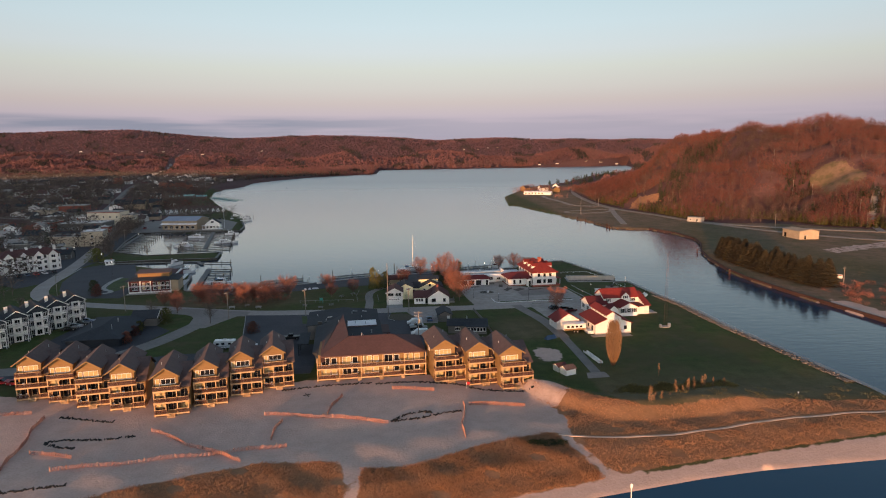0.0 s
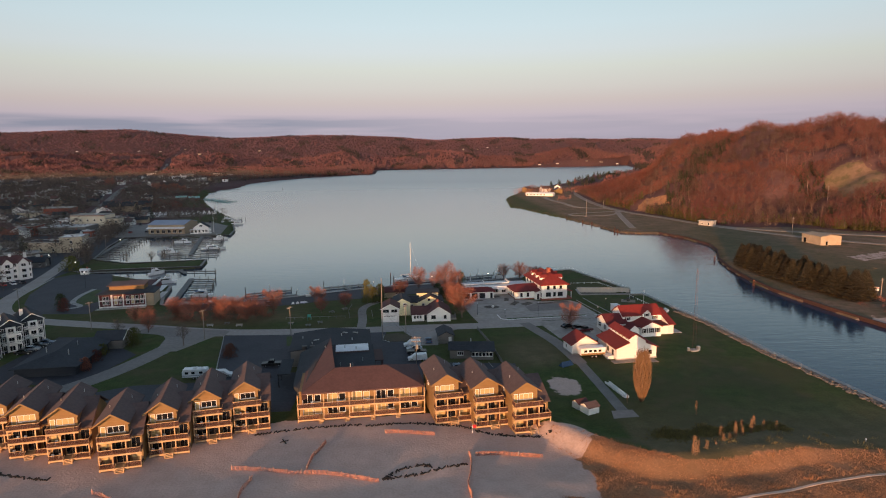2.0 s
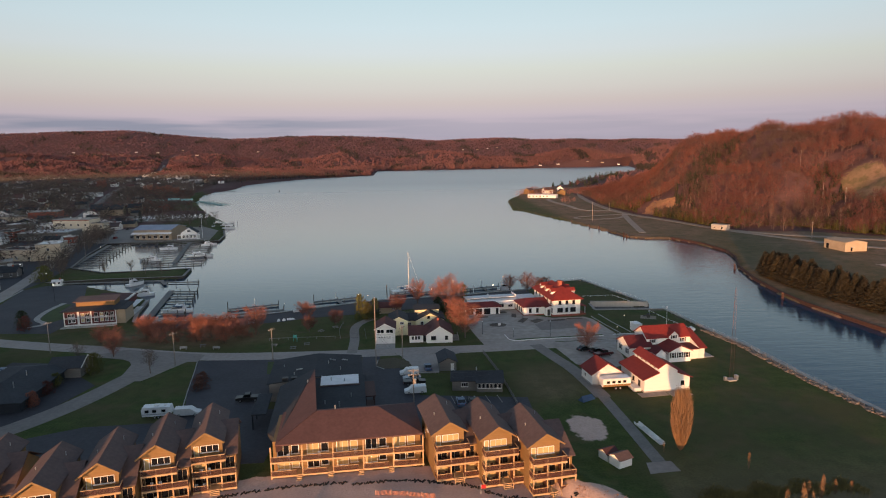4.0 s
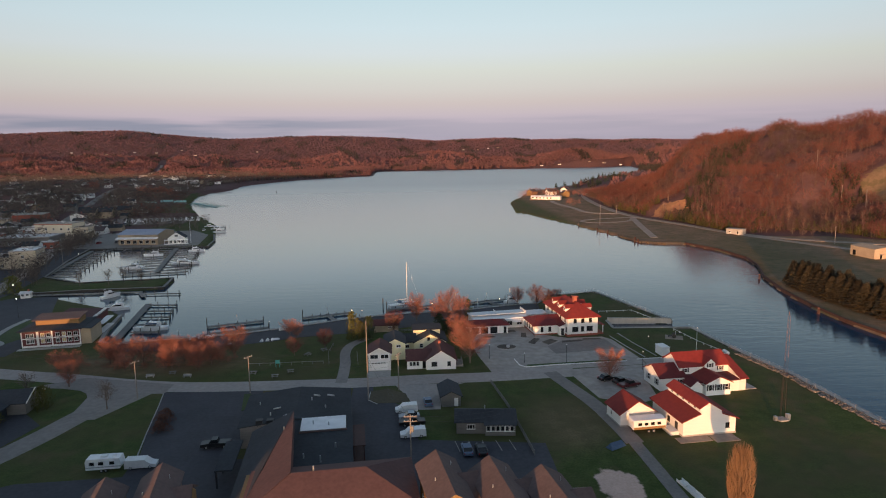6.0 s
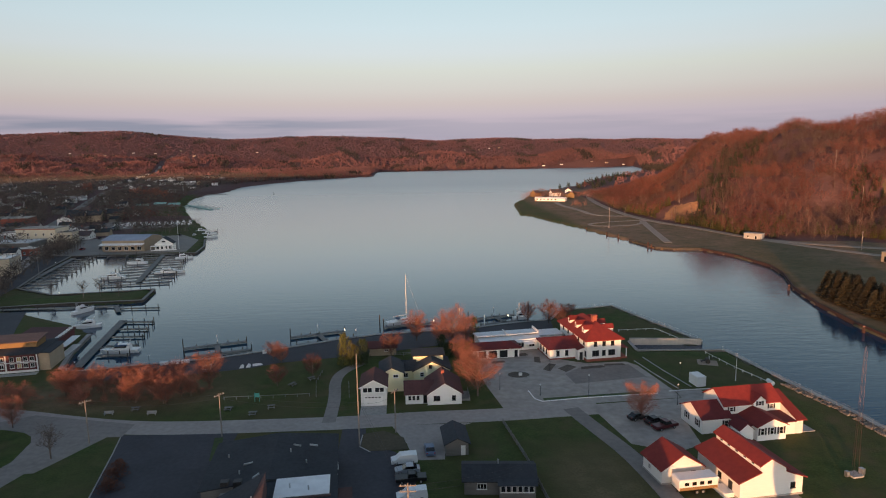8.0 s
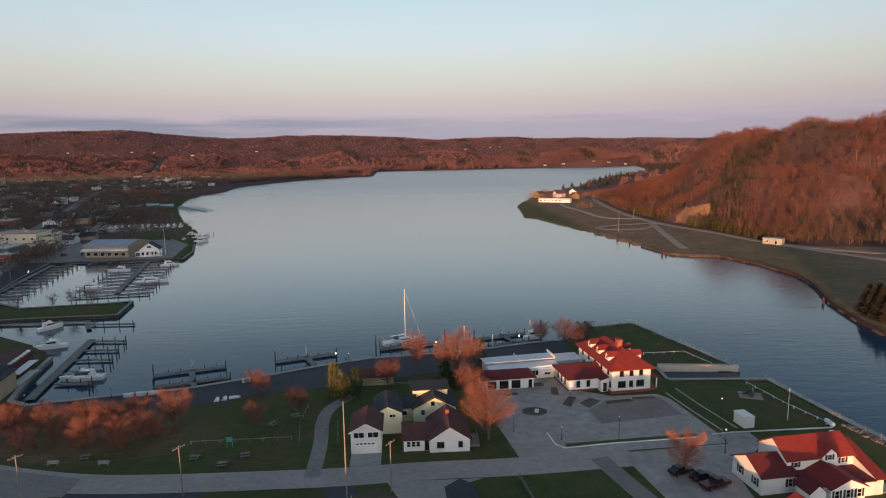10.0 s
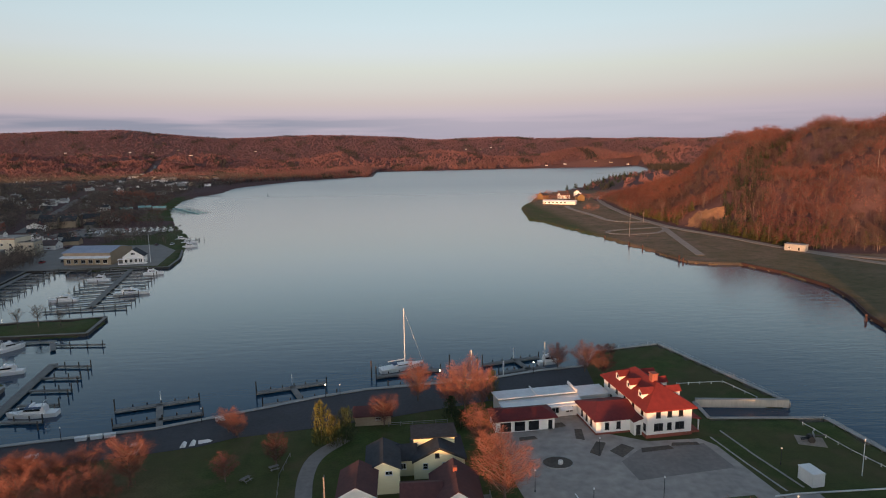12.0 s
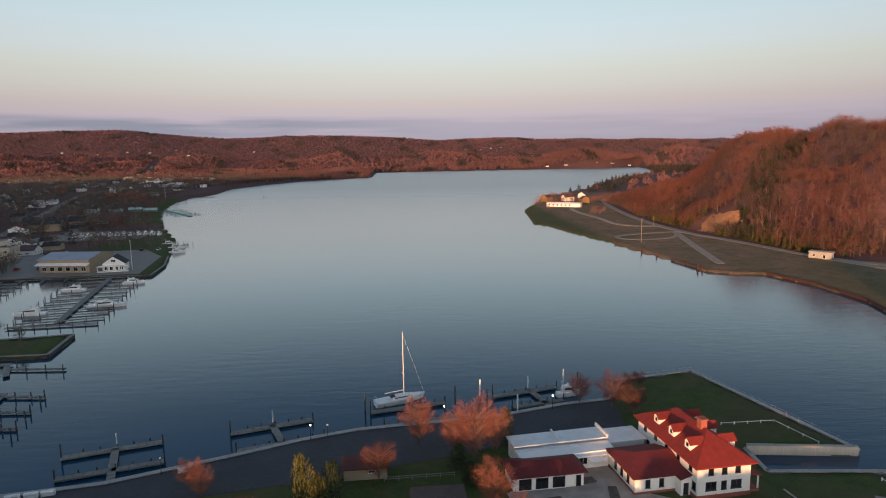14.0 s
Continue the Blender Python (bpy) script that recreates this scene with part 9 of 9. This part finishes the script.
def post_fence(points, label, step=2.4, h=1.0, m="white_paint", rails=(0.85, 0.45), name="rail_fence"):
    """A fence of posts and rails."""
    o = thing(name, label, "fence", 0, 0, 0)
    for a, b in zip(points, points[1:]):
        va, vb = Vector(a), Vector(b)
        n_ = max(1, int((vb - va).length / step))
        for i in range(n_ + 1):
            p = va.lerp(vb, i / n_)
            part("post", Shape().box(p.x - 0.07, p.y - 0.07, 0, p.x + 0.07, p.y + 0.07, h), m, o)
        for z in rails:
            part("rail", Shape().beam((*va, z), (*vb, z), 0.06, 0.12), m, o)
    return o


post_fence([(63.4, 280.9), (75.6, 281.6), (78.8, 271)], "white rail fence on a green point", 3.0, 0.7, rails=(0.5,))
post_fence([(86.2, 232.2), (83.0, 244), (81.0, 256.5)], "white rail fence across a lawn", 3.0, 0.7, rails=(0.5,))
post_fence([(-49, 231.8), (-28.5, 232.6)], "weathered rail fence in the park", 2.6, 0.8, "dock_planks", (0.7,))
post_fence([(-26.8, 232), (-28.3, 241), (-28, 249)], "weathered rail fence along a park drive", 2.6, 0.8, "dock_planks", (0.7,))
post_fence([(-18.6, 231), (-19.8, 240)], "weathered rail fence beside a cottage", 2.6, 0.8, "dock_planks", (0.7,))
post_fence([(16.7, 214.2), (19.1, 198.0), (20.9, 176.1)], "dark board fence behind a cabin", 2.0, 1.2, "grey_siding", (1.05, 0.75, 0.45, 0.2), "board_fence")
post_fence([(-9, 261.5), (4, 262.5)], "grey rail fence beside the promenade", 2.2, 1.0, "dock_planks")


def wire_fence(points, label):
    o = thing("wire_fence", label, "fence", 0, 0, 0)
    for a, b in zip(points, points[1:]):
        va, vb = Vector(a), Vector(b)
        n_ = max(1, int((vb - va).length / 3.0))
        for i in range(n_ + 1):
            p = va.lerp(vb, i / n_)
            part("post", Shape().tube((p.x, p.y, 0), (p.x, p.y, 1.5), 0.04, 0.04, 6), "steel", o)
        for z in (0.5, 1.0, 1.45):
            part("strand", Shape().beam((*va, z), (*vb, z), 0.025, 0.025), "steel", o)


wire_fence([(84, 268.6), (70.6, 313.4), (51, 308.3)], "thin wire fence round a green point")
wire_fence([(86.8, 258.4), (90.4, 231.6), (94, 214.4), (95.7, 189), (98, 172)], "thin wire fence along the channel wall")

# white scrolls and beds in front of the station house
solid("kerb_ring", Shape().prism([(24.6 + 2.9 * math.cos(a * 0.4488), 243.2 + 2.3 * math.sin(a * 0.4488)) for a in range(14)], 0, 0.16), "bed_soil", "round planted bed in a parking lot", "planter")
ring = Shape()
for a in range(14):
    ring.beam((24.6 + 3.0 * math.cos(a * 0.4488), 243.2 + 2.4 * math.sin(a * 0.4488), 0.1), (24.6 + 3.0 * math.cos((a + 1) * 0.4488), 243.2 + 2.4 * math.sin((a + 1) * 0.4488), 0.1), 0.14, 0.2)
solid("bed_kerb", ring, "concrete", "pale kerb round a planted bed", "kerb")
solid("stone", Shape().prism([(0.5 * math.cos(a), 0.35 * math.sin(a)) for a in (0, 1, 2, 3, 4, 5)], 0.15, 0.9), "white_paint", "white boulder in a planted bed", "stone", 25.0, 242.6, 0)
for i, (x, y, w, d, r) in enumerate(((34, 248.5, 6, 2.2, 60), (38.6, 247.4, 5, 3.2, 40), (45.5, 247.6, 7, 1.6, 8), (31.8, 255.0, 5, 1.8, 80), (28, 259.5, 3.5, 2.2, 10), (52, 249.3, 6, 1.2, 0), (20.5, 253.6, 4, 1.6, 10))):
    solid("planted_bed", Shape().prism([(-w / 2, -d / 2), (w / 2, -d / 2 * 0.7), (w / 2 * 0.9, d / 2), (-w / 2 * 0.8, d / 2)], 0, 0.12), "bed_soil", "low planted bed beside the station house", "planter", x, y, 0.03, r, "planted beds")
gun = thing("field_gun", "old field gun on a gravel base on the lawn", "gun", 78.0, 249.0, 0, -20)
part("base", Shape().box(-2.6, -2.2, -0.05, 2.6, 2.2, 0.06), "gravel", gun)
part("carriage", Shape().beam((-1.8, -0.3, 0.3), (0.4, -0.3, 1.0), 0.2).beam((-1.8, 0.3, 0.3), (0.4, 0.3, 1.0), 0.2).box(-0.3, -0.8, 0.6, 0.4, 0.8, 1.3), "dark_metal", gun)
part("barrel", Shape().tube((-0.6, 0, 1.2), (2.6, 0, 1.6), 0.2, 0.12, 10), "dark_metal", gun)
for s in (-1, 1):
    part("wheel", Shape().tube((0, s * 0.9, 0.65), (0, s * 1.05, 0.65), 0.65, 0.65, 14), "pile_wood", gun)
part("shield", Shape().box(0.35, -0.8, 0.9, 0.45, 0.8, 1.9), "steel", gun)


def picnic_table(x, y, rz):
    o = thing("picnic_table", "pale wooden picnic table on grass", "table", x, y, 0, rz, "picnic tables")
    part("tabletop", Shape().box(-0.9, -0.38, 0.70, 0.9, 0.38, 0.76), "dock_planks", o)
    for s in (-1, 1):
        part("bench", Shape().box(-0.9, s * 0.75 - 0.14, 0.42, 0.9, s * 0.75 + 0.14, 0.47), "dock_planks", o)
        part("leg", Shape().beam((s * 0.6, -0.7, 0), (s * 0.6, -0.15, 0.7), 0.08).beam((s * 0.6, 0.7, 0), (s * 0.6, 0.15, 0.7), 0.08).beam((s * 0.6, -0.8, 0.4), (s * 0.6, 0.8, 0.4), 0.07), "dock_planks", o)


for x, y, r in ((-39.6, 222.5, 5), (-36.2, 226, 12), (-30, 244, 30), (-46, 225.5, 0), (-34.2, 240, 60), (-68, 227, 10)):
    picnic_table(x, y, r)
bd = thing("park_sign", "green framed notice board in the park", "sign", -40.6, 230.2, 0, 0)
part("post", Shape().box(-0.6, -0.06, 0, -0.48, 0.06, 2.2), "teal_plastic", bd)
part("post", Shape().box(0.48, -0.06, 0, 0.6, 0.06, 2.2), "teal_plastic", bd)
part("board", Shape().box(-0.48, -0.04, 1.1, 0.48, 0.04, 2.1), "teal_plastic", bd)
for x, y, r in ((-73, 224.6, 4), (-63, 224, 0)):
    solid("park_bench", Shape().box(-1.1, -0.25, 0.4, 1.1, 0.25, 0.48).box(-1.1, 0.2, 0.5, 1.1, 0.27, 0.95).box(-0.9, -0.2, 0, -0.8, 0.2, 0.4).box(0.8, -0.2, 0, 0.9, 0.2, 0.4), "concrete", "white park bench beside the street", "bench", x, y, 0, r)
for x, y, r in ((-74.5, 260.3, 15), (-71.6, 261.0, 15), (-69, 261.6, 15), (-47.6, 268.6, 22)):
    solid("dock_box", Shape().box(-1.1, -0.4, 0, 1.1, 0.4, 0.75).profile_x([(-0.45, 0.75), (0.45, 0.75), (0.2, 0.95), (-0.2, 0.95)], -1.15, 1.15), "white_paint", "white fibreglass dock box on the quay", "box", x, y - 1.4, 0.05, r, "dock boxes")
for x, y, r in ((-47.5, 256.5, 20), (-49.8, 256.0, 100), (-51.5, 255.4, 100)):
    solid("upturned_dinghy", Shape().add([(-1.3, -0.6, 0), (1.1, -0.5, 0), (1.6, 0, 0), (1.1, 0.5, 0), (-1.3, 0.6, 0), (-1.2, 0, 0.6), (0.9, 0, 0.5)], [(0, 1, 6, 5), (1, 2, 6), (2, 3, 6), (3, 4, 5, 6), (4, 0, 5), (4, 3, 2, 1, 0)]), "hull_white", "small white upturned dinghy", "boat", x, y, 0.05, r, "upturned dinghies")
for i in range(5):
    solid("walkway_panel", Shape().box(-0.6, -0.9, 0, 0.6, 0.9, 0.1).box(-0.6, -0.9, 0.1, -0.5, 0.9, 0.5).box(0.5, -0.9, 0.1, 0.6, 0.9, 0.5), "white_paint", "white aluminium walkway panel beside a lane", "ramp", 44.8 + 0.35 * i, 164.5 - 2.0 * i, 0.02, 12, "walkway panels")
solid("propane_tank", Shape().tube((-1.2, 0, 0.75), (1.2, 0, 0.75), 0.5, 0.5, 14).box(-0.8, -0.3, 0, -0.6, 0.3, 0.4).box(0.6, -0.3, 0, 0.8, 0.3, 0.4), "white_paint", "white gas tank on the lawn", "tank", 86.0, 231.9, 0, 90)
for x, y in ((-103.5, 149.5), (-108, 150.2)):
    car(x, y, 6, "dark red car parked behind beach houses", "paint_red")

# storm stones along the channel
rk = random.Random(3)
stones = Shape()
for i in range(850):
    y = 138 + 94 * rk.random()
    x = np.interp(y, [133, 160, 188, 214.5, 231], [105.3, 101.5, 97, 95.2, 91.7]) - 0.9 - 2.0 * rk.random() ** 1.4
    r = rk.uniform(0.2, 0.5)
    v = [(x + r * rk.uniform(0.7, 1.2) * dx, y + r * rk.uniform(0.7, 1.2) * dy, 0.05 + r * rk.uniform(0.5, 0.9) * dz) for dx, dy, dz in ((-1, -1, 0), (1, -1, 0), (1, 1, 0), (-1, 1, 0), (-0.6, -0.6, 1), (0.6, -0.6, 1), (0.6, 0.6, 1), (-0.6, 0.6, 1))]
    stones.add(v, [(3, 2, 1, 0), (4, 5, 6, 7), (0, 1, 5, 4), (1, 2, 6, 5), (2, 3, 7, 6), (3, 0, 4, 7)])
tagged(solid("storm_stones", stones, "rock", "grey storm stones along the channel wall", "stones"), kind="stuff")

# ---- the beach ----
def sand_fence(a, b, h=0.85):
    """A slatted sand fence, slats wired together and half drifted in."""
    o = thing("sand_fence", "weathered red slatted sand fence on the beach", "fence", 0, 0, 0, 0, "sand fences")
    va, vb = Vector(a), Vector(b)
    n_ = max(4, int((vb - va).length / 0.22))
    s = Shape()
    side = (vb - va).normalized()
    out = Vector((-side.y, side.x))
    for i in range(n_):
        p = va.lerp(vb, i / n_) + out * 0.35 * math.sin(i * 0.09)
        z = float(land_height(np.array([p.x]), np.array([p.y]))[0])
        lean = 0.12 * math.sin(i * 0.21)
        s.beam((p.x, p.y, z - 0.1), (p.x + lean, p.y + lean * 0.5, z + h * (0.9 + 0.06 * math.sin(i * 0.31))), 0.19, 0.05)
    part("slat_panel", s, "fence_red", o)
    for i in range(0, n_, 12):
        p = va.lerp(vb, i / n_) + out * 0.35 * math.sin(i * 0.09)
        z = float(land_height(np.array([p.x]), np.array([p.y]))[0])
        part("stake", Shape().tube((p.x, p.y, z - 0.3), (p.x, p.y, z + h + 0.25), 0.05, 0.04, 6), "pole_wood", o)
    return o


for a, b in (((-36.2, 127.2), (-21.0, 124.9)), ((-21.0, 124.9), (-8.6, 121.9)), ((-8.9, 140.6), (1.4, 139.4)), ((8.9, 130.0), (21.6, 129.2)), ((7.6, 130.7), (6.7, 112.7)), ((-57.7, 120.2), (-34.9, 105.6)), ((-69.0, 104.2), (-27.9, 111.6)),
             ((-78.1, 104.3), (-84.6, 128.6)), ((-77.0, 111.4), (-67.9, 109.6)), ((-98.0, 129.4), (-88.6, 131.2)), ((-31.9, 114.9), (-31.8, 124.1)), ((-22.4, 126.4), (-20.8, 137.4))):
    sand_fence(a, b)


def wrack(points, label, w=0.38):
    """A line of dark washed-up weed and wood."""
    s = Shape()
    line = smooth_line(points, 3)
    r_ = random.Random(len(points))
    for a, b in zip(line, line[1:]):
        k = max(1, int((b - a).length / 0.35))
        for i in range(k):
            p = a.lerp(b, i / k) + Vector((r_.uniform(-0.25, 0.25), r_.uniform(-0.2, 0.2)))
            z = float(land_height(np.array([p.x]), np.array([p.y]))[0])
            ang = r_.random() * 3.14
            d = Vector((math.cos(ang), math.sin(ang))) * r_.uniform(0.2, 0.5)
            s.beam((p.x - d.x, p.y - d.y, z + 0.03), (p.x + d.x, p.y + d.y, z + r_.uniform(0.08, 0.22)), w * r_.uniform(0.4, 0.9), 0.14)
    return tagged(solid("wrack_line", s, "weed", label, "debris"), kind="stuff")


wrack([(-8.0, 122.7), (-5.5, 125.6), (-1.4, 127.3), (0, 126.4)], "dark line of washed-up weed on sand")
wrack([(-8.0, 122.5), (-2, 123.6), (3, 126), (6.8, 127)], "dark line of washed-up weed beside a fence")
wrack([(-70.1, 113.5), (-74, 114.4), (-77.8, 116.3), (-74, 117.4), (-66, 116.8), (-60.4, 118.5)], "dark hooked line of weed on sand")
wrack([(-76.0, 96.0), (-69, 97.6), (-63.3, 98.8)], "dark line of weed near dune grass")
wrack([(-80.8, 128.4), (-76, 127.2), (-68.3, 125.4)], "thin dark line of weed before beach houses")
wrack([(-35.5, 141.4), (-28, 143.4), (-20, 144.4), (-14.5, 144.9)], "dark weed along the lodge's foot", 0.4)
wrack([(-13.0, 144.2), (-4, 145.4), (3, 143.6), (8, 142.6), (11, 139.4), (17, 137.6), (25, 136.8)], "dark weed along the beach houses", 0.4)
solid("drift_board", Shape().box(-0.1, -1.2, 0, 0.1, 1.2, 0.08).box(-0.9, -0.1, 0.08, 0.9, 0.1, 0.16), "weed", "dark driftwood boards on sand", "debris", -29, 138, 0.02, 30)
path = band(smooth_line([(25.6, 113.0), (29.6, 111.3), (42, 110.9), (51.6, 112.0), (62.2, 114.7), (70, 116.7), (86.5, 119.3), (101, 120.2)]), 0.25, -0.2, 0.0)
solid("foot_path", Shape().add([(x, y, z + float(land_height(np.array([x]), np.array([y]))[0]) + 0.12) for x, y, z in path.v], path.f), "sand", "narrow sandy footpath through dune grass", "path", kind="structure")
for x, y in ((50.3, 127.6), (59.0, 127.6), (70.6, 129.2), (84.9, 130.4)):
    solid("path_marker", Shape().tube((0, 0, 0), (0, 0, 0.9), 0.06, 0.05, 8).tube((0, 0, 0.9), (0, 0, 1.15), 0.16, 0.12, 8), "white_paint", "small white marker post in dune grass", "post", x, y, 0, group="marker posts")
solid("swim_marker", Shape().tube((0, 0, -3), (0, 0, 1.6), 0.09, 0.07, 8).box(-0.2, -0.03, 0.9, 0.2, 0.03, 1.5), "white_paint", "white marker post standing in shallow water", "post", 33.2, 92.3, 0)
rc = thing("beach_flag", "small red flag beside beach house steps", "flag", 9.0, 139.9, 0, 0)
part("staff", Shape().tube((0, 0, 0), (0, 0, 1.8), 0.04, 0.03, 6), "white_paint", rc)
part("cloth", Shape().box(0.03, -0.02, 1.0, 0.8, 0.02, 1.7), "paint_red", rc)
for i, (x, y) in enumerate(((-26, 147.9), (-20.5, 148.6), (-14, 149.4), (-8, 150.0))):
    o = thing("deck_chair", "pale folding chair on a lodge deck", "chair", x + 1.0, y - 0.4 + 0.1, 3.25, 190 + 12 * i, "deck chairs")
    part("seat", Shape().box(-0.25, -0.25, 0.38, 0.25, 0.25, 0.43), "white_paint", o)
    part("backrest", Shape().beam((0, -0.25, 0.42), (0, -0.45, 0.95), 0.5, 0.04), "white_paint", o)
    for sx in (-0.22, 0.22):
        for sy in (-0.2, 0.2):
            part("leg", Shape().box(sx - 0.02, sy - 0.02, 0, sx + 0.02, sy + 0.02, 0.38), "white_paint", o)


# cars parked in the town's lots
cr = random.Random(8)
for i in range(44):
    if i < 16:
        x, y, rz = -256 + 5.5 * i + cr.uniform(-1, 1), 486 + 0.9 * i + 58 * (i % 2), 96
    elif i < 32:
        x, y, rz = -292 + 4.6 * (i - 16) + cr.uniform(-1, 1), 612 + (i - 16) * 0.7 + 34 * (i % 2), 98
    else:
        x, y, rz = -354 + 2.6 * (i - 32), 764 + 3.0 * (i % 4) + 7 * (i % 3), 20
    if (-226 < x < -190 and y > 498) or abs(x + 205) < 20 and 500 < y < 535:
        continue
    tone = cr.choice(("paint_white", "paint_silver", "paint_silver", "paint_black", "paint_blue", "paint_red"))
    c = car(x, y, rz + cr.uniform(-3, 3), {"paint_white": "white", "paint_silver": "silver", "paint_black": "black", "paint_blue": "blue", "paint_red": "red"}[tone] + " car parked in a town lot", tone)
    c.location.z = float(land_height(np.array([x]), np.array([y]))[0]) + 0.25
